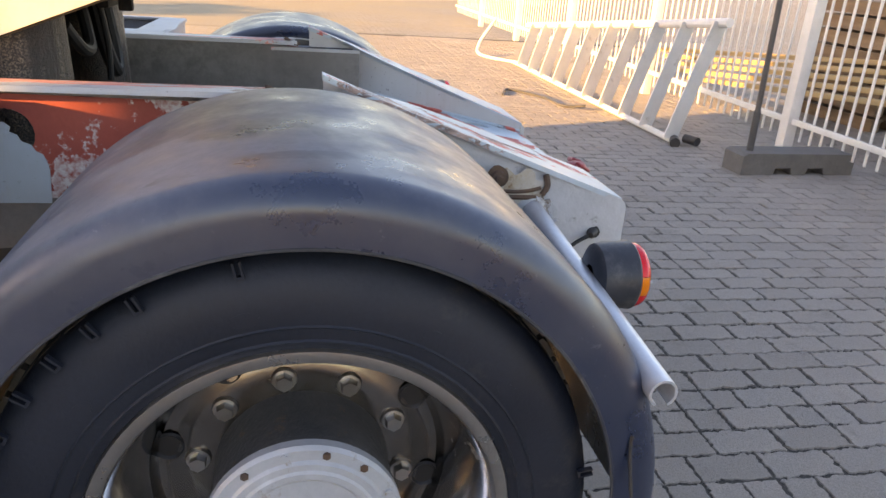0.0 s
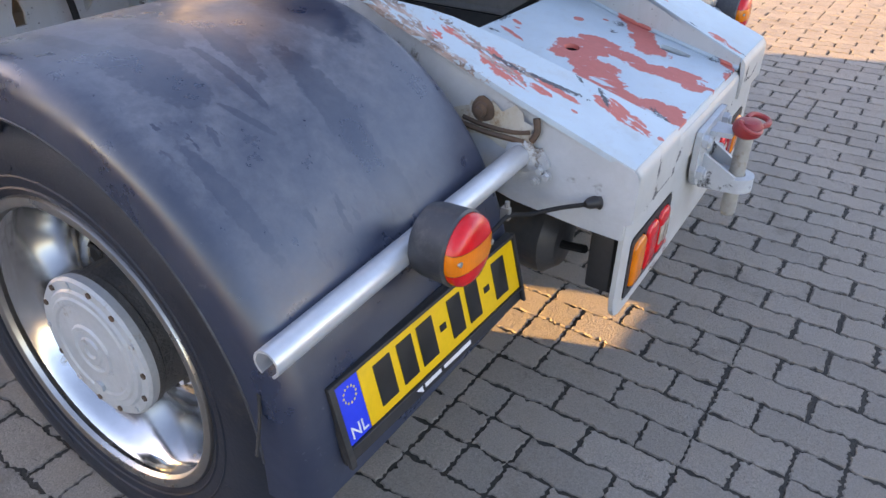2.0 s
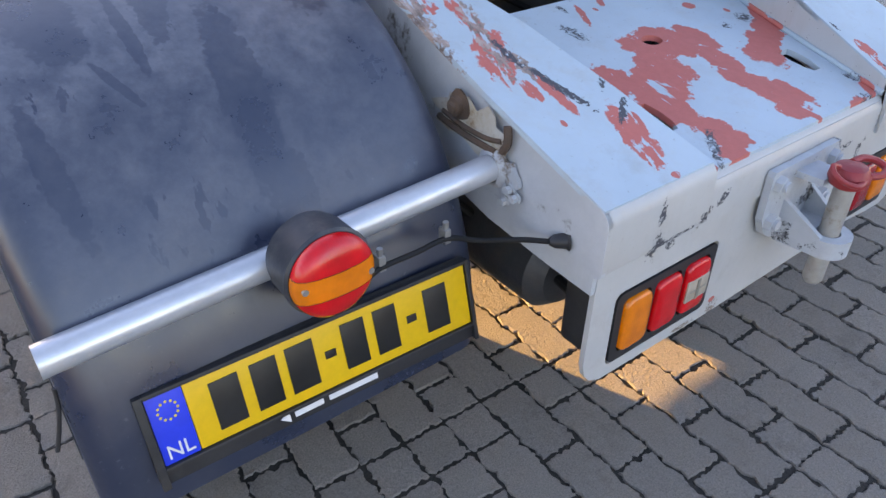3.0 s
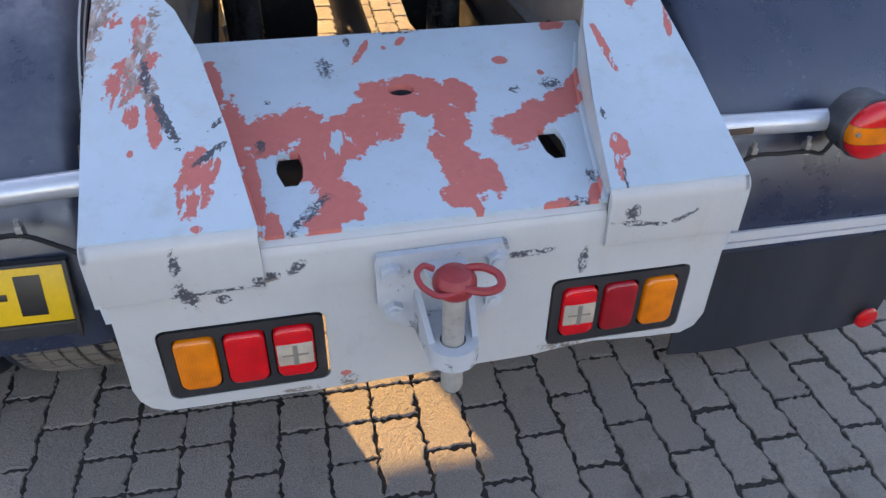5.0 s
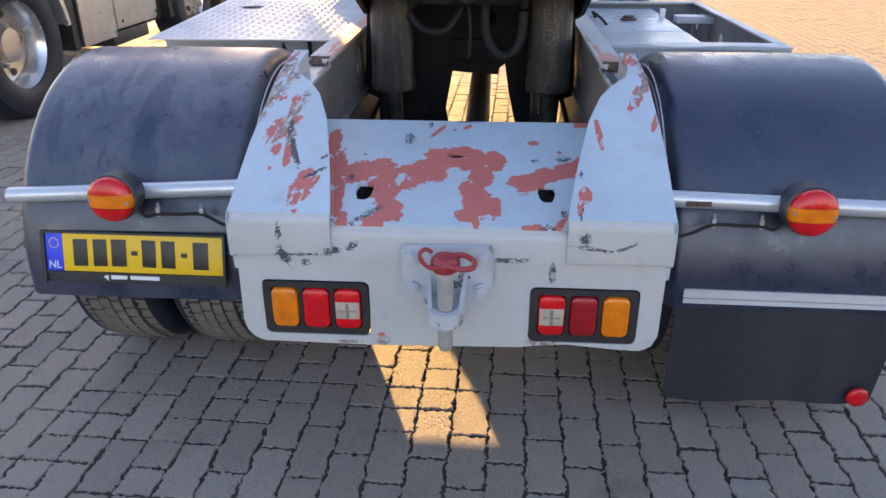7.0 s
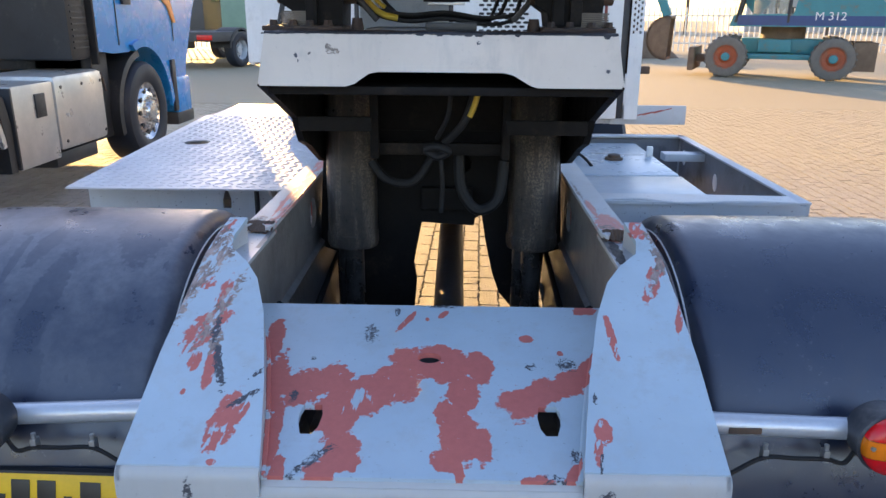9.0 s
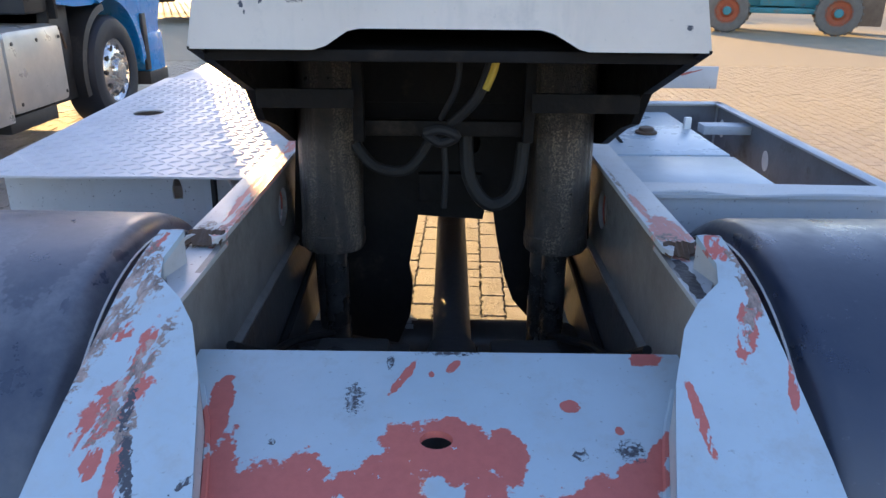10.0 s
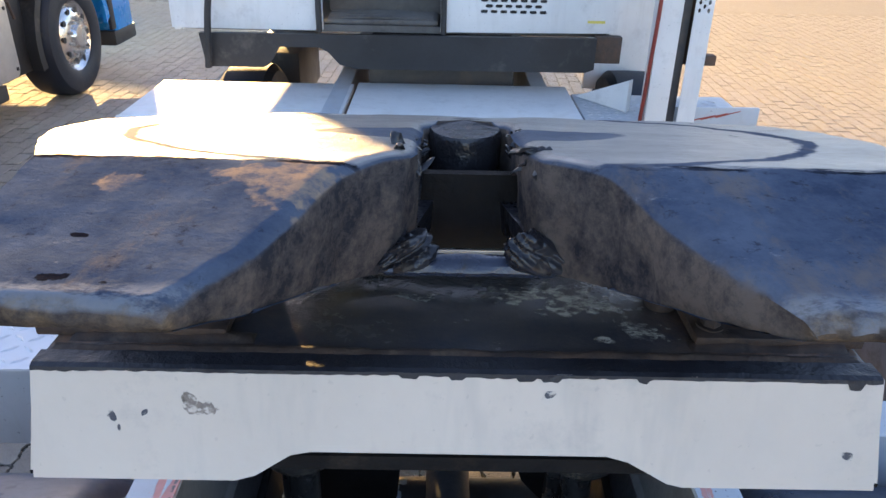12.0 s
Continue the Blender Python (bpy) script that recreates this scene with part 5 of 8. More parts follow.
for i in range(cols):
    for j in range(rows_n):
        bm.faces.new((fr[i][j], fr[i + 1][j], fr[i + 1][j + 1], fr[i][j + 1]))
        bm.faces.new((bk[i][j], bk[i][j + 1], bk[i + 1][j + 1], bk[i + 1][j]))
for a, b in [((i, 0), (i + 1, 0)) for i in range(cols)] + [((i, rows_n), (i + 1, rows_n)) for i in range(cols)] + [((0, j), (0, j + 1)) for j in range(rows_n)] + [((cols, j), (cols, j + 1)) for j in range(rows_n)]:
    bm.faces.new((fr[a[0]][a[1]], fr[b[0]][b[1]], bk[b[0]][b[1]], bk[a[0]][a[1]]))
flap = part("mudflap", bm, flap_rubber, tractor, "long black rubber mudflap", 60)
bm = B()
lathe(bm, [(0.001, -0.012), (0.022, -0.011), (0.029, -0.006), (0.031, 0.0)], (1.165, 0.205, 0.128), (0, 1, 0), 24)
part("reflector", bm, lens_red, flap, "round red reflector")
# dark box behind the side plate and small hoses under the deck
bm = B()
box(bm, -0.512, -0.462, 0.022, 0.075, 0.445, 0.575, 0.01)
part("lamp_backbox", bm, plastic_black, tractor)
bm = B()
hose(bm, [(-0.46, 0.10, 0.50), (-0.42, 0.2, 0.47), (-0.44, 0.34, 0.50), (-0.5, 0.42, 0.56)], 0.010, 8)
hose(bm, [(-0.45, 0.08, 0.54), (-0.40, 0.22, 0.56), (-0.42, 0.35, 0.60)], 0.006, 8)
part("under_cable", bm, hose_rubber, tractor)
# air tank under the deck
bm = B()
lathe(bm, [(0.01, -0.22), (0.06, -0.21), (0.085, -0.18), (0.085, 0.18), (0.06, 0.21), (0.01, 0.22)], (-0.40, 0.38, 0.47), (0, 1, 0), 28)
part("air_tank", bm, steel_dark, tractor, "black round air tank")

# ---- chassis rails ----
RZ = 0.942
for s in (-1, 1):
    bm = B()
    plate(bm, [(0.535, 0.80), (0.535, 0.934), (0.76, RZ - 0.004), (0.78, RZ), (5.4, RZ), (5.4, 0.62), (1.6, 0.58), (1.0, 0.62), (0.62, 0.70)], [ring_pts(1.33, 0.848, 0.052), ring_pts(2.6, 0.80, 0.06)], lambda u, v: (s * 0.437, u, v), (s * 0.012, 0, 0))
    rail = part("chassis_rail", bm, rail_web, tractor, "grey grimy chassis rail with round holes", None)
    bm = B()
    rag = random.Random(31 + s)
    end = [(s * (0.435 + 0.076 * k / 9), (0.80 if s < 0 else 0.762) + rag.uniform(-0.012, 0.010) - 0.02 * math.sin(k * 0.9), RZ + 0.002) for k in range(10)]
    prism(bm, end + [(s * 0.511, 5.4, RZ + 0.002), (s * 0.435, 5.4, RZ + 0.002)], (0, 0, 0.012))
    part("rail_flange", bm, rail_red, rail, "top flange with white paint worn to red primer")
    bm = B()
    prism(bm, [(s * 0.436, 0.534, 0.926), (s * 0.470, 0.575, 0.926), (s * 0.500, 0.64, 0.926), (s * 0.505, 0.82, 0.926), (s * 0.436, 0.82, 0.926)], (0, 0, 0.010))
    part("flange_end", bm, rail_red, rail, "lower end of the flange, pale and dented")
    bm = B()
    rag = random.Random(77 + s)
    y0, y1 = (0.775, 0.815) if s < 0 else (0.740, 0.772)
    edge = [(0.438 + 0.072 * q / 12, y0 + rag.uniform(-0.007, 0.009) - 0.010 * (q % 5 == 2)) for q in range(13)] + [(0.510 - 0.072 * q / 12, y1 + rag.uniform(-0.008, 0.008)) for q in range(13)]
    vs = [bm.verts.new((s * x, y, 0.9405 + 0.018 * min(1.0, max(0.0, (y - y0) / (y1 - y0 - 0.01))))) for x, y in edge]
    for q in range(12):
        bm.faces.new((vs[q], vs[q + 1], vs[24 - q], vs[25 - q]))
    ext = bmesh.ops.extrude_face_region(bm, geom=list(bm.faces))
    bmesh.ops.translate(bm, vec=(0, 0, 0.003), verts=[v for v in ext["geom"] if isinstance(v, bmesh.types.BMVert)])
    part("torn_edge", bm, rust_steel, rail, "torn rusty end of the flange", None)
    if s > 0:
        bm = B()
        ys = [0.555 + 0.0045 * q for q in range(41)]
        lo = [bm.verts.new((0.438 + 0.006 * noise.noise(Vector((y * 40, 0, 0))) + 0.004, y, 0.9368)) for y in ys]
        hi = [bm.verts.new((0.462 + 0.055 * (y - 0.555) + 0.012 * noise.noise(Vector((y * 24, 4, 0))) + 0.004 * noise.noise(Vector((y * 90, 4, 0))), y, 0.9378)) for y in ys]
        for q in range(40):
            bm.faces.new((lo[q], hi[q], hi[q + 1], lo[q + 1]))
        part("torn_paint", bm, tar, rail, "black torn paint beside the weld", None)
    bm = B()
    plate(bm, [(0.66, 0.72), (0.66, 0.92), (1.95, 0.938), (1.95, 0.70)], [ring_pts(1.33, 0.848, 0.052)], lambda u, v: (s * 0.450, u, v), (s * 0.004, 0, 0))
    part("outer_web", bm, primer_red, rail, "red primer outer face of the rail", None)
for y in (2.9, 4.2):
    bm = B()
    box(bm, -0.43, 0.43, y - 0.05, y + 0.05, 0.60, 0.66, 0.006)
    part("crossbar", bm, steel_dark, tractor)

# round cross tank in front of the axle, with the worn white patch on its top, and its end brackets
bm = B()
lathe(bm, [(0.005, -0.40), (0.066, -0.395), (0.080, -0.37), (0.082, 0.0), (0.080, 0.37), (0.066, 0.395), (0.005, 0.40)], (0.0, 1.575, 0.302), (1, 0, 0), 32)
cross_tank = part("cross_tank", bm, steel_dark, tractor, "black round tank across the frame")
bm = B()
rag = random.Random(5)
for q in range(3):
    a0, a1 = radians(62 + 14 * q), radians(76 + 14 * q)
    x0, x1 = -0.225 + rag.uniform(0, 0.04), -0.055 - rag.uniform(0, 0.05)
    ring = [[(x0 + (x1 - x0) * k / 12, 1.575 - 0.0835 * math.cos(a + (rag.uniform(-0.06, 0.06) if k else 0)), 0.302 + 0.0835 * math.sin(a)) for k in range(13)] for a in (a0, a1)]
    vs = [[bm.verts.new(p) for p in r] for r in ring]
    for k in range(12):
        bm.faces.new((vs[0][k], vs[0][k + 1], vs[1][k + 1], vs[1][k]))
part("worn_patch", bm, tank_sheet, cross_tank, "worn white patch on the tank")
for s in (-1, 1):
    bm = B()
    prism(bm, [(s * 0.372, 1.60, 0.52), (s * 0.425, 1.60, 0.47), (s * 0.430, 1.60, 0.30), (s * 0.405, 1.60, 0.30), (s * 0.395, 1.60, 0.42)], (0, 0.008, 0))
    part("tank_bracket", bm, tank_sheet, cross_tank, "pale steel tank bracket")

# tangle on the axle: pipes, brackets, air chambers
for s in (-1, 1):
    bm = B()
    box(bm, s * 0.27, s * 0.35, 1.26, 1.36, 0.34, 0.46, 0.01)
    cyl(bm, (s * 0.22, 1.31, 0.40), (s * 0.40, 1.31, 0.40), 0.05, seg=20)
    part("cylinder_foot", bm, steel_dark, tractor, "black cylinder foot bracket")
    bm = B()
    cyl(bm, (s * 0.36, 0.86, 0.48), (s * 0.36, 1.0, 0.48), 0.055, seg=24)
    part("brake_chamber", bm, steel_dark, tractor)
# Height and length chosen to stop sunlight reaching the ground behind the axle.
bm = B()
box(bm, -0.665, 0.61, 1.178, 1.24, 0.205, 0.345, 0.008)
part("lower_crossbar", bm, steel_dark, tractor, "black crossbar set to shade the ground behind")
# Added block beside the tyre, cuts the left edge off the sun patch.
bm = B()
box(bm, -0.66, -0.545, 1.182, 1.236, 0.09, 0.2045, 0.006)
part("crossbar_foot", bm, steel_dark, tractor, "added black block that narrows the sun patch")
for s in (-1, 1):
    bm = B()
    for k in range(5):
        hose(bm, [(s * 0.36, 0.05 + 0.08 * k, 0.54 - 0.02 * k), (s * 0.36, WY, 0.525 - 0.016 * k), (s * 0.36, 1.40 - 0.08 * k, 0.46 - 0.02 * k)], 0.012, 5, 6)
    for v in bm.verts:
        v.co.x = s * 0.36 + (v.co.x - s * 0.36) * 3.2
    part("leaf_spring", bm, steel_dark, tractor, "black leaf spring")
bm = B()
cyl(bm, (-0.36, 1.10, 0.42), (0.36, 1.10, 0.42), 0.035, seg=16)
part("pivot_bracket", bm, steel_dark, tractor, "black pivot brackets")
for s in (-1, 1):
    bm = B()
    lathe(bm, [(0.01, -0.15), (0.06, -0.145), (0.078, -0.12), (0.08, 0.0), (0.078, 0.12), (0.06, 0.145), (0.01, 0.15)], (s * 0.235, 1.02, 0.385), (1, 0, 0), 28)
    part("air_tank", bm, steel_dark, tractor, "black dusty air tank")
    # Added plate, covers the view down to the paving at the corners.
    bm = B()
    box(bm, s * 0.20, s * 0.43, 0.62, 1.42, 0.275, 0.29, 0.004)
    part("spring_seat", bm, steel_dark, tractor, "added black plate covering the ground below the frame")
    bm = B()
    hose(bm, [(s * 0.40, 0.66, 0.78), (s * 0.38, 0.85, 0.66), (s * 0.36, 1.02, 0.60), (s * 0.30, 1.22, 0.52)], 0.010, 8)
    part("brake_hose", bm, hose_rubber, tractor, "black brake hose")
    bm = B()
    prism(bm, [(s * 0.4365, 0.66, 0.722), (s * 0.4365, 0.66, 0.706), (s * 0.424, 0.66, 0.706), (s * 0.424, 0.66, 0.711)], (0, 1.9, 0.0))
    part("angle_strip", bm, rail_web, tractor, "grey painted ledge along the rail")
    # Thin black sheet over the web below the ledge.
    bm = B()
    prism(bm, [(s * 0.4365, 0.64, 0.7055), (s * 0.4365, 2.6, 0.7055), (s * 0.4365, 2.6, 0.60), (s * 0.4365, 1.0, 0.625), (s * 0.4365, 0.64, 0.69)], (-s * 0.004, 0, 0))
    part("rail_lining", bm, dull_black, tractor, "black lower part of the rail")
    # Added dark plate, hides the lit paving in the slit below the rail.
    bm = B()
    prism(bm, [(s * 0.432, 0.60, 0.700), (s * 0.432, 1.70, 0.700), (s * 0.408, 1.70, 0.56), (s * 0.402, 1.70, 0.43), (s * 0.402, 0.90, 0.43), (s * 0.408, 0.60, 0.56)], (-s * 0.006, 0, 0))
    part("subframe_plate", bm, steel_dark, tractor, "added black plate closing the gap below the rail")
    bm = B()
    hose(bm, [(s * 0.415, 0.66, 0.60), (s * 0.40, 0.95, 0.57), (s * 0.405, 1.5, 0.60), (s * 0.41, 2.4, 0.64)], 0.011, 8)
    part("conduit", bm, hose_rubber, tractor, "black conduit along the rail")
for k in range(6):
    bm = B()
    a, b = 0.02 * k, 0.012 * (k % 3)
    hose(bm, [(-0.40 + a, 0.70, 0.60 + b), (-0.33 + a, 0.80 + b, 0.66 + b), (-0.22 + a, 0.78, 0.63 - b), (-0.15 + a * 0.5, 0.70, 0.60), (-0.26 + a, 0.64 + b, 0.60 + b)], 0.008, 7)
    part("hose_coil", bm, hose_rubber, tractor, "looped black hose in a tangle")
bm = B()
hose(bm, [(-0.38, 0.72, 0.62), (-0.30, 0.82, 0.675), (-0.20, 0.79, 0.65), (-0.16, 0.72, 0.62)], 0.007, 8)
hose(bm, [(-0.39, 0.68, 0.61), (-0.30, 0.70, 0.645), (-0.2, 0.68, 0.62)], 0.007, 8)
part("red_hose", bm, hose_red, tractor, "red air hoses")

FXC = 0.020  # middle line of the fifth wheel
# ---- lifting boom with fifth wheel ----
BY, BZ0, BZ1, BZT = 0.632, 1.338, 1.449, 1.4575  # rear face, its lower edge, the base plate, the upper edge of the face
bm = B()
loop = [(-0.404, BZ0), (-0.205, BZ0), (-0.185, BZ0 + 0.006), (-0.150, BZ0 + 0.029), (-0.13, BZ0 + 0.033), (0.160, BZ0 + 0.033), (0.182, BZ0 + 0.027), (0.222, BZ0 + 0.004), (0.238, BZ0), (0.430, BZ0), (0.418, BZT), (-0.391, BZT)]


def face_y(z):
    """The rear face leans forward a little towards its top."""
    return BY - 0.012 + 0.022 * (z - BZ0) / (BZT - BZ0)


plate(bm, loop, [], lambda u, v: (u, face_y(v), v), (0, 0.012, 0))
boom = part("boom", bm, paint_beam, tractor, "white rear face of the lifting boom with chipped edge", None)
SIDE = ((BY - 0.006, BZ0), (0.955, 1.222), (1.030, 1.144), (1.131, 1.114), (1.335, 1.031), (1.56, 0.985), (2.30, 0.80), (2.90, 0.62), (2.90, 0.86), (1.50, 1.338), (0.90, 1.358), (0.878, BZ1 - 0.006), (BY + 0.014, BZ1 - 0.004))
for x0, x1, k in ((-0.409, -0.398, 0.015), (0.425, 0.436, -0.015)):
    bm = B()
    prism(bm, [(x0 + (k if z > 1.36 else 0.0), y, z + (0.004 if z < 1.34 and y < 1.6 else 0.0)) for y, z in SIDE], (x1 - x0, 0, 0))
    part("boom_side", bm, paint_beam, boom, "white boom side plate")
    # Thin black sheet over the inner face of the white side plate.
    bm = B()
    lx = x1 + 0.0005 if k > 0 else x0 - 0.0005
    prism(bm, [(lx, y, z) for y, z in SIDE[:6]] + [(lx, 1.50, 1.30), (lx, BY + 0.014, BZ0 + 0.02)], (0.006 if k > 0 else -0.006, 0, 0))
    part("side_lining", bm, dull_black, boom, "black inner side of the boom")
    # Black strips cover the white plate's lower edges.
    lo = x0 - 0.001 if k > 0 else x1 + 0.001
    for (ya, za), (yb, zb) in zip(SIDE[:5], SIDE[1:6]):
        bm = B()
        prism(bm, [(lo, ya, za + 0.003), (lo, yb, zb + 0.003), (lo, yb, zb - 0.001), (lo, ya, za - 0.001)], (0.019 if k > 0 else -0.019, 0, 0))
        part("side_edge", bm, dull_black, boom, "black lower edge of the boom side")
# Dark blocks added where paving would show between axle and frame.
for x0, x1 in ((-0.35, -0.085), (0.10, 0.36)):
    bm = B()
    box(bm, x0, x1, 1.03, 1.20, 0.44, 0.50, 0.008)
    box(bm, x0 + 0.03, x1 - 0.05, 1.06, 1.15, 0.4995, 0.545, 0.012)
    part("axle_bracket", bm, steel_dark, tractor, "added dark block filling the gap behind the axle")
# Another added cover, darkens the view below the axle.
bm = B()
box(bm, -0.20, 0.20, 0.95, 1.40, 0.262, 0.274, 0.003)
part("skid_plate", bm, dull_black, tractor, "added black plate covering the ground below the axle")
bm = B()
box(bm, -0.391, 0.417, BY + 0.026, 0.880, BZ1 + 0.0005, BZ1 + 0.005, 0.001)
prism(bm, [(-0.39, 0.880, BZ1), (0.42, 0.880, BZ1), (0.42, 0.895, 1.36), (-0.39, 0.895, 1.36)], (0, 0.004, 0.002))
prism(bm, [(-0.39, 0.895, 1.36), (0.42, 0.895, 1.36), (0.42, 1.5, 1.34), (-0.39, 1.5, 1.34)], (0, 0, 0.005))
prism(bm, [(-0.39, 1.5, 1.34), (0.42, 1.5, 1.34), (0.42, 2.9, 0.86), (-0.39, 2.9, 0.86)], (0, 0, 0.005))
part("boom_top", bm, grease, boom, "greasy black boom top plate")
bm = B()
box(bm, -0.386, 0.411, BY + 0.028, 0.872, BZ1 + 0.0055, BZ1 + 0.0095, 0.001)
part("base_plate", bm, smear, boom, "black base plate smeared with pale grease")
random.seed(21)
for y, x0, x1, h, d in ((BY + 0.034, -0.383, 0.408, 0.0045, 0.012), (BY + 0.050, -0.372, -0.19, 0.007, 0.020), (BY + 0.050, 0.245, 0.405, 0.006, 0.020)):
    bm = B()
    bmesh.ops.create_grid(bm, x_segments=40, y_segments=3, size=0.5)
    for v in bm.verts:
        u, w = v.co.x + 0.5, v.co.y + 0.5
        rim = 1.0 if 0.01 < u < 0.99 and 0.01 < w < 0.99 else 0.0
        x, yy = x0 + (x1 - x0) * u, y + d * w
        v.co = Vector((x, yy + 0.003 * noise.noise(Vector((x * 30, yy * 40, 1))), BZ1 + 0.0096 + h * rim * (0.75 + 0.5 * noise.noise(Vector((x * 22, yy * 60, 3))))))
    part("rusty_strip", bm, rust_dark, boom, "dark rusty steel strip", 60)
# black sealant along the top edge of the white face, with a ragged lower edge
bm = B()
xs = [-0.391 + 0.808 * k / 240 for k in range(241)]
low = [BZT - 0.0035 - 0.0015 * noise.noise(Vector((x * 9, 0, 0))) - 0.0030 * abs(noise.noise(Vector((x * 60, 0, 2)))) - (0.0035 if -0.05 < x < 0.2 and noise.noise(Vector((x * 45, 3, 0))) > 0.1 else 0.0) - (0.006 if 0.385 < x < 0.40 else 0.0) for x in xs]
rows_s = [[bm.verts.new((x, face_y(z) + 0.001, z)) for x, z in zip(xs, low)],
          [bm.verts.new((x, face_y(z) - 0.0012, z + 0.0003)) for x, z in zip(xs, low)],
          [bm.verts.new((x, face_y(BZT) - 0.0010 + 0.0006 * noise.noise(Vector((x * 40, 5, 0))), BZT - 0.0003)) for x in xs],
          [bm.verts.new((x, face_y(BZT) + 0.004, BZT + 0.0018 + 0.0008 * noise.noise(Vector((x * 30, 8, 0))))) for x in xs],
          [bm.verts.new((x, BY + 0.034 + 0.003 * noise.noise(Vector((x * 25, 2, 0))), BZ1 + 0.0105)) for x in xs]]
for ra, rb in zip(rows_s, rows_s[1:]):
    for k in range(240):
        bm.faces.new((ra[k], ra[k + 1], rb[k + 1], rb[k]))
part("sealant_edge", bm, tar, boom, "ragged black sealant along the top edge", None)
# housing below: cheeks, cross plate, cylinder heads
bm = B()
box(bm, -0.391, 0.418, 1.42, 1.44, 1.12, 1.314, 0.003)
part("boom_housing", bm, dull_black, boom, "black cylinder housing")
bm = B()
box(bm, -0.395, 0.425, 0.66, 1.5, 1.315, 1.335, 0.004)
part("housing_plate", bm, dull_black, boom, "black housing plate")
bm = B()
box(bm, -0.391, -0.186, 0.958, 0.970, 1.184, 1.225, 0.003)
part("housing_plate", bm, dull_black, boom, "black housing plate")
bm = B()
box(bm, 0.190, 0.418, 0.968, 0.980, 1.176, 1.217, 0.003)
part("housing_plate", bm, dull_black, boom, "black housing plate")
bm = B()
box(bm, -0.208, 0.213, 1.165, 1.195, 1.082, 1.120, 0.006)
part("housing_plate", bm, dull_black, boom, "black housing plate")
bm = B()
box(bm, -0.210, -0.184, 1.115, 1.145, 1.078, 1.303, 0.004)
part("housing_plate", bm, dull_black, boom, "black housing plate")
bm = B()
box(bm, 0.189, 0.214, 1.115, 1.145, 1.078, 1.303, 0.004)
part("housing_plate", bm, dull_black, boom, "black housing plate")
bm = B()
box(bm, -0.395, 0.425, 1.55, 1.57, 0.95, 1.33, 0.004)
part("housing_plate", bm, dull_black, boom, "black housing plate")
for x in (-0.297, 0.310):
    bm = B()
    lathe(bm, [(0.02, 1.30), (0.082, 1.29), (0.083, 1.05), (0.083, 0.90), (0.083, 0.795), (0.0865, 0.790), (0.0865, 0.757), (0.080, 0.745), (0.03, 0.74)], (x, 1.28, 0), (0, 0.04, 1), 64)
    for v in bm.verts:
        v.co += (v.co - Vector((x, 1.28 + 0.04 * v.co.z, v.co.z))).normalized() * (0.0025 * noise.noise(v.co * 60) + 0.002 * noise.noise(v.co * 130))
    c = part("lift_cylinder", bm, cyl_dirty, tractor, "black dirty lift cylinder")
    bm = B()
    cyl(bm, (x + 0.005, 1.31, 0.40), (x, 1.31, 0.80), 0.034, seg=20)
    cyl(bm, (x - 0.03, 1.36, 0.40), (x - 0.03, 1.36, 0.80), 0.03, seg=16)
    part("rod", bm, rod_chrome, c, "dull piston rod")
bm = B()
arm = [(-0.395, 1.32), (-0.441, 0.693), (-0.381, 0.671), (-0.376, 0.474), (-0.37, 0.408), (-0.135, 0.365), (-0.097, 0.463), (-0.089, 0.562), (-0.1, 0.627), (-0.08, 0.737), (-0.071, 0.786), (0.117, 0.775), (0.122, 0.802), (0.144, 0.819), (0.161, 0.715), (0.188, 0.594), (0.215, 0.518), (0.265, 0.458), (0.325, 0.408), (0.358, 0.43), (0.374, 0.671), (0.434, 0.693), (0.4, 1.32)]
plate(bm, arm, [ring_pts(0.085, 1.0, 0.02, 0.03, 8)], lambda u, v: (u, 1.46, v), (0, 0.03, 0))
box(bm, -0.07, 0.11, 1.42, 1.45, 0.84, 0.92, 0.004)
part("boom_web", bm, dull_black, boom, "black boom cross web", None)
# hoses of the housing
bm = B()
hose(bm, [(-0.223, 1.26, 1.041), (-0.171, 1.24, 0.987), (-0.091, 1.24, 0.98), (-0.038, 1.26, 1.041), (-0.012, 1.28, 1.102)], 0.0145, 10)
part("boom_hose", bm, hose_rubber, boom, "black hydraulic hose")
bm = B()
hose(bm, [(0.061, 1.26, 1.101), (0.067, 1.24, 0.967), (0.121, 1.23, 0.893), (0.187, 1.24, 0.927), (0.206, 1.26, 1.048)], 0.0185, 10)
part("boom_hose", bm, hose_rubber, boom, "black hydraulic hose")
bm = B()
hose(bm, [(0.019, 0.92, 1.161), (0.072, 0.88, 1.225), (0.104, 0.88, 1.321)], 0.0107, 10)
part("boom_hose", bm, hose_rubber, boom, "black hydraulic hose")
bm = B()
hose(bm, [(-0.002, 0.92, 1.172), (0.03, 0.88, 1.246), (0.035, 0.88, 1.331)], 0.0064, 10)
part("boom_hose", bm, hose_rubber, boom, "black hydraulic hose")
bm = B()
hose(bm, [(0.001, 1.23, 1.072), (0.008, 1.22, 0.978), (0.004, 1.22, 0.885)], 0.0080, 10)
part("boom_hose", bm, hose_rubber, boom, "black hydraulic hose")
bm = B()
hose(bm, [(-0.034, 0.905, 1.145), (-0.002, 0.895, 1.155), (0.03, 0.9, 1.14), (-0.002, 0.91, 1.124), (-0.034, 0.905, 1.145)], 0.0107, 10)
part("boom_hose", bm, hose_rubber, boom, "black hydraulic hose")
bm = B()
hose(bm, [(0.086, 0.87, 1.24), (0.099, 0.868, 1.272), (0.106, 0.87, 1.299)], 0.0080, 10)
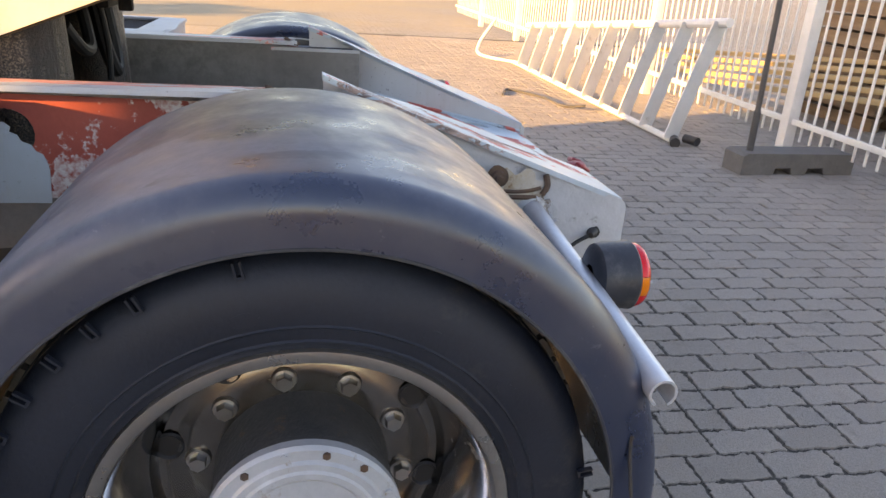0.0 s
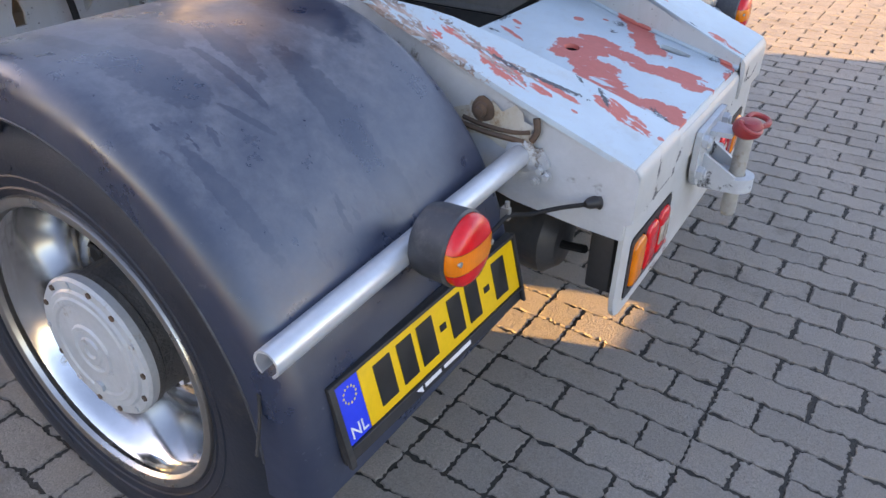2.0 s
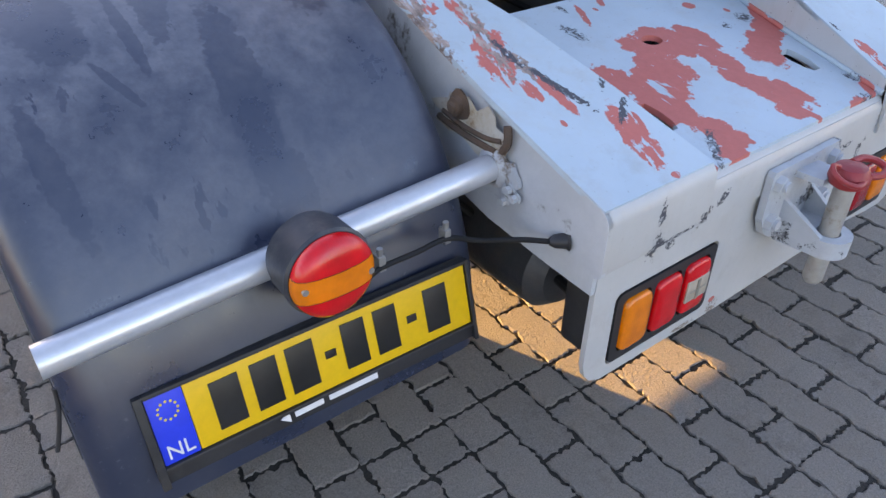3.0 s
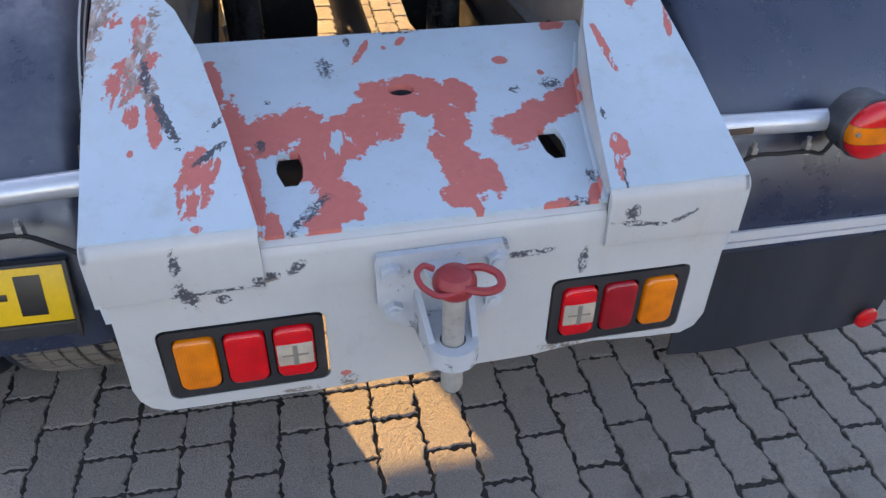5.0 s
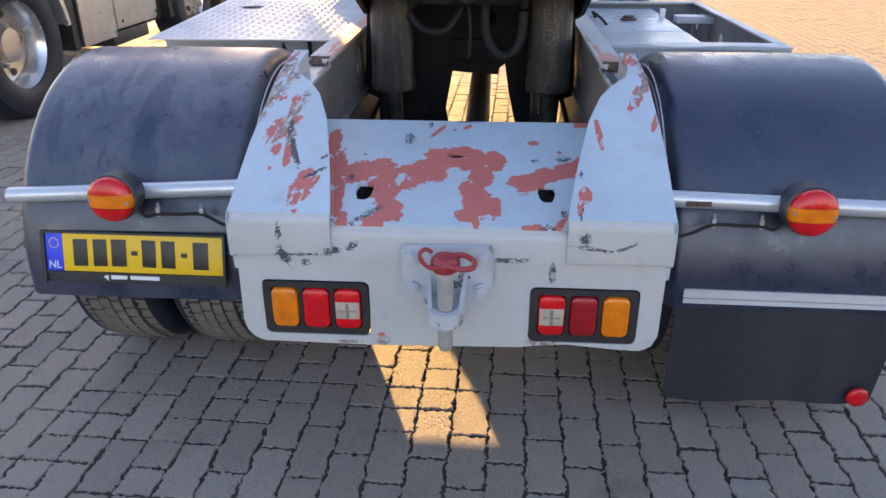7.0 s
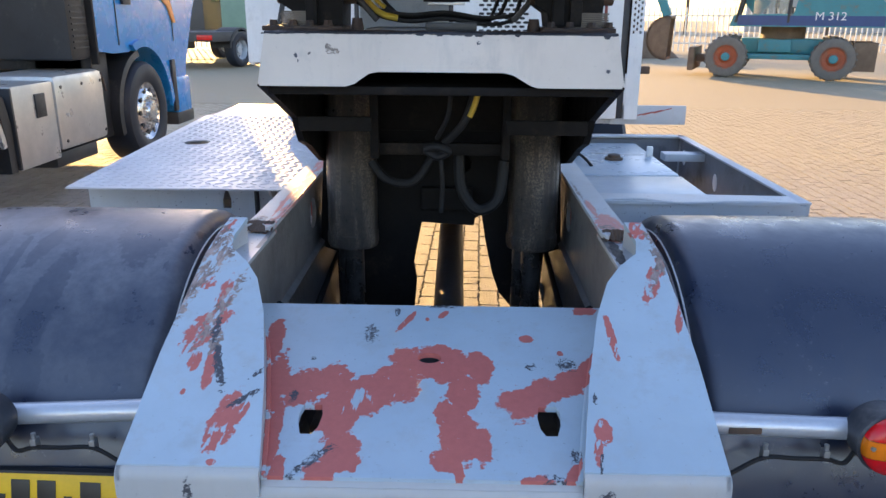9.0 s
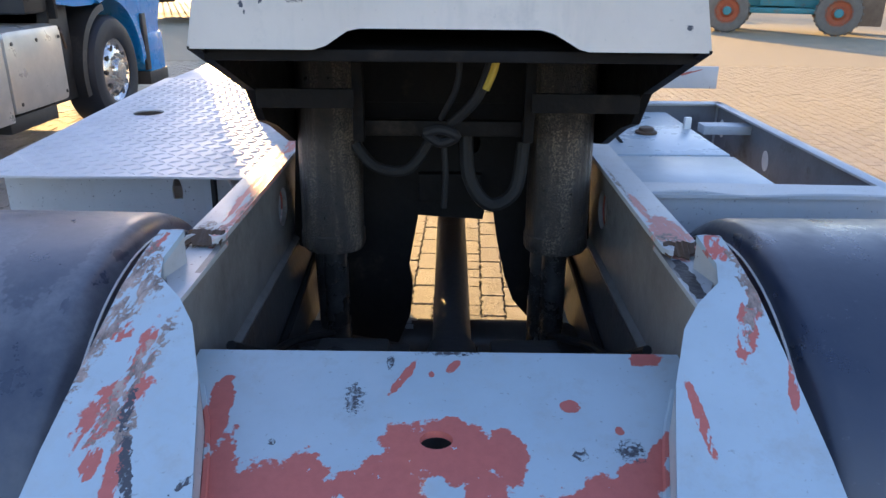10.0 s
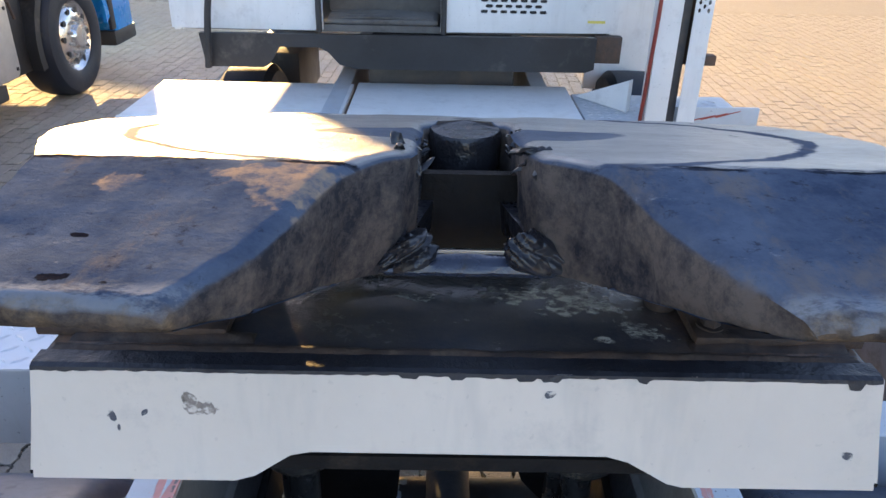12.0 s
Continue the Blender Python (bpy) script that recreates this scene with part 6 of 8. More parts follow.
part("yellow_mark", bm, hose_yellow, boom, "yellow band on a hose")

# mounting blocks, shims, bolts
for s, x0 in ((-1, -0.373), (1, 0.326)):
    bm = B()
    box(bm, x0 - 0.035 if s < 0 else x0 - 0.075, x0 + 0.155 if s < 0 else x0 + 0.095, 0.690, 0.98, BZ1 + 0.0098, BZ1 + 0.021, 0.003)
    part("clamp_bar", bm, rust_dark, boom, "rusty clamp bar")
    for k in range(7):
        d = 0.002 * math.sin(k * 2.3)
        bm = B()
        box(bm, x0 + d, x0 + 0.084 + d, 0.741 + d, 0.86, BZ1 + 0.0212 + 0.0049 * k, BZ1 + 0.0254 + 0.0049 * k)
        part("shim", bm, wood_shim, boom, "thin brown shim")
    for k, bx in enumerate((x0 - 0.012, x0 + 0.035, x0 + 0.075, x0 + 0.118) if s < 0 else (x0 - 0.055, x0 - 0.010, x0 + 0.040, x0 + 0.082)):
        bm = B()
        by = 0.712 + 0.006 * (k % 2)
        cyl(bm, (bx, by, BZ1 + 0.0212), (bx, by, BZ1 + 0.0235), 0.014, seg=14)
        cyl(bm, (bx, by, BZ1 + 0.0235), (bx, by, BZ1 + 0.034), 0.0105, 0.009, seg=6)
        for v in bm.verts:
            v.co += 0.0014 * Vector((noise.noise(v.co * 70), noise.noise(v.co * 70 + Vector((4, 0, 0))), noise.noise(v.co * 70 + Vector((0, 4, 0)))))
        part("clamp_bolt", bm, rust_dark, boom, "rusty hexagon bolt")
    xa, xb = (x0 + 0.03, x0 + 0.145) if s < 0 else (x0 - 0.055, x0 + 0.07)
    # Black block, made darker still for the shade under the plate.
    bm = B()
    prism(bm, [(xa, 0.755, BZ1 + 0.022), (xb, 0.755, BZ1 + 0.022), (xb + 0.005, 0.745, BZ1 + 0.125), (xa - 0.035, 0.745, BZ1 + 0.125), (xa - 0.035, 0.75, BZ1 + 0.075), (xa - 0.005, 0.752, BZ1 + 0.055)], (0, 0.15, 0))
    part("bearing_block", bm, dull_black, boom, "black bearing block, shade of the plate in its tone")
    bm = B()
    box(bm, xa - 0.028, xb - 0.012, 0.736, 0.7435, BZ1 + 0.088, BZ1 + 0.116, 0.002)
    part("bearing_plate", bm, rust_dark, boom, "brown rusty plate on the bearing block")
    for bx in ((xa + 0.005, xa + 0.048) if s > 0 else (xa + 0.03,)):
        bm = B()
        box(bm, bx, bx + 0.028, 0.738, 0.752, BZ1 + 0.0225, BZ1 + 0.084, 0.003)
        part("bearing_rib", bm, dull_black, boom, "black rib of the bearing block")
    bm = B()
    cyl(bm, (xa - 0.045, 0.79, BZ1 + 0.098), (xb + 0.03, 0.79, BZ1 + 0.098), 0.026, seg=18)
    part("bearing_pin", bm, rust_steel, boom, "rusty bearing pin")
    bm = B()
    cyl(bm, (xb + 0.035 if s < 0 else xa - 0.035, 0.77, BZ1 + 0.01), (xb + 0.035 if s < 0 else xa - 0.035, 0.77, BZ1 + 0.040), 0.017, 0.012, seg=14)
    part("grease_cup", bm, rust_dark, boom, "rusty round stub")
for k, (y, z, a, l) in enumerate(((0.86, 0.0, 0.0, 0.0), (0.90, 0.012, 0.02, 0.03), (0.94, 0.004, -0.02, 0.05), (0.84, 0.016, 0.01, -0.02))):
    bm = B()
    hose(bm, [(-0.230 + l, y, BZ1 + 0.142), (-0.22 + l, y, BZ1 + 0.115), (-0.17 + l, y, BZ1 + 0.055 + z), (-0.08, y + a, BZ1 + 0.032 + z), (0.02, y, BZ1 + 0.038 + z), (0.12, y + a, BZ1 + 0.026 + z), (0.19 - l, y, BZ1 + 0.04 + z), (0.215 - l, y, BZ1 + 0.115), (0.222 - l, y, BZ1 + 0.142)], 0.0052, 7)
    part("air_line", bm, hose_rubber, boom, "looping black air line")
for s in (-1, 1):
    bm = B()
    hose(bm, [(FXC + s * 0.275, 0.80, BZ1 + 0.155), (FXC + s * 0.20, 0.81, BZ1 + 0.07), (FXC + s * 0.17, 0.82, BZ1 + 0.035)], 0.0075, 7, 4)
    part("tension_strut", bm, steel_dark, boom, "slanting black strut")
for pts, r in (([(-0.19, 0.85, BZ1 + 0.12), (-0.175, 0.84, BZ1 + 0.08), (-0.14, 0.84, BZ1 + 0.05), (-0.10, 0.84, BZ1 + 0.04)], 0.008), ([(-0.17, 0.83, BZ1 + 0.12), (-0.16, 0.83, BZ1 + 0.09), (-0.13, 0.825, BZ1 + 0.065)], 0.005)):
    bm = B()
    hose(bm, pts, r, 8)
    part("yellow_line", bm, hose_yellow, boom, "yellow air line")
bm = B()
box(bm, -0.03, 0.10, 0.83, 0.89, BZ1 + 0.010, BZ1 + 0.030, 0.004)
part("valve_block", bm, steel_dark, boom, "small black valve block")

# fifth wheel: two ramps, a sloping worn front, deep throat walls
FX = FXC
NX, NY = 40, 72
Y0, Y1 = 0.418, 0.950


def ease(pts, y):
    """Straight-line look-up in a short table of (y, value)."""
    if y <= pts[0][0]:
        return pts[0][1]
    for (a, u), (b, v) in zip(pts, pts[1:]):
        if y <= b:
            return u + (v - u) * (y - a) / (b - a)
    return pts[-1][1]


def fw_half(y):
    return ease(((0.418, 0.262), (0.426, 0.288), (0.46, 0.318), (0.55, 0.338), (0.62, 0.345), (0.70, 0.385), (0.77, 0.405), (0.85, 0.395), (0.91, 0.345), (0.95, 0.27)), y)


def fw_in(y):
    """Half width of the mouth and throat at y."""
    return ease(((0.418, 0.182), (0.47, 0.150), (0.535, 0.126), (0.60, 0.106), (0.64, 0.080), (0.665, 0.056), (0.70, 0.049), (0.88, 0.047), (0.905, 0.032), (0.918, 0.001), (0.95, 0.0)), y)


def fw_top(x, y):
    z = 1.6655 + 0.010 * min(1.0, max(0.0, (y - 0.42) / 0.195)) ** 1.15
    if y > 0.61:
        k = min(1.0, (y - 0.61) / 0.03)
        z -= 0.195 * (y - 0.625 + 0.015 * (1 - k)) * k
    e = abs(x - FX) - fw_in(y)
    if y < 0.90:
        z -= 0.008 * max(0.0, 1 - e / 0.016) ** 2
    z -= 0.004 * max(0.0, 1 - (y - Y0) / 0.008) ** 2
    rough = 0.60 if y < 0.62 else 0.35
    z += 0.0026 * noise.noise(Vector((x * 14, y * 14, 1.7))) + rough * (0.0016 * noise.noise(Vector((x * 48, y * 60, 4.1))) + 0.0010 * abs(noise.noise(Vector((x * 90, y * 150, 7.3)))))
    return z


def fw_low(x, y):
    """Underside: deep along the mouth, a thin plate farther out."""
    deep = max(1.562, 1.646 - 0.38 * (y - 0.42))
    k = min(1.0, max(0.0, (abs(x - FX) - fw_in(y)) / 0.055))
    k = k * k * (3 - 2 * k)
    return deep + (max(deep, fw_top(x, y) - 0.022) - deep) * k


halves = []
for sd in (-1, 1):
    bm = B()
    topv, lowv = [], []
    for j in range(NY + 1):
        y = Y0 + (Y1 - Y0) * (j / NY)
        a, h = fw_in(y), fw_half(y)
        ta, la = [], []
        for i in range(NX + 1):
            u = i / NX
            x = FX + sd * (a + (h - a) * u ** 1.3)
            z = fw_top(x, y)
            ta.append(bm.verts.new((x, y, z)))
            k = 0.004 if i == 0 else (-0.003 if i == NX else 0.0)
            zb = fw_low(x, y) if y < 0.90 else max(1.560, z - 0.04)
            la.append(bm.verts.new((x + sd * k + 0.003 * noise.noise(Vector((x * 30, y * 30, 9))), y + (0.004 if j == 0 else 0), zb + 0.003 * noise.noise(Vector((x * 25, y * 25, 5))))))
        topv.append(ta), lowv.append(la)
    # two rings down the wall give the mouth's face some body
    for j in range(NY):
        for i in range(NX):
            bm.faces.new((topv[j][i], topv[j][i + 1], topv[j + 1][i + 1], topv[j + 1][i]))
            bm.faces.new((lowv[j][i], lowv[j + 1][i], lowv[j + 1][i + 1], lowv[j][i + 1]))
    def wall(seq):
        prev = None
        for t, l in seq:
            col = [t]
            for k in (0.3, 0.6, 0.85):
                c = t.co.lerp(l.co, k)
                c += Vector((0.004 * noise.noise(c * 26) + 0.002 * noise.noise(c * 80), 0.004 * noise.noise(c * 26 + Vector((5, 0, 0))) + 0.002 * noise.noise(c * 80 + Vector((5, 0, 0))) - 0.004 * math.sin(k * math.pi), 0.003 * noise.noise(c * 60)))
                col.append(bm.verts.new(c))
            col.append(l)
            if prev:
                for p in range(4):
                    bm.faces.new((prev[p], col[p], col[p + 1], prev[p + 1]))
            prev = col
    rim_seq = [(topv[j][0], lowv[j][0]) for j in range(NY, -1, -1)] + [(topv[0][i], lowv[0][i]) for i in range(1, NX + 1)] + [(topv[j][NX], lowv[j][NX]) for j in range(1, NY + 1)] + [(topv[NY][i], lowv[NY][i]) for i in range(NX - 1, 0, -1)]
    wall(rim_seq + rim_seq[:1])
    bmesh.ops.remove_doubles(bm, verts=bm.verts, dist=0.0004)
    halves.append(bm)
me_tmp = bpy.data.meshes.new("half")
halves[1].to_mesh(me_tmp)
halves[0].from_mesh(me_tmp)
halves[1].free()
bpy.data.meshes.remove(me_tmp)
bmesh.ops.remove_doubles(halves[0], verts=halves[0].verts, dist=0.002)
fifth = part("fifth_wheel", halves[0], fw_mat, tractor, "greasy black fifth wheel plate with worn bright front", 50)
# throat: rounded bar, flared lips, side walls, locking ring
bm = B()
sec = [(0.655, 1.5545), (0.651, 1.560), (0.653, 1.566), (0.659, 1.5705), (0.668, 1.571), (0.674, 1.567), (0.674, 1.558)]
rings = []
for u in np.linspace(-1, 1, 25):
    lift = 0.020 * max(0.0, abs(u) - 0.68) / 0.32
    rings.append([bm.verts.new((FX + 0.112 * u, y - 0.012 * max(0.0, abs(u) - 0.75), z + lift + 0.0012 * noise.noise(Vector((u * 9, z * 60, 0))))) for y, z in sec])
for p, q in zip(rings, rings[1:]):
    for k in range(len(sec)):
        bm.faces.new((p[k], p[(k + 1) % len(sec)], q[(k + 1) % len(sec)], q[k]))
bm.faces.new(rings[0]), bm.faces.new(rings[-1])
part("throat_bar", bm, bar_steel, fifth, "flat greased steel bar across the throat")
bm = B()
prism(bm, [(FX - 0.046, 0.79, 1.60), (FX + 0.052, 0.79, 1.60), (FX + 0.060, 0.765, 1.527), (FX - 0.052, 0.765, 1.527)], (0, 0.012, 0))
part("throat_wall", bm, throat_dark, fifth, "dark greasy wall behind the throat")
# Zinc strip stands in for the sunlit view through the gap.
bm = B()
box(bm, FX - 0.040, FX + 0.048, 0.762, 0.776, 1.5195, 1.526, 0.001)
part("wear_strip", bm, zinc, fifth, "bright strip standing for the lit gap below the throat wall")
for s in (-1, 1):
    bm = B()
    prism(bm, [(FX + s * 0.058, 0.66, 1.592), (FX + s * 0.058, 0.66, 1.566), (FX + s * 0.20, 0.66, 1.566), (FX + s * 0.22, 0.66, 1.592)], (0, 0.28, 0))
    part("throat_cheek", bm, grease_thick, fifth, "black greased cheek of the throat")
    # The rib's near-black colour takes in the shade below the plate.
    bm = B()
    prism(bm, [(FX + s * 0.22, 0.64, 1.60), (FX + s * 0.325, 0.64, 1.60), (FX + s * 0.338, 0.64, 1.588), (FX + s * 0.318, 0.645, 1.566), (FX + s * 0.23, 0.645, 1.560)], (0, 0.26, 0))
    part("under_rib", bm, dull_black, fifth, "greasy rib with the shade below the plate in its tone")
    bm = B()
    prism(bm, [(FX + s * 0.09, 0.69, 1.574), (FX + s * 0.058, 0.69, 1.574), (FX + s * 0.030, 0.80, 1.574), (FX + s * 0.042, 0.86, 1.574), (FX + s * 0.09, 0.86, 1.574)], (0, 0, -0.03))
    part("locking_jaw", bm, grease_thick, fifth, "black greased locking jaw")
bm = B()
lathe(bm, [(0.010, 1.560), (0.040, 1.562), (0.042, 1.610), (0.039, 1.617), (0.022, 1.618), (0.006, 1.615)], (FX, 0.892, 0), (0, 0, 1), 28)
part("locking_ring", bm, grease_thick, fifth, "black greased locking ring")
random.seed(5)
bm = B()
for k in range(26):
    s = random.choice((-1, 1))
    y = random.uniform(0.68, 0.86)
    c = Vector((FX + s * (fw_in(y) + random.uniform(0, 0.012)), y, fw_top(FX + s * 0.1, y) - random.uniform(0.0, 0.03)))
    r = random.uniform(0.0025, 0.006)
    bmesh.ops.create_icosphere(bm, subdivisions=3, radius=r, matrix=Matrix.LocRotScale(c, Euler((random.uniform(-0.4, 0.4), random.uniform(-0.8, 0.8), random.uniform(0, 6))), (random.uniform(2.0, 4.5), 0.9, 0.55)))
for v in bm.verts:
    v.co += 0.0055 * Vector((noise.noise(v.co * 110), noise.noise(v.co * 110 + Vector((7, 0, 0))), noise.noise(v.co * 110 + Vector((0, 7, 0)))))
# two ragged heaps scraped up at the ends of the bar, with tails drawn outwards
for s in (-1, 1):
    for cx, cz, rx, rz in ((0.056, 1.577, 0.024, 0.017), (0.082, 1.571, 0.034, 0.008), (0.052, 1.588, 0.012, 0.009)):
        m = Matrix.LocRotScale(Vector((FX + s * cx, 0.657, cz)), Euler((0, s * 0.35, 0)), (rx, 0.013, rz))
        made = bmesh.ops.create_icosphere(bm, subdivisions=5, radius=1.0, matrix=m)
        mid = Vector((FX + s * cx, 0.657, cz))
        for v in made["verts"]:
            q = v.co * 70
            ridge = 1 - 2.0 * abs(noise.noise(Vector((q.x * 0.35 + s * q.z * 0.35, q.y * 0.6, q.z * 1.5 + s * q.x * 0.9))))
            d = (v.co - mid).normalized()
            v.co += d * (0.0065 * ridge + 0.0016 * noise.noise(v.co * 190) - 0.002)
clump = part("grease_clump", bm, grease_thick, fifth, "black clumps of grease", 70)
tagged(clump, "black clumps of grease", kind="stuff")

# ---- side platforms ----
def tread_pattern(x0, x1, y0, y1, z, skip=()):
    """Raised lozenges of chequer plate, in alternating directions."""
    verts, faces = [], []
    step = 0.040
    nx, ny = int((x1 - x0) / step), int((y1 - y0) / step)
    for i in range(nx):
        for j in range(ny):
            cx, cy = x0 + (i + 0.5) * step, y0 + (j + 0.5) * step
            if any((cx - a) ** 2 + (cy - b) ** 2 < r * r for a, b, r in skip):
                continue
            a = radians(38 if (i + j) % 2 else -38)
            ca, sa = math.cos(a), math.sin(a)
            k = len(verts)
            for u, v, h in ((-0.021, 0, 0), (0, -0.0065, 0), (0.021, 0, 0), (0, 0.0065, 0), (-0.012, 0, 0.0030), (0.012, 0, 0.0030)):
                verts.append((cx + u * ca - v * sa, cy + u * sa + v * ca, z + h))
            faces += [(k, k + 1, k + 4), (k + 1, k + 5, k + 4), (k + 1, k + 2, k + 5), (k + 2, k + 3, k + 5), (k + 3, k + 4, k + 5), (k + 3, k, k + 4)]
    me = bpy.data.meshes.new("tread")
    me.from_pydata(verts, [], faces)
    b = bmesh.new()
    b.from_mesh(me)
    bpy.data.meshes.remove(me)
    return b


PX0, PX1, PY0, PY1, PZ = -1.288, -0.520, 1.352, 2.93, 0.904


def tilt(bm):
    """The platform climbs a little towards the cab."""
    for v in bm.verts:
        v.co.z += 0.028 * (v.co.y - PY0)
    return bm


bm = B()
plate(bm, [(PX0, PY0 - 0.01), (-1.05, PY0 - 0.014), (-0.80, PY0 - 0.006), (PX1 + 0.04, PY0 - 0.012), (PX1 + 0.04, PY1), (PX0 - 0.03, PY1)], [ring_pts(-1.108, 2.16, 0.055, None, 28)], lambda u, v: (u, v, PZ + 0.016), (0, 0, 0.006))
platform = part("platform", tilt(bm), tread_plate_mat, tractor, "white-painted chequer plate platform", None)
part("tread_pattern", tilt(tread_pattern(PX0 + 0.01, PX1 + 0.03, PY0, PY1 - 0.01, PZ + 0.022, [(-1.108, 2.16, 0.068)])), tread_plate_mat, platform, "raised chequer pattern", None)
bm = B()
slot = ((-0.014, -0.03), (0.014, -0.03), (0.016, 0.0), (0.006, 0.035), (-0.006, 0.035), (-0.016, 0.0))
plate(bm, [(PX0 + 0.012, PZ - 0.30), (-0.470, PZ - 0.30), (-0.470, PZ + 0.014), (PX0 + 0.012, PZ + 0.014)], [[(-0.775 + u, PZ - 0.05 + v) for u, v in slot]], lambda u, v: (u, PY0 + 0.12, v), (0, 0.008, 0))
part("platform_end", bm, paint_side, platform, "grey end plate with slot set back below the platform", None)
bm = B()
box(bm, PX0, PX0 + 0.008, PY0 + 0.16, PY1, PZ - 0.17, PZ + 0.012, 0.001)
box(bm, PX0 + 0.05, -0.56, 1.7, PY1 - 0.05, 0.66, PZ - 0.10, 0.04)
part("platform_body", bm, paint_plain, platform, "grey-white box below the platform")
bm = B()
prism(bm, [(-0.60, PY0 + 0.02, PZ + 0.0155), (-0.60, PY0 + 0.119, PZ + 0.0165), (-0.60, PY0 + 0.119, PZ - 0.08)], (0.008, 0, 0))
part("platform_bracket", bm, paint_side, platform, "grey bracket below the platform")
# outer side of the rail below the platform: old white paint, bracket plate and bolts
bm = B()
edge = [(1.335, 0.872), (1.322, 0.862), (1.326, 0.852), (1.312, 0.846), (1.305, 0.832), (1.288, 0.826), (1.280, 0.812), (1.268, 0.806), (1.262, 0.792), (1.258, 0.772), (1.262, 0.70), (1.90, 0.70), (1.90, 0.868), (1.60, 0.874), (1.45, 0.866)]
prism(bm, [(-0.4545, y, z) for y, z in edge], (-0.002, 0, 0))
part("paint_patch", bm, paint_gusset, tractor, "light blue-white paint on the red rail")
bm = B()
box(bm, -0.468, -0.4565, 1.385, 1.462, 0.722, 0.806, 0.003)
bracket = part("bracket_plate", bm, paint_rough, tractor, "dirty white bracket plate with bolts")
for y, z, x in ((1.365, 0.796, -0.4565), (1.418, 0.824, -0.4565), (1.425, 0.742, -0.4685), (1.425, 0.775, -0.4685)):
    bm = B()
    bolt(bm, (x, y, z), (-1, 0, 0), 0.011, 0.012)
    part("bracket_bolt", bm, hitch_paint, bracket, "dirty hexagon bolt")
for pts, r in (([(-0.475, 1.47, 0.80), (-0.50, 1.50, 0.76), (-0.55, 1.48, 0.72), (-0.62, 1.44, 0.70)], 0.011), ([(-0.49, 1.46, 0.73), (-0.53, 1.42, 0.70), (-0.60, 1.40, 0.69)], 0.008), ([(-0.66, 1.45, 0.92), (-0.655, 1.43, 0.80), (-0.67, 1.44, 0.68)], 0.009)):
    bm = B()
    hose(bm, pts, r, 8)
    part("air_hose", bm, hose_rubber, tractor, "grey dusty air hose")
# open frame with tank on the other side
PZ = 0.932
OX0, OX1, OY0, OY1 = 0.500, 1.165, 1.17, 2.55
bm = B()
box(bm, OX1 - 0.008, OX1, OY0, OY1, 0.66, PZ + 0.004)
box(bm, OX1 - 0.035, OX1 + 0.004, OY0 - 0.002, OY1 + 0.002, PZ + 0.004, PZ + 0.012, 0.002)
part("tank_frame", bm, paint_plain, tractor, "open white frame beside the rail")
bm = B()
plate(bm, [(OX0, PZ - 0.20), (OX1 - 0.009, PZ - 0.20), (OX1 - 0.009, PZ + 0.002), (OX0, PZ + 0.002)], [[(0.82 + u, PZ - 0.10 + v) for u, v in ((-0.014, -0.03), (0.014, -0.03), (0.016, 0.0), (0.006, 0.035), (-0.006, 0.035), (-0.016, 0.0))]], lambda u, v: (u, OY0, v), (0, 0.008, 0))
part("frame_end", bm, paint_plain, tractor, "white end plate with slot", None)
bm = B()
prism(bm, [(OX0 - 0.01, OY0 - 0.012, PZ + 0.003), (OX1 - 0.036, OY0 - 0.012, PZ + 0.003), (OX1 - 0.036, OY0 + 0.085, PZ + 0.003), (0.80, OY0 + 0.095, PZ + 0.003), (OX0 - 0.01, OY0 + 0.10, PZ + 0.003)], (0, 0, 0.010))
hose(bm, [(OX0, OY0 - 0.006, PZ + 0.012), (0.62, OY0 + 0.004, PZ + 0.016), (0.75, OY0 - 0.010, PZ + 0.008), (0.95, OY0 - 0.006, PZ + 0.013), (OX1 - 0.05, OY0 - 0.008, PZ + 0.010)], 0.005, 6)
part("frame_rim", bm, paint_plain, tractor, "bent white top rim")
bm = B()
box(bm, OX0, OX1, OY1 - 0.008, OY1, 0.70, PZ + 0.004, 0.001)
box(bm, OX0, OX1, OY1 - 0.04, OY1 + 0.02, PZ + 0.004, PZ + 0.012, 0.002)
part("frame_end", bm, paint_plain, tractor)
# Thin darker sheets over the white walls, inner shade painted with the grime.
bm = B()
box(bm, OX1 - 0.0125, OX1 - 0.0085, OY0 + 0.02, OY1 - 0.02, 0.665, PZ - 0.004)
part("frame_lining", bm, paint_grime_shade, tractor, "grimy blue-grey inner side of the frame, shade in its paint")
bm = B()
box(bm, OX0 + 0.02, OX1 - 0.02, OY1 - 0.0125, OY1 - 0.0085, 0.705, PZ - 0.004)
part("frame_lining", bm, paint_grime_shade, tractor, "grimy blue-grey inner side of the frame, shade in its paint")
bm = B()
box(bm, 0.52, 0.905, 1.29, 1.66, 0.60, 0.922, 0.004)
part("battery_box", bm, tank_sheet, tractor, "white flat box in the frame")
bm = B()
box(bm, 0.52, 0.91, 1.70, 2.45, 0.58, 0.918, 0.007)
tank = part("oil_tank", bm, tank_sheet, tractor, "white oil tank")
bm = B()
lathe(bm, [(0.05, 0.917), (0.052, 0.929), (0.035, 0.932), (0.035, 0.944), (0.03, 0.948), (0.001, 0.948)], (0.72, 2.02, 0), (0, 0, 1), 20)
bmesh.ops.scale(bm, vec=(0.75, 0.75, 0.75), space=Matrix.Translation((-0.72, -2.02, -0.917)), verts=bm.verts)
part("filler_cap", bm, rust_steel, tank, "rusty round filler cap")
bm = B()
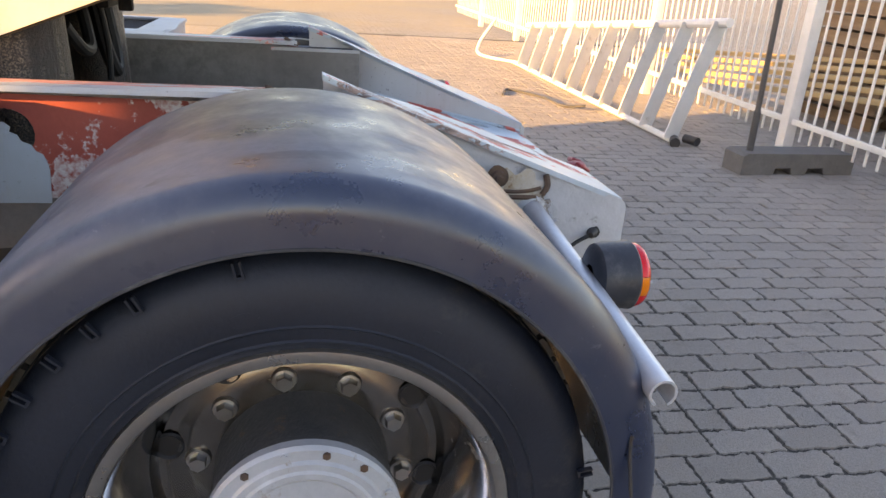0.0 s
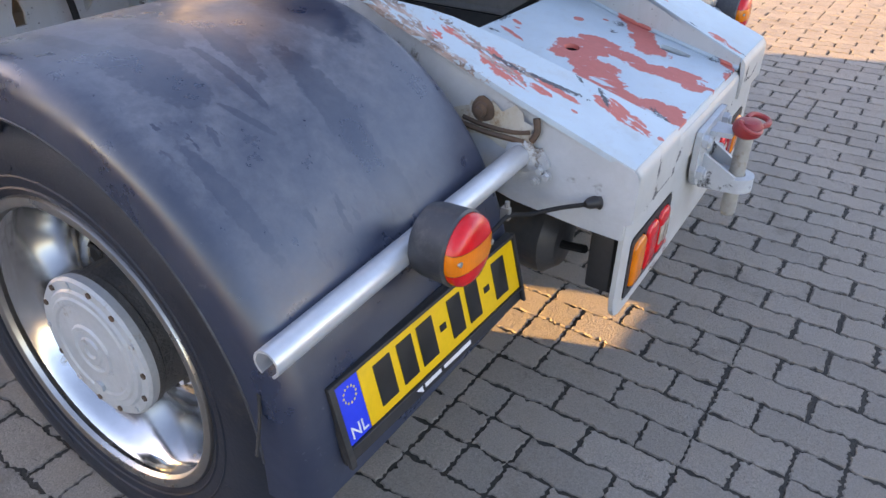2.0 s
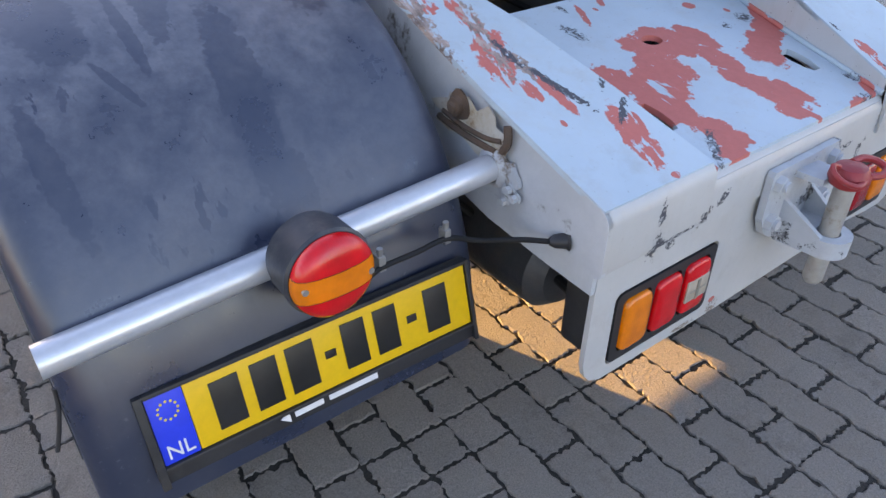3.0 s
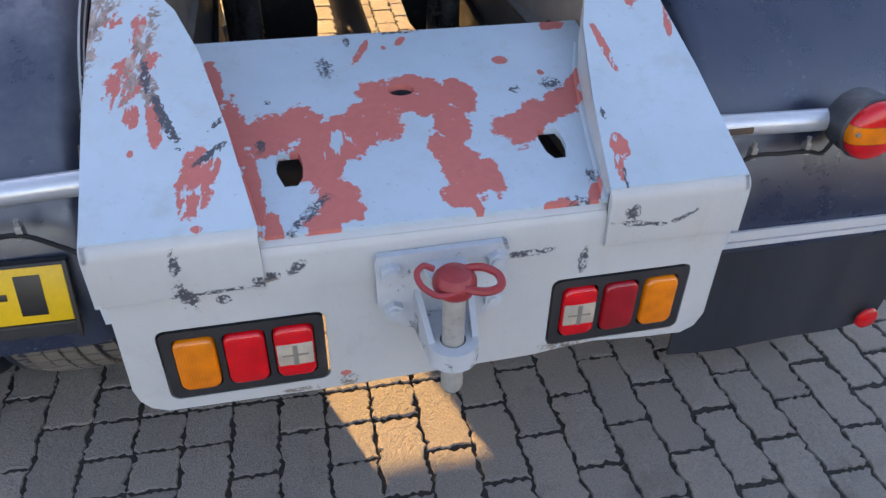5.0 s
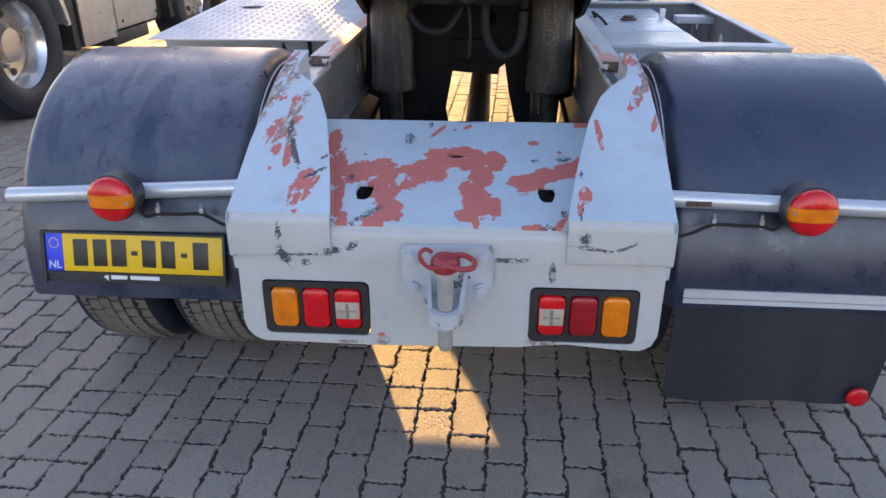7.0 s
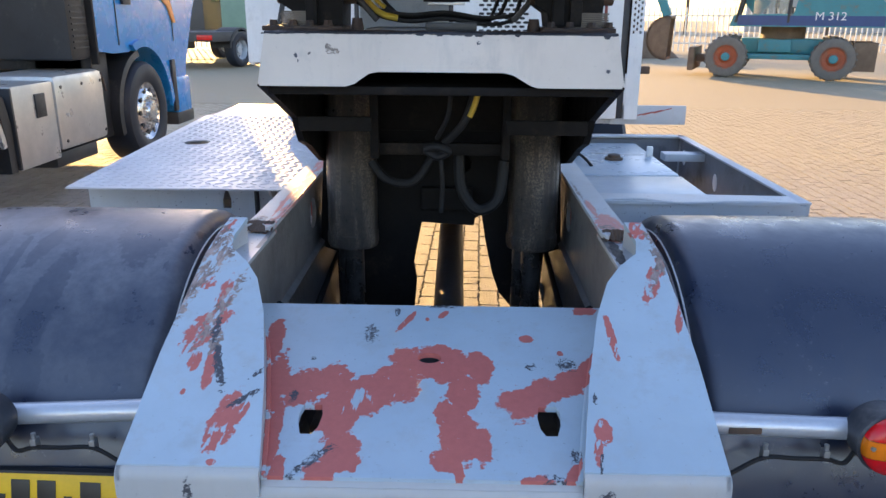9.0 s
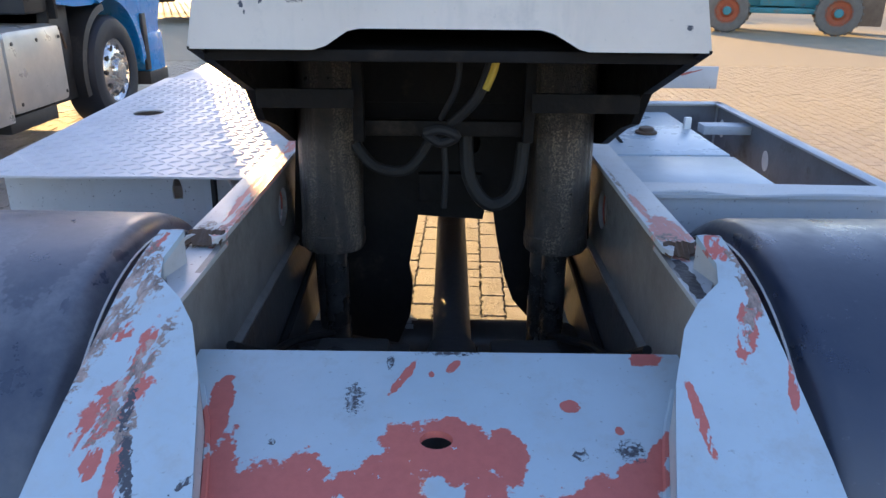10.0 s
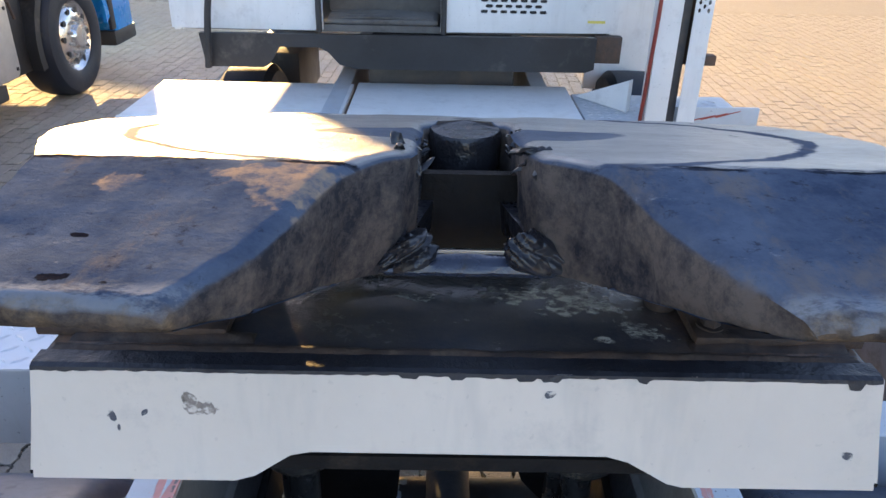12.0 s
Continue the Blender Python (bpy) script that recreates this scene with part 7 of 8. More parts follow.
hose(bm, [(0.58, 2.1, 0.917), (0.55, 2.0, 0.957), (0.58, 1.9, 0.94), (0.60, 1.86, 0.917)], 0.006, 8)
part("tank_hose", bm, hose_rubber, tank)
bm = B()
box(bm, OX1 - 0.19, OX1 - 0.01, 2.16, 2.24, 0.885, 0.918, 0.003)
part("frame_stay", bm, paint_plain, tractor, "short white stay")
# Solid white ovals stand in for daylight through the frame's holes.
for y, z in ((2.0, 0.826), (2.46, 0.850)):
    bm = B()
    prism(bm, [(OX1 - 0.0128, y + 0.026 * math.cos(a) + 0.006 * math.sin(a), z + 0.036 * math.sin(a)) for a in [2 * math.pi * q / 18 for q in range(18)]], (-0.002, 0, 0))
    part("frame_hole", bm, ink_white, tractor, "white oval for light through a hole in the frame side")
bm = B()
box(bm, 0.88, 0.905, 2.10, 2.12, 0.917, 0.96, 0.003)
part("tank_vent", bm, paint_white, tank)

# ---- step deck in front of the platforms ----
bm = B()
box(bm, -1.33, -0.42, 3.02, 3.60, 0.925, 0.955, 0.004)
box(bm, -0.40, 0.60, 3.06, 3.62, 0.93, 0.958, 0.004)
box(bm, -1.33, -0.86, 3.0, 3.02, 0.86, 0.96, 0.003)
steps = part("walk_deck", bm, paint_white, tractor, "white walk deck behind the cab")
part("tread_pattern", tread_pattern(0.62, 1.28, 3.10, 3.46, 0.958), tread_plate_mat, steps, "raised chequer pattern", None)
bm = B()
box(bm, 0.61, 1.32, 3.08, 3.50, 0.925, 0.956, 0.004)
box(bm, 0.90, 1.32, 3.06, 3.075, 0.925, 1.03, 0.003)
part("side_step", bm, paint_plain, steps, "white chequer plate step")
bm = B()
for k in range(3):
    prism(bm, [(1.02 + 0.06 * k, 3.058, 0.965 + 0.01 * k), (1.14 + 0.05 * k, 3.058, 0.995 + 0.01 * k), (1.14 + 0.05 * k, 3.058, 0.999 + 0.01 * k), (1.02 + 0.06 * k, 3.058, 0.971 + 0.01 * k)], (0, -0.001, 0))
part("scratch", bm, primer_red, steps, "red scratches through the paint")

# ---- cab ----
CY = 3.54
cab_dark = surface("cab_interior", (0.10, 0.095, 0.09), (0.16, 0.15, 0.14), 4, (0.6, 0.8), bump=0.3, bscale=40, dirt=(0.05, 0.04, 0.035), dscale=3)
glass = Nodes("cab_glass")
glass.b.inputs["Transmission Weight"].default_value = 0.85
glass.b.inputs["IOR"].default_value = 1.45
glass.out((0.55, 0.62, 0.62), 0.03)
sticker = surface("sticker", (0.75, 0.62, 0.12), (0.7, 0.58, 0.12), 9, (0.4, 0.5), bump=0.0)
bm = B()
plate(bm, [(-1.235, 1.215), (-0.547, 1.215), (-0.547, 2.95), (-1.10, 2.95), (-1.13, 2.1), (-1.235, 1.95)], [rounded(-1.02, -0.66, 2.15, 2.75, 0.05)], lambda u, v: (u, CY, v), (0, 0.03, 0))
cab = part("cab", bm, paint_white, tractor, "white steel cab with open rear doorway", None)
bm = B()
GX0, GX1, GZ0, GZ1 = 0.165, 0.480, 1.30, 1.62
slots = []
for r in range(13):
    for c in range(7):
        cx = GX0 + 0.022 + c * 0.0445 + (0.022 if r % 2 else 0)
        cz = GZ0 + 0.014 + r * 0.0245
        if cx + 0.014 < GX1 + 0.005:
            slots.append(rounded(cx - 0.016, cx + 0.016, cz - 0.0075, cz + 0.0075, 0.006, 2))
plate(bm, [(-0.010, 1.218), (0.80, 1.228), (0.80, 1.9), (0.78, 2.95), (-0.010, 2.95)], slots + [rounded(0.10, 0.68, 2.05, 2.75, 0.05)], lambda u, v: (u, CY, v), (0, 0.012, 0))
part("rear_panel", bm, paint_white, cab, "white rear panel with slotted grille", None)
bm = B()
box(bm, GX0 - 0.03, GX1 + 0.03, CY + 0.02, CY + 0.05, GZ0 - 0.03, GZ1 + 0.03)
part("grille_back", bm, plastic_black, cab, "dark space behind the grille")
for x0, x1 in ((-1.06, -0.66), (0.10, 0.68)):
    bm = B()
    box(bm, x0 + 0.002, x1 - 0.002, CY + 0.004, CY + 0.010, 2.052, 2.748)
    pane = part("pane", bm, glass.m, cab, "rear cab window pane")
    pane.visible_shadow = False
bm = B()
prism(bm, [(-1.235, CY + 0.031, 1.20), (-1.235, CY + 0.031, 1.95), (-1.13, CY + 0.031, 2.1), (-1.10, CY + 0.031, 2.95), (-1.07, CY + 0.031, 2.95), (-1.10, CY + 0.031, 2.1), (-1.205, CY + 0.031, 1.93), (-1.205, CY + 0.031, 1.20)], (0, 1.68, 0))
box(bm, 0.77, 0.80, CY + 0.014, 4.2, 1.20, 2.95)
box(bm, -1.18, 1.26, 5.25, 5.28, 0.75, 2.95)
box(bm, 0.80, 1.26, 4.2, 4.23, 0.80, 2.95)
box(bm, 1.23, 1.26, 4.23, 5.25, 0.80, 2.95)
part("cab_shell", bm, paint_white, cab, "white cab side walls")
bm = B()
box(bm, -1.12, 0.83, CY - 0.03, 5.3, 2.952, 3.02, 0.02)
box(bm, 0.832, 1.27, 4.18, 5.3, 2.952, 3.02, 0.02)
part("cab_roof", bm, paint_white, cab, "white cab roof")
bm = B()
box(bm, -1.14, 0.76, CY + 0.035, 5.24, 1.205, 1.235)
box(bm, -0.56, 0.0, CY + 0.3, CY + 0.9, 1.236, 1.42, 0.03)
box(bm, -0.55, -0.02, CY + 0.05, CY + 0.28, 1.236, 1.26, 0.01)
for k in range(7):
    hose(bm, [(-0.53, CY + 0.06 + 0.03 * k, 1.262 + 0.004 * (k % 3)), (-0.3, CY + 0.07 + 0.03 * k, 1.266), (-0.04, CY + 0.06 + 0.03 * k, 1.262)], 0.005, 5, 3)
part("cab_floor", bm, cab_dark, cab, "dark dusty cab floor with sill strips")
bm = B()
hose(bm, [(-0.562, CY - 0.012, 1.21), (-0.560, CY - 0.012, 2.92)], 0.014, 8, 1)
hose(bm, [(0.004, CY - 0.012, 1.21), (0.004, CY - 0.012, 2.92)], 0.014, 8, 1)
part("door_seal", bm, plastic_black, cab, "black door seal")
bm = B()
skirt = [(-1.10, 1.205), (0.70, 1.215), (0.70, 1.075), (0.66, 1.060), (-0.40, 1.055), (-0.47, 1.075), (-0.52, 1.13), (-0.56, 1.15), (-0.74, 1.15), (-0.79, 1.07), (-0.82, 1.055), (-1.08, 1.055)]
plate(bm, skirt, [], lambda u, v: (u, CY - 0.06, v), (0, 0.03, 0))
part("rubber_skirt", bm, plastic_black, cab, "black rubber skirt under the cab", None)
bm = B()
hose(bm, [(-1.06, CY - 0.10, 1.06), (-1.02, CY - 0.10, 1.4), (-0.90, CY - 0.10, 1.9), (-0.80, CY - 0.10, 2.5)], 0.016, 8, 4)
part("hand_rail", bm, plastic_black, cab, "slanting black grab bar")
bm = B()
box(bm, 0.66, 0.74, CY - 0.0015, CY - 0.0003, 1.272, 1.284)
part("sticker", bm, sticker, cab, "small faded yellow sticker")
bm = B()
box(bm, 0.645, 0.74, CY - 0.0015, CY - 0.0003, 1.385, 1.392)
box(bm, -1.15, -1.10, CY - 0.0015, CY - 0.0003, 1.385, 1.392)
part("small_print", bm, ink_black, cab, "small unreadable dark print")
# post with exhaust shield beside the cab
bm = B()
box(bm, 0.835, 0.925, 3.02, 3.12, 0.958, 2.9, 0.008)
post = part("exhaust_post", bm, paint_white, tractor, "white upright beside the cab")
# Dark solid strip stands in for the shadow between the uprights.
bm = B()
box(bm, 0.93, 0.965, 3.05, 3.10, 0.958, 2.9, 0.004)
part("shadow_gap", bm, steel_dark, post, "dark strip for the shadow between the uprights")
bm = B()
perf = []
for r in range(46):
    for c in range(3):
        perf.append(ring_pts(0.985 + 0.018 * c, 1.42 + r * 0.030 + (0.015 if c % 2 else 0), 0.006, 0.009, 8))
plate(bm, [(0.968, 0.958), (1.040, 0.958), (1.040, 2.9), (0.968, 2.9)], perf, lambda u, v: (u, 3.02, v), (0, 0.006, 0))
box(bm, 1.034, 1.040, 3.027, 3.14, 0.958, 2.9)
part("perforated_shield", bm, paint_white, post, "perforated white exhaust shield", None)
bm = B()
cyl(bm, (1.0, 3.10, 1.2), (1.0, 3.10, 3.2), 0.032, seg=16)
part("exhaust_pipe", bm, rust_steel, post)
bm = B()
hose(bm, [(0.822, 3.04, 0.96), (0.826, 3.03, 1.15), (0.832, 3.02, 1.45), (0.826, 3.02, 1.9), (0.83, 3.02, 2.6)], 0.008, 8)
part("red_pipe", bm, hose_red, post, "thin red pipe")
bm = B()
box(bm, 1.042, 1.10, 3.06, 3.11, 1.20, 1.24, 0.004)
part("latch", bm, rust_steel, post, "small rusty latch")
bm = B()
prism(bm, [(0.62, 3.45, 0.96), (0.80, 3.2, 0.96), (0.80, 3.2, 1.10)], (0.02, 0.02, 0))
part("gusset_plate", bm, paint_white, steps)
bm = B()
box(bm, 0.70, 0.82, CY - 0.04, CY + 0.01, 1.10, 1.22, 0.004)
part("rusty_bracket", bm, rust_steel, cab, "rusty cab bracket")
# front wheels and engine mass, mostly hidden
for s in (-1, 1):
    bm = B()
    lathe(bm, [(0.28, -0.13), (0.44, -0.13), (0.475, -0.10), (0.478, 0.0), (0.475, 0.10), (0.44, 0.13), (0.28, 0.13)], (s * 1.00, 3.95, 0.475), (1, 0, 0), 48, True)
    fw_ = part("front_wheel", bm, rubber, tractor, "black front tyre")
    bm = B()
    lathe(bm, [(0.285, 0.12), (0.25, 0.06), (0.10, 0.10), (0.01, 0.10), (0.01, -0.10), (0.285, -0.12)], (s * 1.00, 3.95, 0.475), (s, 0, 0), 40)
    part("rim", bm, hub_paint, fw_)
bm = B()
box(bm, -0.36, 0.36, 3.7, 5.2, 0.58, 1.15, 0.04)
part("engine", bm, steel_dark, tractor)
# unseen box below the cab, added to block sun ahead of the front wheel
bm = B()
box(bm, -1.16, -0.84, 4.47, 5.22, 0.57, 0.90, 0.02)
part("cab_step", bm, plastic_black, tractor, "unseen black box below the cab that blocks sunlight")

# ---- fence, block, ladder beside the yard ----
fence_white = surface("fence_white", (0.74, 0.73, 0.70), (0.62, 0.61, 0.58), 4, (0.4, 0.55), bump=0.1, dirt=(0.35, 0.3, 0.24), dscale=6, dlo=0.62)
block_grey = surface("block_grey", (0.10, 0.095, 0.09), (0.15, 0.14, 0.13), 8, (0.7, 0.9), bump=0.4, bscale=60)
brown_wood = surface("brown_wood", (0.16, 0.10, 0.06), (0.26, 0.18, 0.11), 4, (0.7, 0.9), bump=0.4, bscale=50, stretch=(0.3, 4, 4))
pale_wood = surface("pale_wood", (0.45, 0.32, 0.16), (0.36, 0.25, 0.12), 4, (0.6, 0.8), bump=0.3, stretch=(0.3, 4, 4))
FENY = -3.1


def fence_bay(x0, x1, y0, y1, name_loc):
    """One bay of a white picket fence: rails, pickets and a post, each its own part."""
    f = thing("fence", name_loc, "white steel picket fence bay on the paving", "fence", "fence bays")
    ox, oy, _ = name_loc
    ln = math.hypot(x1 - x0, y1 - y0)
    ang = math.degrees(math.atan2(y1 - y0, x1 - x0))
    f.matrix_basis = pose(x0, y0, 0, 0, 0, ang)
    for z in (0.24, 1.75):
        bm = B()
        box(bm, 0.046, ln - 0.056, -0.015, 0.015, z - 0.022, z + 0.022, 0.003)
        part("rail", bm, fence_white, f)
    bm = B()
    box(bm, -0.055, 0.045, -0.045, 0.045, 0.0, 2.0, 0.006)
    part("post", bm, fence_white, f)
    k = 0
    me = None
    x = 0.11
    while x < ln - 0.05:
        if me is None:
            bm = B()
            box(bm, -0.010, 0.010, -0.028, -0.016, 0.10, 1.92, 0.002)
            me = mesh_of("picket", bm, fence_white, 35)
        ob = new("picket", me)
        ob.parent = f
        ob.location = (x, 0, 0)
        x += 0.118
    return f


for k in range(6):
    fence_bay(0.55 + 2.5 * k, 0.55 + 2.5 * (k + 1), FENY, FENY, (0.55 + 2.5 * k, FENY, 0))

bm = B()
plate(bm, [(-0.45, 0.0), (-0.45, 0.13), (-0.42, 0.15), (0.42, 0.15), (0.45, 0.13), (0.45, 0.0), (0.20, 0.0), (0.18, 0.05), (0.06, 0.05), (0.04, 0.0), (-0.06, 0.0), (-0.08, 0.05), (-0.20, 0.05), (-0.22, 0.0)], [], lambda u, v: (-0.11, u, v), (0.22, 0, 0))
base = solid("fence_block", bm, block_grey, "grey plastic fence foot lying on the paving", "fence foot", smooth=None)
base.matrix_basis = pose(2.42, -2.70, 0, 0, 0, 2)
bm = B()
cyl(bm, (0, 0, 0.15), (0.05, 0.0, 1.6), 0.019, seg=12)
cyl(bm, (0, 0, 0.15), (0.01, 0, 0.42), 0.024, seg=12)
polew = solid("barrier_pole", bm, steel_dark, "thin dark steel pole standing in the fence foot", "pole")
polew.matrix_basis = pose(2.40, -2.36, 0)

# a white stair-ladder lying on its side against the fence
ladder = thing("ladder", (3.1, -2.2, 0), "white metal stair ladder lying on its side", "ladder")
P0, P1 = Vector((0, 0, 0.03)), Vector((4.4, 0.03, 0.03))
Q0, Q1 = Vector((-0.05, -0.22, 0.94)), Vector((4.4, -0.11, 0.50))
bm = B()
hose(bm, [P0, P1], 0.026, 8, 1)
part("stringer", bm, fence_white, ladder)
bm = B()
hose(bm, [Q0, Q1], 0.036, 10, 1)
part("stringer", bm, fence_white, ladder)
for k in range(10):
    a, b = P0.lerp(P1, (k + 0.25) / 10), Q0.lerp(Q1, (k + 0.25) / 10)
    d = (P1 - P0).normalized()
    nrm = d.cross((b - a).normalized())
    w = d * 0.05 + nrm.normalized() * 0.145
    bm = B()
    prism(bm, [a - w * 0.5, a + w * 0.5, b + w * 0.5, b - w * 0.5], d * 0.016)
    part("tread", bm, fence_white, ladder)
bm = B()
hose(bm, [P1, P1 + Vector((0.62, 0.30, 0.0)), P1 + Vector((0.84, 0.28, 0.12)), P1 + Vector((0.82, 0.16, 0.34)), P1 + Vector((0.68, 0.10, 0.5))], 0.02, 8)
part("hand_rail", bm, fence_white, ladder)
bm = B()
cyl(bm, P0 + Vector((-0.03, 0.03, 0)), P0 + Vector((0.08, -0.02, 0.0)), 0.04, seg=16)
cyl(bm, P0 + Vector((-0.06, -0.14, 0.02)), P0 + Vector((0.06, -0.10, 0.02)), 0.035, seg=16)
part("caster", bm, plastic_black, ladder, "black caster wheels")
bm = B()
hose(bm, [(5.1, -1.35, 0.012), (5.4, -1.5, 0.015), (5.0, -1.75, 0.012), (4.6, -1.8, 0.012), (4.4, -1.95, 0.05)], 0.013, 8)
solid("loose_strap", bm, steel_dark, "dark worn strap lying on the paving", "strap")

# clutter behind the fence: pallets, planks, drum
random.seed(11)
for k, (x, y, n) in enumerate(((2.6, -4.7, 6), (4.4, -4.9, 8), (1.2, -5.2, 7))):
    st = thing("pallet_stack", (x, y, 0), "stack of dark brown wooden pallets behind the fence", "pallets", "pallet stacks", turn=6 * k - 4)
    for i in range(n):
        z = 0.145 * i
        for j in range(5):
            bm = B()
            box(bm, -0.60, 0.60, -0.40 + 0.17 * j, -0.27 + 0.17 * j, z + 0.10, z + 0.122)
            part("board", bm, brown_wood, st)
        for j in (-0.38, 0.0, 0.30):
            bm = B()
            box(bm, -0.60, 0.60, j, j + 0.09, z + 0.001, z + 0.099)
            part("bearer", bm, brown_wood, st)
for k in range(5):
    bm = B()
    box(bm, -1.6, 1.6, -0.05, 0.05, 0.0, 0.045, 0.004)
    pl = solid("plank", bm, pale_wood, "pale yellow plank leaning behind the fence", "plank", "loose planks")
    pl.matrix_basis = pose(4.0 + 0.25 * k, -3.75 - 0.1 * k, 0.30 + 0.05 * k, 0, 5, 4 + 3 * k)
bm = B()
lathe(bm, [(0.01, 0.0), (0.32, 0.0), (0.34, 0.02), (0.33, 0.3), (0.345, 0.31), (0.33, 0.33), (0.33, 0.62), (0.345, 0.63), (0.33, 0.65), (0.34, 0.93), (0.32, 0.95), (0.01, 0.94)], (0, 0, 0), (0, 0, 1), 32)
dr = solid("drum", bm, brown_wood, "brown round drum behind the white fence", "drum")
dr.matrix_basis = pose(1.55, -4.1, 0)

# ---- blue truck ----
blue = surface("truck_blue", (0.002, 0.22, 0.60), (0.003, 0.24, 0.64), 3, (0.22, 0.32), bump=0.02, coat=0.25)
blue_dark = surface("truck_blue_dark", (0.012, 0.05, 0.16), (0.015, 0.06, 0.2), 3, (0.3, 0.4), bump=0.02)
orange = surface("stripe_orange", (0.75, 0.25, 0.03), (0.7, 0.23, 0.03), 6, (0.25, 0.35), bump=0.0)
silver = surface("tank_silver", (0.62, 0.60, 0.57), (0.50, 0.49, 0.47), 5, (0.25, 0.4), 0.55, bump=0.05)
alu = surface("wheel_alu", (0.72, 0.71, 0.70), (0.62, 0.61, 0.6), 7, (0.18, 0.3), 0.9, bump=0.05)


def truck_wheel(owner, x, y, r, side, rim_mat, dish, w=0.30):
    s = side
    bm = B()
    lathe(bm, [(r * 0.58, 0.0), (r * 0.62, s * 0.012), (r * 0.8, s * 0.022), (r * 0.93, s * 0.005), (r * 0.985, -s * 0.03), (r, -s * 0.07), (r, -s * (w - 0.07)), (r * 0.97, -s * (w - 0.02)), (r * 0.6, -s * w)], (x, y, r), (1, 0, 0), 48, True)
    t = part("wheel", bm, rubber, owner, "black truck tyre")
    bm = B()
    if dish:
        prof = [(r * 0.60, s * 0.004), (r * 0.57, -s * 0.02), (r * 0.52, -s * 0.07), (r * 0.49, -s * 0.15), (r * 0.34, -s * 0.17), (r * 0.24, -s * 0.165), (r * 0.22, -s * 0.08), (r * 0.05, -s * 0.07), (0.001, -s * 0.07)]
    else:
        prof = [(r * 0.60, s * 0.004), (r * 0.56, -s * 0.03), (r * 0.50, -s * 0.05), (r * 0.44, -s * 0.01), (r * 0.30, s * 0.015), (r * 0.22, s * 0.012), (r * 0.19, s * 0.05), (r * 0.08, s * 0.06), (0.001, s * 0.06)]
    lathe(bm, prof, (x, y, r), (1, 0, 0), 48)
    rim = part("rim", bm, rim_mat, t, "bright alloy wheel rim")
    for k in range(10):
        bm = B()
        a = radians(36 * k)
        rr = r * (0.42 if dish else 0.43)
        dx = -s * 0.158 if dish else s * 0.0
        c = Vector((x + dx, y + rr * math.cos(a), r + rr * math.sin(a)))
        if dish:
            if k % 2:
                continue
            cyl(bm, c, c + Vector((s * 0.004, 0, 0)), r * 0.06, seg=14)
        else:
            cyl(bm, c, c + Vector((s * 0.006, 0, 0)), r * 0.05, seg=12)
        part("hand_hole", bm, plastic_black, t, "dark hole in the rim")
    for k in range(10):
        bm = B()
        a = radians(36 * k + 18)
        rr = r * 0.29
        c = Vector((x + (-s * 0.168 if dish else s * 0.012), y + rr * math.cos(a), r + rr * math.sin(a)))
        cyl(bm, c, c + Vector((s * 0.03, 0, 0)), 0.014, seg=6)
        part("wheel_nut", bm, zinc, t)
    return t


bt = thing("blue_truck", (-3.215, 3.50, 0), "blue and white cab-over truck parked on the paving", "truck", turn=0)
truck_wheel(bt, 0.0, 0.0, 0.515, 1, alu, True)
truck_wheel(bt, 0.0, 3.22, 0.515, 1, alu, False)
truck_wheel(bt, -2.45, 0.0, 0.515, -1, alu, True)
truck_wheel(bt, -2.45, 3.22, 0.515, -1, alu, False)


def arch_fender(owner, y, r, x0, x1, mat, a0=5, a1=175, thick=0.012):
    bm = B()
    prof = [(r, a) for a in np.linspace(a0, a1, 24)]
    rings = []
    for rr, a in prof:
        ca, sa = math.cos(radians(a)), math.sin(radians(a))
        rings.append([bm.verts.new(p) for p in ((x0, y + rr * ca, 0.515 + rr * sa), (x1, y + rr * ca, 0.515 + rr * sa), (x1 + 0.01, y + (rr - 0.06) * ca, 0.515 + (rr - 0.06) * sa), (x1 - thick, y + (rr - 0.06) * ca, 0.515 + (rr - 0.06) * sa),
                                           (x1 - thick, y + (rr - thick) * ca, 0.515 + (rr - thick) * sa), (x0, y + (rr - thick) * ca, 0.515 + (rr - thick) * sa))])
    for p, q in zip(rings, rings[1:]):
        for k in range(6):
            bm.faces.new((p[k], p[(k + 1) % 6], q[(k + 1) % 6], q[k]))
    bm.faces.new(rings[0]), bm.faces.new(rings[-1])
    return part("mudguard", bm, mat, owner, "", 50)


arch_fender(bt, 0.0, 0.62, -0.62, 0.03, silver)
bm = B()
box(bm, -1.75, -1.66, -1.0, 3.9, 0.72, 0.98)
box(bm, -0.84, -0.75, -1.0, 3.9, 0.72, 0.98)
box(bm, -1.66, -0.84, -0.9, -0.8, 0.75, 0.95)
box(bm, -1.66, -0.84, 1.0, 1.1, 0.75, 0.95)
part("chassis", bm, steel_dark, bt, "dark steel chassis rails")
bm = B()
box(bm, -1.9, -0.55, -0.55, 0.55, 1.05, 1.13, 0.03)
part("fifth_wheel", bm, steel_dark, bt)
bm = B()
prism(bm, [(-0.60, y, z) for y, z in ((0.60, 0.92), (0.69, 0.92), (0.74, 0.72), (0.74, 0.36), (0.66, 0.36), (0.66, 0.62))], (0.605, 0, 0))
part("mud_guard_end", bm, plastic_black, bt, "black lower end of the mudguard")
bm = B()
box(bm, -0.55, 0.022, 0.755, 0.779, 0.37, 0.97, 0.004)
part("locker_back", bm, plastic_black, bt, "black rear edge of the locker")
# side tank: open cabinet and silver side skirt
bm = B()
box(bm, -0.55, 0.02, 0.78, 1.35, 0.36, 0.98, 0.02)
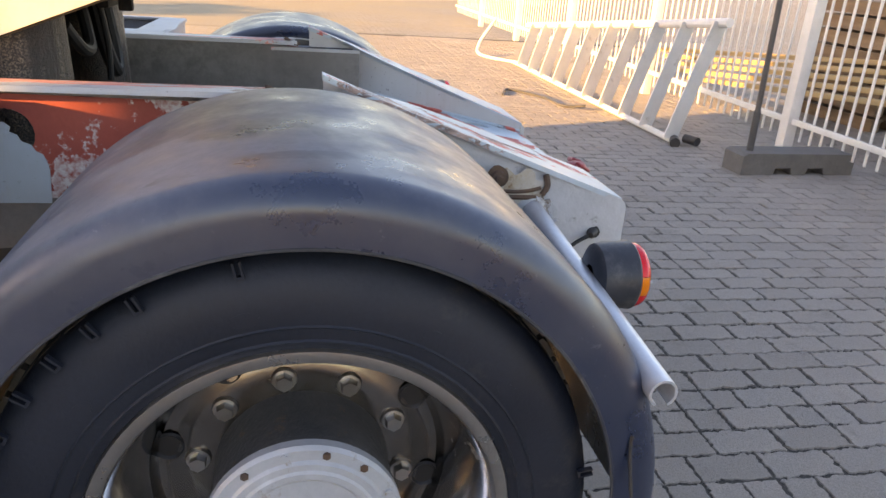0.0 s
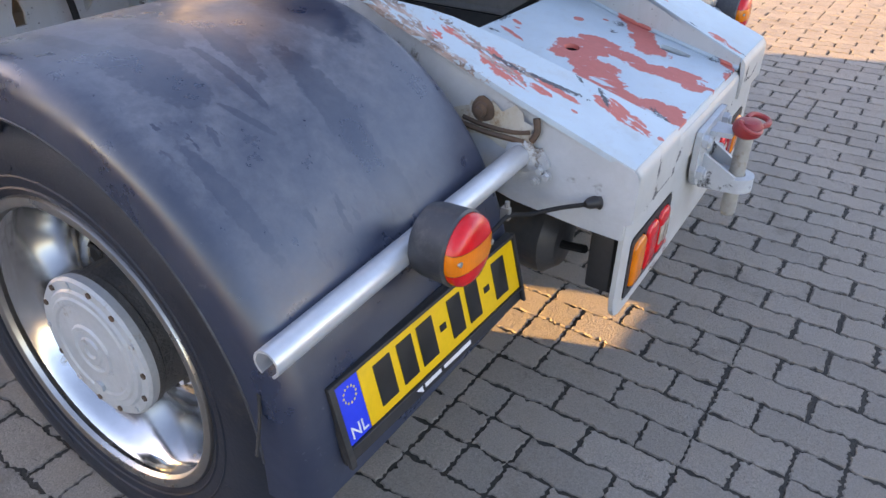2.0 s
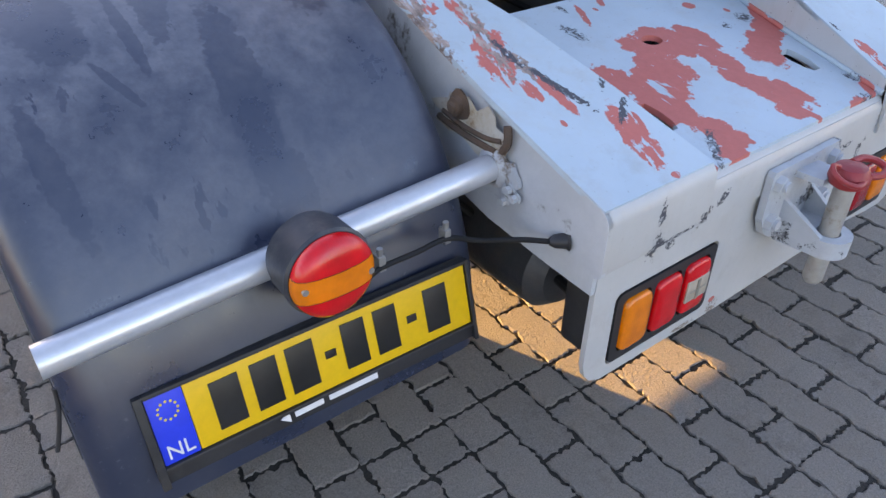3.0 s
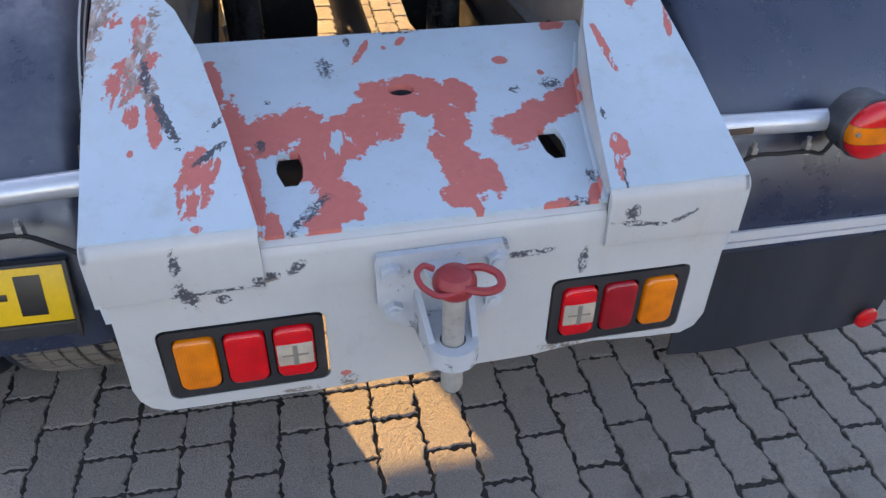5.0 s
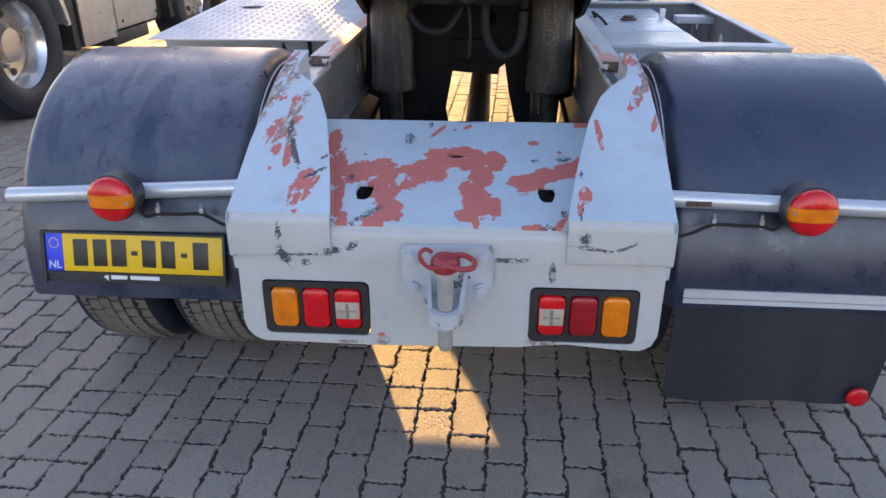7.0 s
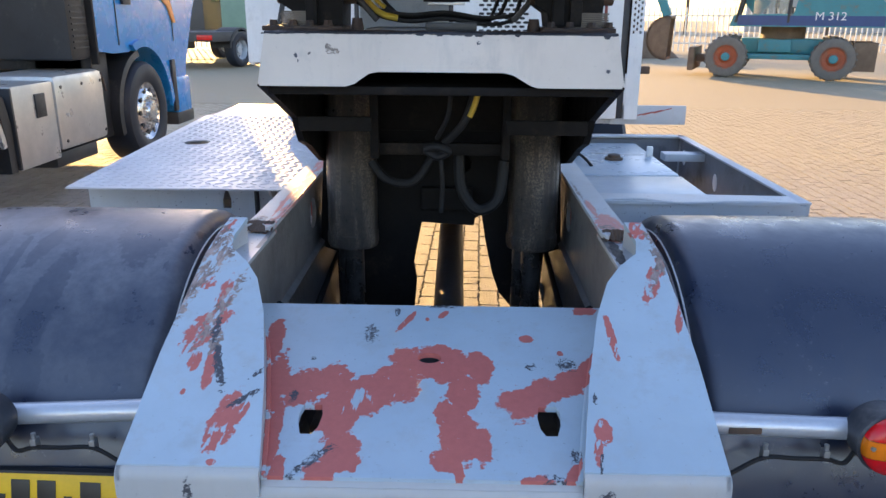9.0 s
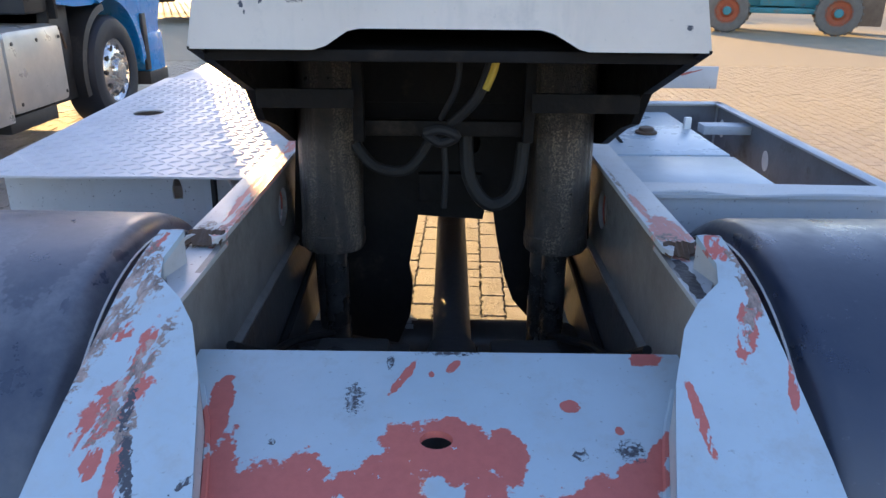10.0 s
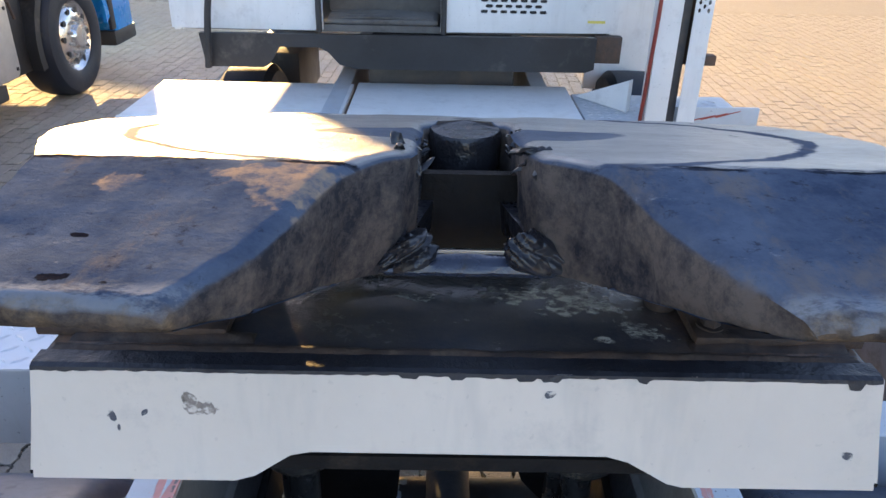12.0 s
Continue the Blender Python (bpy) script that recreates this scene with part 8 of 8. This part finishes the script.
cab_box = part("locker", bm, silver, bt, "brushed metal locker with black latch")
bm = B()
box(bm, 0.02, 0.032, 1.06, 1.20, 0.72, 0.90, 0.004)
part("latch", bm, plastic_black, cab_box)
bm = B()
box(bm, -0.60, 0.03, 1.37, 2.22, 0.40, 1.02, 0.07)
tk = part("fuel_tank", bm, silver, bt, "pale silver side skirt over the fuel tank")
for y, z in ((1.45, 0.48), (2.14, 0.48), (1.45, 0.92), (2.14, 0.92), (1.8, 0.92)):
    bm = B()
    cyl(bm, (0.03, y, z), (0.036, y, z), 0.014, seg=10)
    part("screw", bm, plastic_black, tk)
bm = B()
box(bm, -0.5, 0.0, 1.30, 2.0, 0.28, 0.395, 0.01)
part("step", bm, plastic_black, bt)
bm = B()
hose(bm, [(-0.05, 2.26, 0.98), (-0.03, 2.30, 0.94), (-0.06, 2.36, 0.96), (-0.04, 2.38, 0.80)], 0.012, 6)
part("bracket", bm, rust_steel, bt, "rusty bent bracket behind the tank")
arch_fender(bt, 3.22, 0.62, -0.42, -0.03, plastic_black, 95, 196)
bm = B()
box(bm, -0.60, -0.12, 2.20, 2.66, 0.34, 1.16, 0.03)
part("wheel_housing", bm, plastic_black, bt, "black inner wheel housing")
# black air column behind the cab
bm = B()
box(bm, -0.75, -0.04, 1.85, 2.20, 1.10, 3.3, 0.05)
for k in range(12):
    box(bm, -0.042, -0.03, 1.9, 2.16, 1.20 + 0.05 * k, 1.215 + 0.05 * k)
part("air_intake", bm, plastic_black, bt, "black ribbed air intake column")
# cab body with wheel arch
bm = B()
arch = [(3.22 + 0.66 * math.cos(radians(a)), 0.53 + 0.66 * math.sin(radians(a))) for a in range(112, -2, -10)]
# Upper front pushed forward out of view, to shade the tractor's left rail.
prof = [(2.24, 1.17), (2.60, 1.13), (2.93, 1.13)] + arch + [(4.00, 0.42), (4.40, 0.38), (4.47, 0.9), (4.86, 1.55), (5.12, 1.85), (5.12, 2.55), (4.6, 2.9), (4.1, 3.3), (2.4, 3.35), (2.24, 3.1)]
prism(bm, [(-2.48, y, z) for y, z in prof], (2.46, 0, 0))
cabb = part("cab", bm, blue, bt, "glossy blue truck cab", 30)
bm = B()
rings = [(3.22 + r * math.cos(radians(a)), 0.53 + r * math.sin(radians(a))) for r, rng in ((0.72, range(112, -2, -5)), (0.64, range(-2, 113, 5))) for a in rng]
prism(bm, [(-0.02, y, z) for y, z in rings], (0.035, 0, 0))
part("wheel_arch", bm, blue, cabb, "flared blue wheel arch")
bm = B()
prism(bm, [(0.0, 2.75, 1.95), (0.0, 3.75, 1.82), (0.0, 4.12, 1.62), (0.0, 4.22, 1.40), (0.0, 4.15, 1.40), (0.0, 4.02, 1.58), (0.0, 3.70, 1.72), (0.0, 2.75, 1.84)], (-0.018, 0, 0))
prism(bm, [(0.0, 2.25, 2.35), (0.0, 2.75, 1.95), (0.0, 2.75, 1.84), (0.0, 2.25, 2.2)], (-0.018, 0, 0))
part("stripe", bm, orange, cabb, "orange curved stripe")
bm = B()
prism(bm, [(0.0, 2.80, 2.0), (0.0, 4.1, 2.0), (0.0, 4.0, 2.75), (0.0, 2.85, 2.75)], (-0.015, 0, 0))
part("door_window", bm, glass.m, cabb, "dark side window")
for y in (2.72, 4.14):
    bm = B()
    box(bm, -0.02, -0.012, y, y + 0.012, 1.2, 2.0)
    part("door_gap", bm, ink_black, cabb)
bm = B()
box(bm, -0.015, 0.02, 2.85, 3.02, 1.58, 1.66, 0.01)
part("door_handle", bm, plastic_black, cabb)
bm = B()
box(bm, -0.01, 0.20, 4.2, 4.32, 1.9, 2.7, 0.03)
part("mirror", bm, blue_dark, cabb, "blue mirror housing")
bm = B()
box(bm, -2.40, 0.005, 4.05, 4.52, 0.30, 0.80, 0.05)
part("bumper", bm, blue, cabb, "blue bumper")
bm = B()
box(bm, -0.30, 0.012, 4.00, 4.53, 0.26, 0.40, 0.02)
box(bm, -0.02, 0.012, 3.96, 4.06, 0.42, 1.00, 0.01)
part("bumper_trim", bm, plastic_black, cabb, "black lower bumper trim")
bm = B()
box(bm, -0.5, 0.0, 2.22, 2.26, 1.05, 3.0, 0.004)
hose(bm, [(-0.25, 2.20, 2.6), (-0.3, 1.6, 2.3), (-0.9, 1.4, 1.6), (-1.2, 1.2, 1.2)], 0.02, 8)
part("suzie_line", bm, hose_rubber, cabb, "coiled black lines")
bm = B()
box(bm, -2.3, -0.2, 1.88, 2.2, 2.35, 3.3, 0.06)
part("cab_rear_fairing", bm, plastic_black, cabb, "black fairing behind the cab")
bm = B()
box(bm, -2.44, -0.06, 2.20, 2.238, 1.00, 3.20, 0.01)
part("cab_rear_wall", bm, plastic_black, cabb, "black rear wall of the cab")
for k, (x, rr) in enumerate(((-0.95, 0.030), (-1.15, 0.022), (-1.32, 0.022))):
    bm = B()
    hose(bm, [(x, 2.12, 2.4), (x + 0.02, 2.10, 1.8), (x - 0.03, 2.02, 1.35), (x - 0.10, 1.80, 1.05)], rr, 8)
    part("air_pipe", bm, zinc if k == 1 else hose_rubber, cabb, "upright pipe behind the cab")
for k in range(2):
    bm = B()
    hose(bm, [(-0.95 - 0.16 * k + 0.09 * math.cos(q * 0.9), 1.45 - 0.028 * q, 1.62 - 0.012 * q + 0.09 * math.sin(q * 0.9)) for q in range(44)], 0.012, 6, 2)
    part("coiled_line", bm, hose_rubber, cabb, "coiled black air line")
bm = B()
box(bm, -1.60, -0.90, 0.95, 1.75, 0.99, 1.02, 0.004)
part("catwalk", bm, silver, bt, "chequered catwalk behind the cab")

# ---- green truck far behind ----
green = surface("truck_green", (0.20, 0.33, 0.24), (0.17, 0.29, 0.21), 3, (0.3, 0.4), bump=0.02)
dark_body = surface("truck_dark", (0.05, 0.045, 0.045), (0.075, 0.065, 0.06), 3, (0.3, 0.45), bump=0.02)


def far_truck(name, at, turn, paint, label):
    gt = thing(name, at, label, "truck", "trucks across the yard", turn=turn)
    for y in (0.0, 3.6):
        truck_wheel(gt, 0.0, y, 0.51, 1, hub_paint, y == 0.0)
    bm = B()
    prism(bm, [(-2.4, y, z) for y, z in ((2.5, 0.95), (4.6, 0.75), (4.72, 1.2), (4.55, 2.1), (4.3, 3.1), (3.9, 3.3), (2.6, 3.4), (2.5, 3.2))], (2.4, 0, 0))
    gc = part("cab", bm, paint, gt, label.split(" ")[0] + " painted cab")
    bm = B()
    box(bm, 0.0, 0.012, 3.0, 4.2, 1.9, 2.7, 0.004)
    part("window", bm, glass.m, gc)
    bm = B()
    box(bm, -2.35, 0.0, -1.4, 2.3, 0.75, 1.02, 0.03)
    part("chassis", bm, steel_dark, gt)
    bm = B()
    box(bm, -0.6, 0.02, 0.75, 1.9, 0.4, 0.95, 0.04)
    part("fuel_tank", bm, plastic_black, gt)
    bm = B()
    box(bm, -0.5, 0.0, -1.44, -1.40, 0.80, 0.94, 0.01)
    part("tail_lamp", bm, lens_red, gt, "red tail lamp")
    arch_fender(gt, 0.0, 0.62, -0.62, 0.02, plastic_black)
    return gt


far_truck("green_truck", (-6.4, 21.5, 0), -18, green, "green pale parked truck far across the yard")
far_truck("dark_truck", (-9.4, 22.6, 0), -18, dark_body, "dark grey parked truck beside the green truck")

# ---- wheeled excavator ----
teal = surface("excavator_teal", (0.03, 0.24, 0.27), (0.025, 0.20, 0.23), 4, (0.35, 0.5), bump=0.05, dirt=(0.2, 0.14, 0.09), dscale=4)
rim_orange = surface("rim_orange", (0.42, 0.09, 0.03), (0.35, 0.08, 0.03), 7, (0.5, 0.7), bump=0.1, dirt=(0.2, 0.15, 0.1), dscale=6)
mud = surface("muddy_steel", (0.20, 0.13, 0.08), (0.14, 0.09, 0.06), 5, (0.7, 0.9), bump=0.4, bscale=30)
ex = thing("excavator", (7.13, 19.3, 0), "teal wheeled excavator with orange rims across the yard", "excavator", turn=math.degrees(math.atan2(18.3 - 19.3, 9.47 - 7.13)))
# local: x along the machine, y away from the viewer
for x in (0.0, 2.55):
    for y in (0.0, 1.75):
        bm = B()
        lathe(bm, [(0.29, -0.14), (0.40, -0.16), (0.50, -0.13), (0.53, 0.0), (0.50, 0.13), (0.40, 0.16), (0.29, 0.14)], (x, y, 0.53), (0, 1, 0), 36, True)
        w = part("wheel", bm, rubber_tread, ex, "muddy lugged tyre")
        for k in range(22):
            a = 2 * math.pi * k / 22
            bm = B()
            box(bm, -0.12, 0.12, 0.51, 0.545, -0.03, 0.03, turn=Matrix.Translation((x, y, 0.53)) @ Matrix.Rotation(radians(90), 4, "Z") @ Matrix.Rotation(a, 4, "X"))
            part("lug", bm, rubber_tread, w)
        bm = B()
        lathe(bm, [(0.31, -0.15), (0.26, -0.10), (0.17, -0.09), (0.13, -0.14), (0.001, -0.15)], (x, y, 0.53), (0, 1, 0), 30)
        part("rim", bm, rim_orange, w, "rusty orange rim")
        bm = B()
        lathe(bm, [(0.11, -0.16), (0.09, -0.20), (0.001, -0.21)], (x, y, 0.53), (0, 1, 0), 20)
        part("hub", bm, teal, w, "teal hub")
bm = B()
box(bm, 0.3, 2.3, 0.35, 1.45, 0.62, 1.0, 0.05)
box(bm, -0.1, 2.7, 0.1, 1.6, 0.48, 0.62, 0.03)
box(bm, 0.75, 1.55, 0.12, 0.34, 0.66, 0.98, 0.03)
part("undercarriage", bm, teal, ex, "teal undercarriage")
bm = B()
cyl(bm, (1.3, 0.9, 0.98), (1.3, 0.9, 1.32), 0.55, seg=28)
part("slewing_ring", bm, mud, ex, "muddy slewing ring")
bm = B()
box(bm, -0.95, -0.80, -0.1, 1.85, 0.15, 0.75, 0.02)
box(bm, -0.80, -0.1, 0.5, 1.2, 0.35, 0.55, 0.02)
part("dozer_blade", bm, mud, ex, "muddy dozer blade")
bm = B()
box(bm, 2.95, 3.5, -0.1, 0.4, 0.25, 0.95, 0.02)
part("outrigger", bm, mud, ex, "brown outrigger")
bm = B()
box(bm, 2.95, 3.5, 1.3, 1.8, 0.25, 0.95, 0.02)
part("outrigger", bm, mud, ex, "brown outrigger")
bm = B()
prism(bm, [(0.0, -0.15, 1.30), (3.6, -0.15, 1.30), (3.6, -0.15, 1.75), (3.3, -0.15, 2.1), (1.6, -0.15, 2.1), (1.5, -0.15, 1.62), (0.1, -0.15, 1.58)], (0, 2.1, 0))
up = part("upper_body", bm, teal, ex, "teal upper body with engine housing")
bm = B()
box(bm, 0.2, 3.55, -0.156, -0.1495, 1.33, 1.57)
part("dark_band", bm, blue_dark, up)
letters("M 312", 0.28, ink_white, Matrix.Translation((2.35, -0.158, 1.47)) @ Matrix.Rotation(radians(90), 4, "X"), up, "lettering", "white machine type letters")
bm = B()
for a, b in (((0.15, -0.12, 1.4), (0.45, -0.12, 3.0)), ((1.4, -0.12, 1.4), (1.4, -0.12, 3.05)), ((0.15, 0.85, 1.4), (0.45, 0.85, 3.0)), ((1.4, 0.85, 1.4), (1.4, 0.85, 3.05)), ((0.45, -0.12, 3.0), (1.4, -0.12, 3.05)), ((0.45, 0.85, 3.0), (1.4, 0.85, 3.05))):
    hose(bm, [a, b], 0.05, 8, 1)
box(bm, 0.38, 1.46, -0.16, 0.9, 3.0, 3.10, 0.03)
part("cab_frame", bm, plastic_black, ex, "dark excavator cab frame")
bm = B()
box(bm, 0.55, 1.35, -0.11, -0.10, 1.5, 2.95)
part("cab_pane", bm, glass.m, ex, "cab side window")
bm = B()
prism(bm, [(0.6, 1.0, 1.5), (0.9, 1.0, 1.9), (-0.2, 1.0, 3.2), (-1.6, 1.0, 3.6), (-2.6, 1.0, 3.2), (-2.5, 1.0, 2.95), (-1.6, 1.0, 3.2), (-0.4, 1.0, 2.7)], (0, 0.35, 0))
bm2 = part("dipper_boom", bm, teal, ex, "teal bent boom")
bm = B()
prism(bm, [(-2.75, 1.02, 3.5), (-2.35, 1.02, 3.2), (-1.65, 1.02, 1.6), (-1.85, 1.02, 1.5)], (0, 0.3, 0))
part("stick", bm, teal, ex, "teal stick")
bm = B()
hose(bm, [(-0.2, 1.15, 3.4), (-1.8, 1.15, 3.75), (-2.6, 1.15, 3.5)], 0.06, 10, 2)
part("boom_ram", bm, zinc, ex)
bm = B()
arc = [(-1.7 + 0.55 * math.cos(radians(a)), 0.95 + 0.6 * math.sin(radians(a))) for a in range(80, 290, 15)]
inn = [(-1.7 + 0.48 * math.cos(radians(a)), 0.95 + 0.53 * math.sin(radians(a))) for a in range(275, 79, -15)]
prism(bm, [(x, 0.75, z) for x, z in arc + inn], (0, 0.9, 0))
for yy in (0.75, 1.63):
    prism(bm, [(x, yy, z) for x, z in arc], (0, 0.03, 0))
part("bucket", bm, mud, ex, "muddy brown digger bucket")

# ---- far edge of the yard: fence, bare trees, sheds ----
far_wall = surface("far_shed", (0.42, 0.40, 0.37), (0.34, 0.33, 0.31), 1, (0.6, 0.8), bump=0.05)
far_roof = surface("far_roof", (0.20, 0.12, 0.09), (0.16, 0.10, 0.08), 1, (0.7, 0.9), bump=0.05)
bark = surface("bark", (0.07, 0.055, 0.042), (0.11, 0.085, 0.065), 6, (0.8, 0.95), bump=0.4, bscale=30)
far_f = thing("far_fence", (0, 34, 0), "white picket fence along the far edge of the yard", "fence")
bm = B()
for z in (0.4, 1.6):
    box(bm, -26, 30, -0.02, 0.02, z - 0.03, z + 0.03)
part("rail", bm, fence_white, far_f)
bm = B()
box(bm, -0.03, 0.03, -0.012, 0.012, 0.05, 1.95)
me = mesh_of("picket", bm, fence_white)
for k in range(230):
    ob = new("picket", me)
    ob.parent = far_f
    ob.location = (-25.5 + 0.24 * k, -0.035, 0)
for k, (x, y, w, d, h, lab) in enumerate(((-34, 92, 26, 9, 4.5, "grey far shed with brown roof"), (8, 98, 24, 9, 4.0, "grey far shed with brown roof"), (48, 94, 30, 10, 5.0, "long grey far shed with brown roof"))):
    sh = thing("shed", (x, y, 0), lab, "shed", "far sheds")
    bm = B()
    box(bm, -w / 2, w / 2, -d / 2, d / 2, 0, h)
    part("wall", bm, far_wall, sh)
    bm = B()
    prism(bm, [(-w / 2 - 0.3, -d / 2 - 0.4, h), (-w / 2 - 0.3, d / 2 + 0.4, h), (-w / 2 - 0.3, 0, h + 2.0)], (w + 0.6, 0, 0))
    part("roof", bm, far_roof, sh)
    for j in range(int(w // 4)):
        bm = B()
        box(bm, -w / 2 + 1.2 + 4 * j, -w / 2 + 2.6 + 4 * j, -d / 2 - 0.05, -d / 2 + 0.02, 1.4, 2.8)
        part("window", bm, plastic_black, sh)


def bare_tree(x, y, h, seed):
    rnd = random.Random(seed)
    t = thing("tree", (x, y, 0), "leafless winter tree at the far edge of the yard", "tree", "bare trees")
    bm = B()
    hose(bm, [(0, 0, 0), (0.05, 0.02, h * 0.2), (-0.05, 0.05, h * 0.45)], 0.16, 7, 3)
    part("trunk", bm, bark, t)
    bm = B()

    def grow(p, d, ln, r, lev):
        q = p + d * ln
        mid = p + d * ln * 0.5 + Vector((rnd.uniform(-1, 1), rnd.uniform(-1, 1), rnd.uniform(-0.5, 1))) * ln * 0.08
        hose(bm, [p, mid, q], r, 4, 1)
        if lev == 0:
            return
        for _ in range(3 if lev > 1 else 4):
            nd = (d + Vector((rnd.uniform(-1, 1), rnd.uniform(-1, 1), rnd.uniform(-0.2, 0.7))) * 0.75).normalized()
            grow(p + d * ln * rnd.uniform(0.55, 1.0), nd, ln * rnd.uniform(0.55, 0.8), r * 0.6, lev - 1)

    for _ in range(5):
        d = Vector((rnd.uniform(-0.6, 0.6), rnd.uniform(-0.6, 0.6), 1)).normalized()
        grow(Vector((-0.05, 0.05, h * 0.42)), d, h * 0.25, 0.08, 4)
    part("crown", bm, bark, t)
    return t


for k, (x, y, h) in enumerate(((-36, 72, 9), (-21, 70, 8.5), (-14, 74, 9.5), (14, 68, 12), (21, 71, 13), (28, 68, 12), (35, 73, 13), (43, 70, 12), (6, 75, 11), (-6, 76, 12))):
    bare_tree(x, y, h, 30 + k)
bm = B()
bmesh.ops.create_grid(bm, x_segments=36, y_segments=24, size=1.0)
for v in bm.verts:
    q = max(0.0, 1 - v.co.x ** 2) * max(0.0, 1 - v.co.y ** 2)
    v.co = Vector((v.co.x * 2.2, v.co.y * 1.3, 1.25 * q ** 0.7 + 0.22 * q ** 0.3 * noise.noise(v.co * 4.0) + 0.10 * q ** 0.3 * noise.noise(v.co * 13.0) - 0.03))
heap = solid("rubble_heap", bm, mud, "brown heap of earth and rubble before the fence", "heap")
heap.matrix_basis = pose(6.3, 29.5, 0, 0, 0, 12)


# ---- block paving: wavy-edged concrete blocks, laid in running bond ----
PW, PL, GAP = 0.1092, 0.2184, 0.0076


def block_outline(rnd, length):
    """The outline of one block: straight sides, broken into small chips."""
    hw, hl = PW / 2 - GAP / 2, length / 2 - rnd.uniform(0.0035, 0.0075)
    n = 22 if length > 0.15 else 11
    def j(a):
        return rnd.uniform(-a, a) - (rnd.uniform(0.002, 0.007) if rnd.random() < 0.12 else 0.0)
    wave = 1.0 if length > 0.15 else 0.5
    ys = [-1 + 2 * k / n for k in range(n + 1)]
    pr, pl = rnd.uniform(0, 6), rnd.uniform(0, 6)
    right = [(hw + 0.0030 * math.sin(2 * math.pi * wave * y) + 0.0010 * math.sin(9 * y + pr) + j(0.0042), y * hl + j(0.002)) for y in ys]
    left = [(-hw + 0.0030 * math.sin(2 * math.pi * wave * y) + 0.0010 * math.sin(9 * y + pl) - j(0.0042), y * hl + j(0.002)) for y in ys]
    ends = [0.84 - 0.168 * k for k in range(11)]
    top = [(x * hw, hl + j(0.0040)) for x in ends]
    bot = [(-x * hw, -hl - j(0.0040)) for x in ends]
    return right + top + list(reversed(left)) + bot


def block_arrays(rnd, length):
    out = block_outline(rnd, length)
    n = len(out)
    v = [(x * 1.01, y * 1.005, -0.016) for x, y in out]
    v += [(x, y, -0.002 - rnd.uniform(0, 0.003)) for x, y in out]
    hl = length / 2 - GAP / 2
    for x, y in out:
        c = rnd.uniform(0.0006, 0.0030)
        v.append((x - math.copysign(min(c, abs(x)), x), y - math.copysign(min(c, abs(y)), y) * (1.0 if abs(y) > hl * 0.85 else 0.0), 0.0))
    f = []
    for r in (0, n):
        f += [(r + k, r + (k + 1) % n, r + n + (k + 1) % n, r + n + k) for k in range(n)]
    f.append(tuple(2 * n + k for k in range(n)))
    return np.array(v), f


rnd = random.Random(3)
VARIANTS = [block_arrays(rnd, PL) for _ in range(20)] + [block_arrays(rnd, PL / 2 + 0.003) for _ in range(8)]
pave_mesh = []
for v, f in VARIANTS:
    me = bpy.data.meshes.new("paving_block")
    me.from_pydata(v.tolist(), [], f)
    me.materials.append(paver)
    pave_mesh.append(me)
TURN = radians(-1.6)
X0P, X1P, Y0P, Y1P = -7.4, 10.4, -6.0, 11.9
all_v, all_f, count = [], [], 0
ct, st_ = math.cos(TURN), math.sin(TURN)
single = []
for i in range(int((X0P - 1) / PW), int((X1P + 1) / PW)):
    for j in range(int((Y0P - 1) / PL), int((Y1P + 1) / PL)):
        lx, ly = -0.003 + (i + 0.5) * PW, (j + (0.5 if i % 2 else 0.0)) * PL + 0.015
        wx, wy = lx * ct - ly * st_, lx * st_ + ly * ct
        if not (X0P < wx < X1P and Y0P < wy < Y1P):
            continue
        k = rnd.randrange(20)
        a = TURN + rnd.uniform(-0.012, 0.012) + (math.pi if (i + 2 * j) % 3 == 0 else 0)
        dz = rnd.uniform(-0.002, 0.0015) + 0.002 * noise.noise(Vector((wx * 0.8, wy * 0.8, 0)))
        pieces = [(wx, wy, dz, a, k)]
        if rnd.random() < (0.30 if -1.2 < wx < 0.4 and -0.3 < wy < 0.5 else 0.06):
            # a block broken across the middle
            ox, oy = -math.sin(a) * PL / 4, math.cos(a) * PL / 4
            pieces = [(wx - ox, wy - oy, dz, a, 20 + k % 8), (wx + ox, wy + oy, dz - 0.001, a + 0.01, 20 + (k + 3) % 8)]
        if -1.5 < wx < 1.5 and -1.0 < wy < 0.9:
            single += pieces
            continue
        for wx, wy, dz, a, k in pieces:
            v, f = VARIANTS[k]
            c, s = math.cos(a), math.sin(a)
            tx, ty = rnd.uniform(-0.015, 0.015), rnd.uniform(-0.012, 0.012)
            p = np.empty_like(v)
            p[:, 0] = v[:, 0] * c - v[:, 1] * s + wx
            p[:, 1] = v[:, 0] * s + v[:, 1] * c + wy
            p[:, 2] = v[:, 2] + dz + v[:, 0] * tx + v[:, 1] * ty
            all_v.append(p)
            all_f += [tuple(q + count for q in fc) for fc in f]
            count += len(v)
me = bpy.data.meshes.new("paving_blocks")
me.from_pydata(np.concatenate(all_v).tolist(), [], all_f)
me.materials.append(paver)
rest = new("paving_blocks", me)
rest.parent = ground
tagged(rest, "grey wavy-edged concrete paving blocks", kind="stuff")
for wx, wy, dz, a, k in single:
    ob = new("paving_block", pave_mesh[k])
    ob.parent = ground
    ob.matrix_basis = Matrix.LocRotScale((wx, wy, dz), Euler((rnd.uniform(-0.01, 0.01), rnd.uniform(-0.012, 0.012), a)), None)
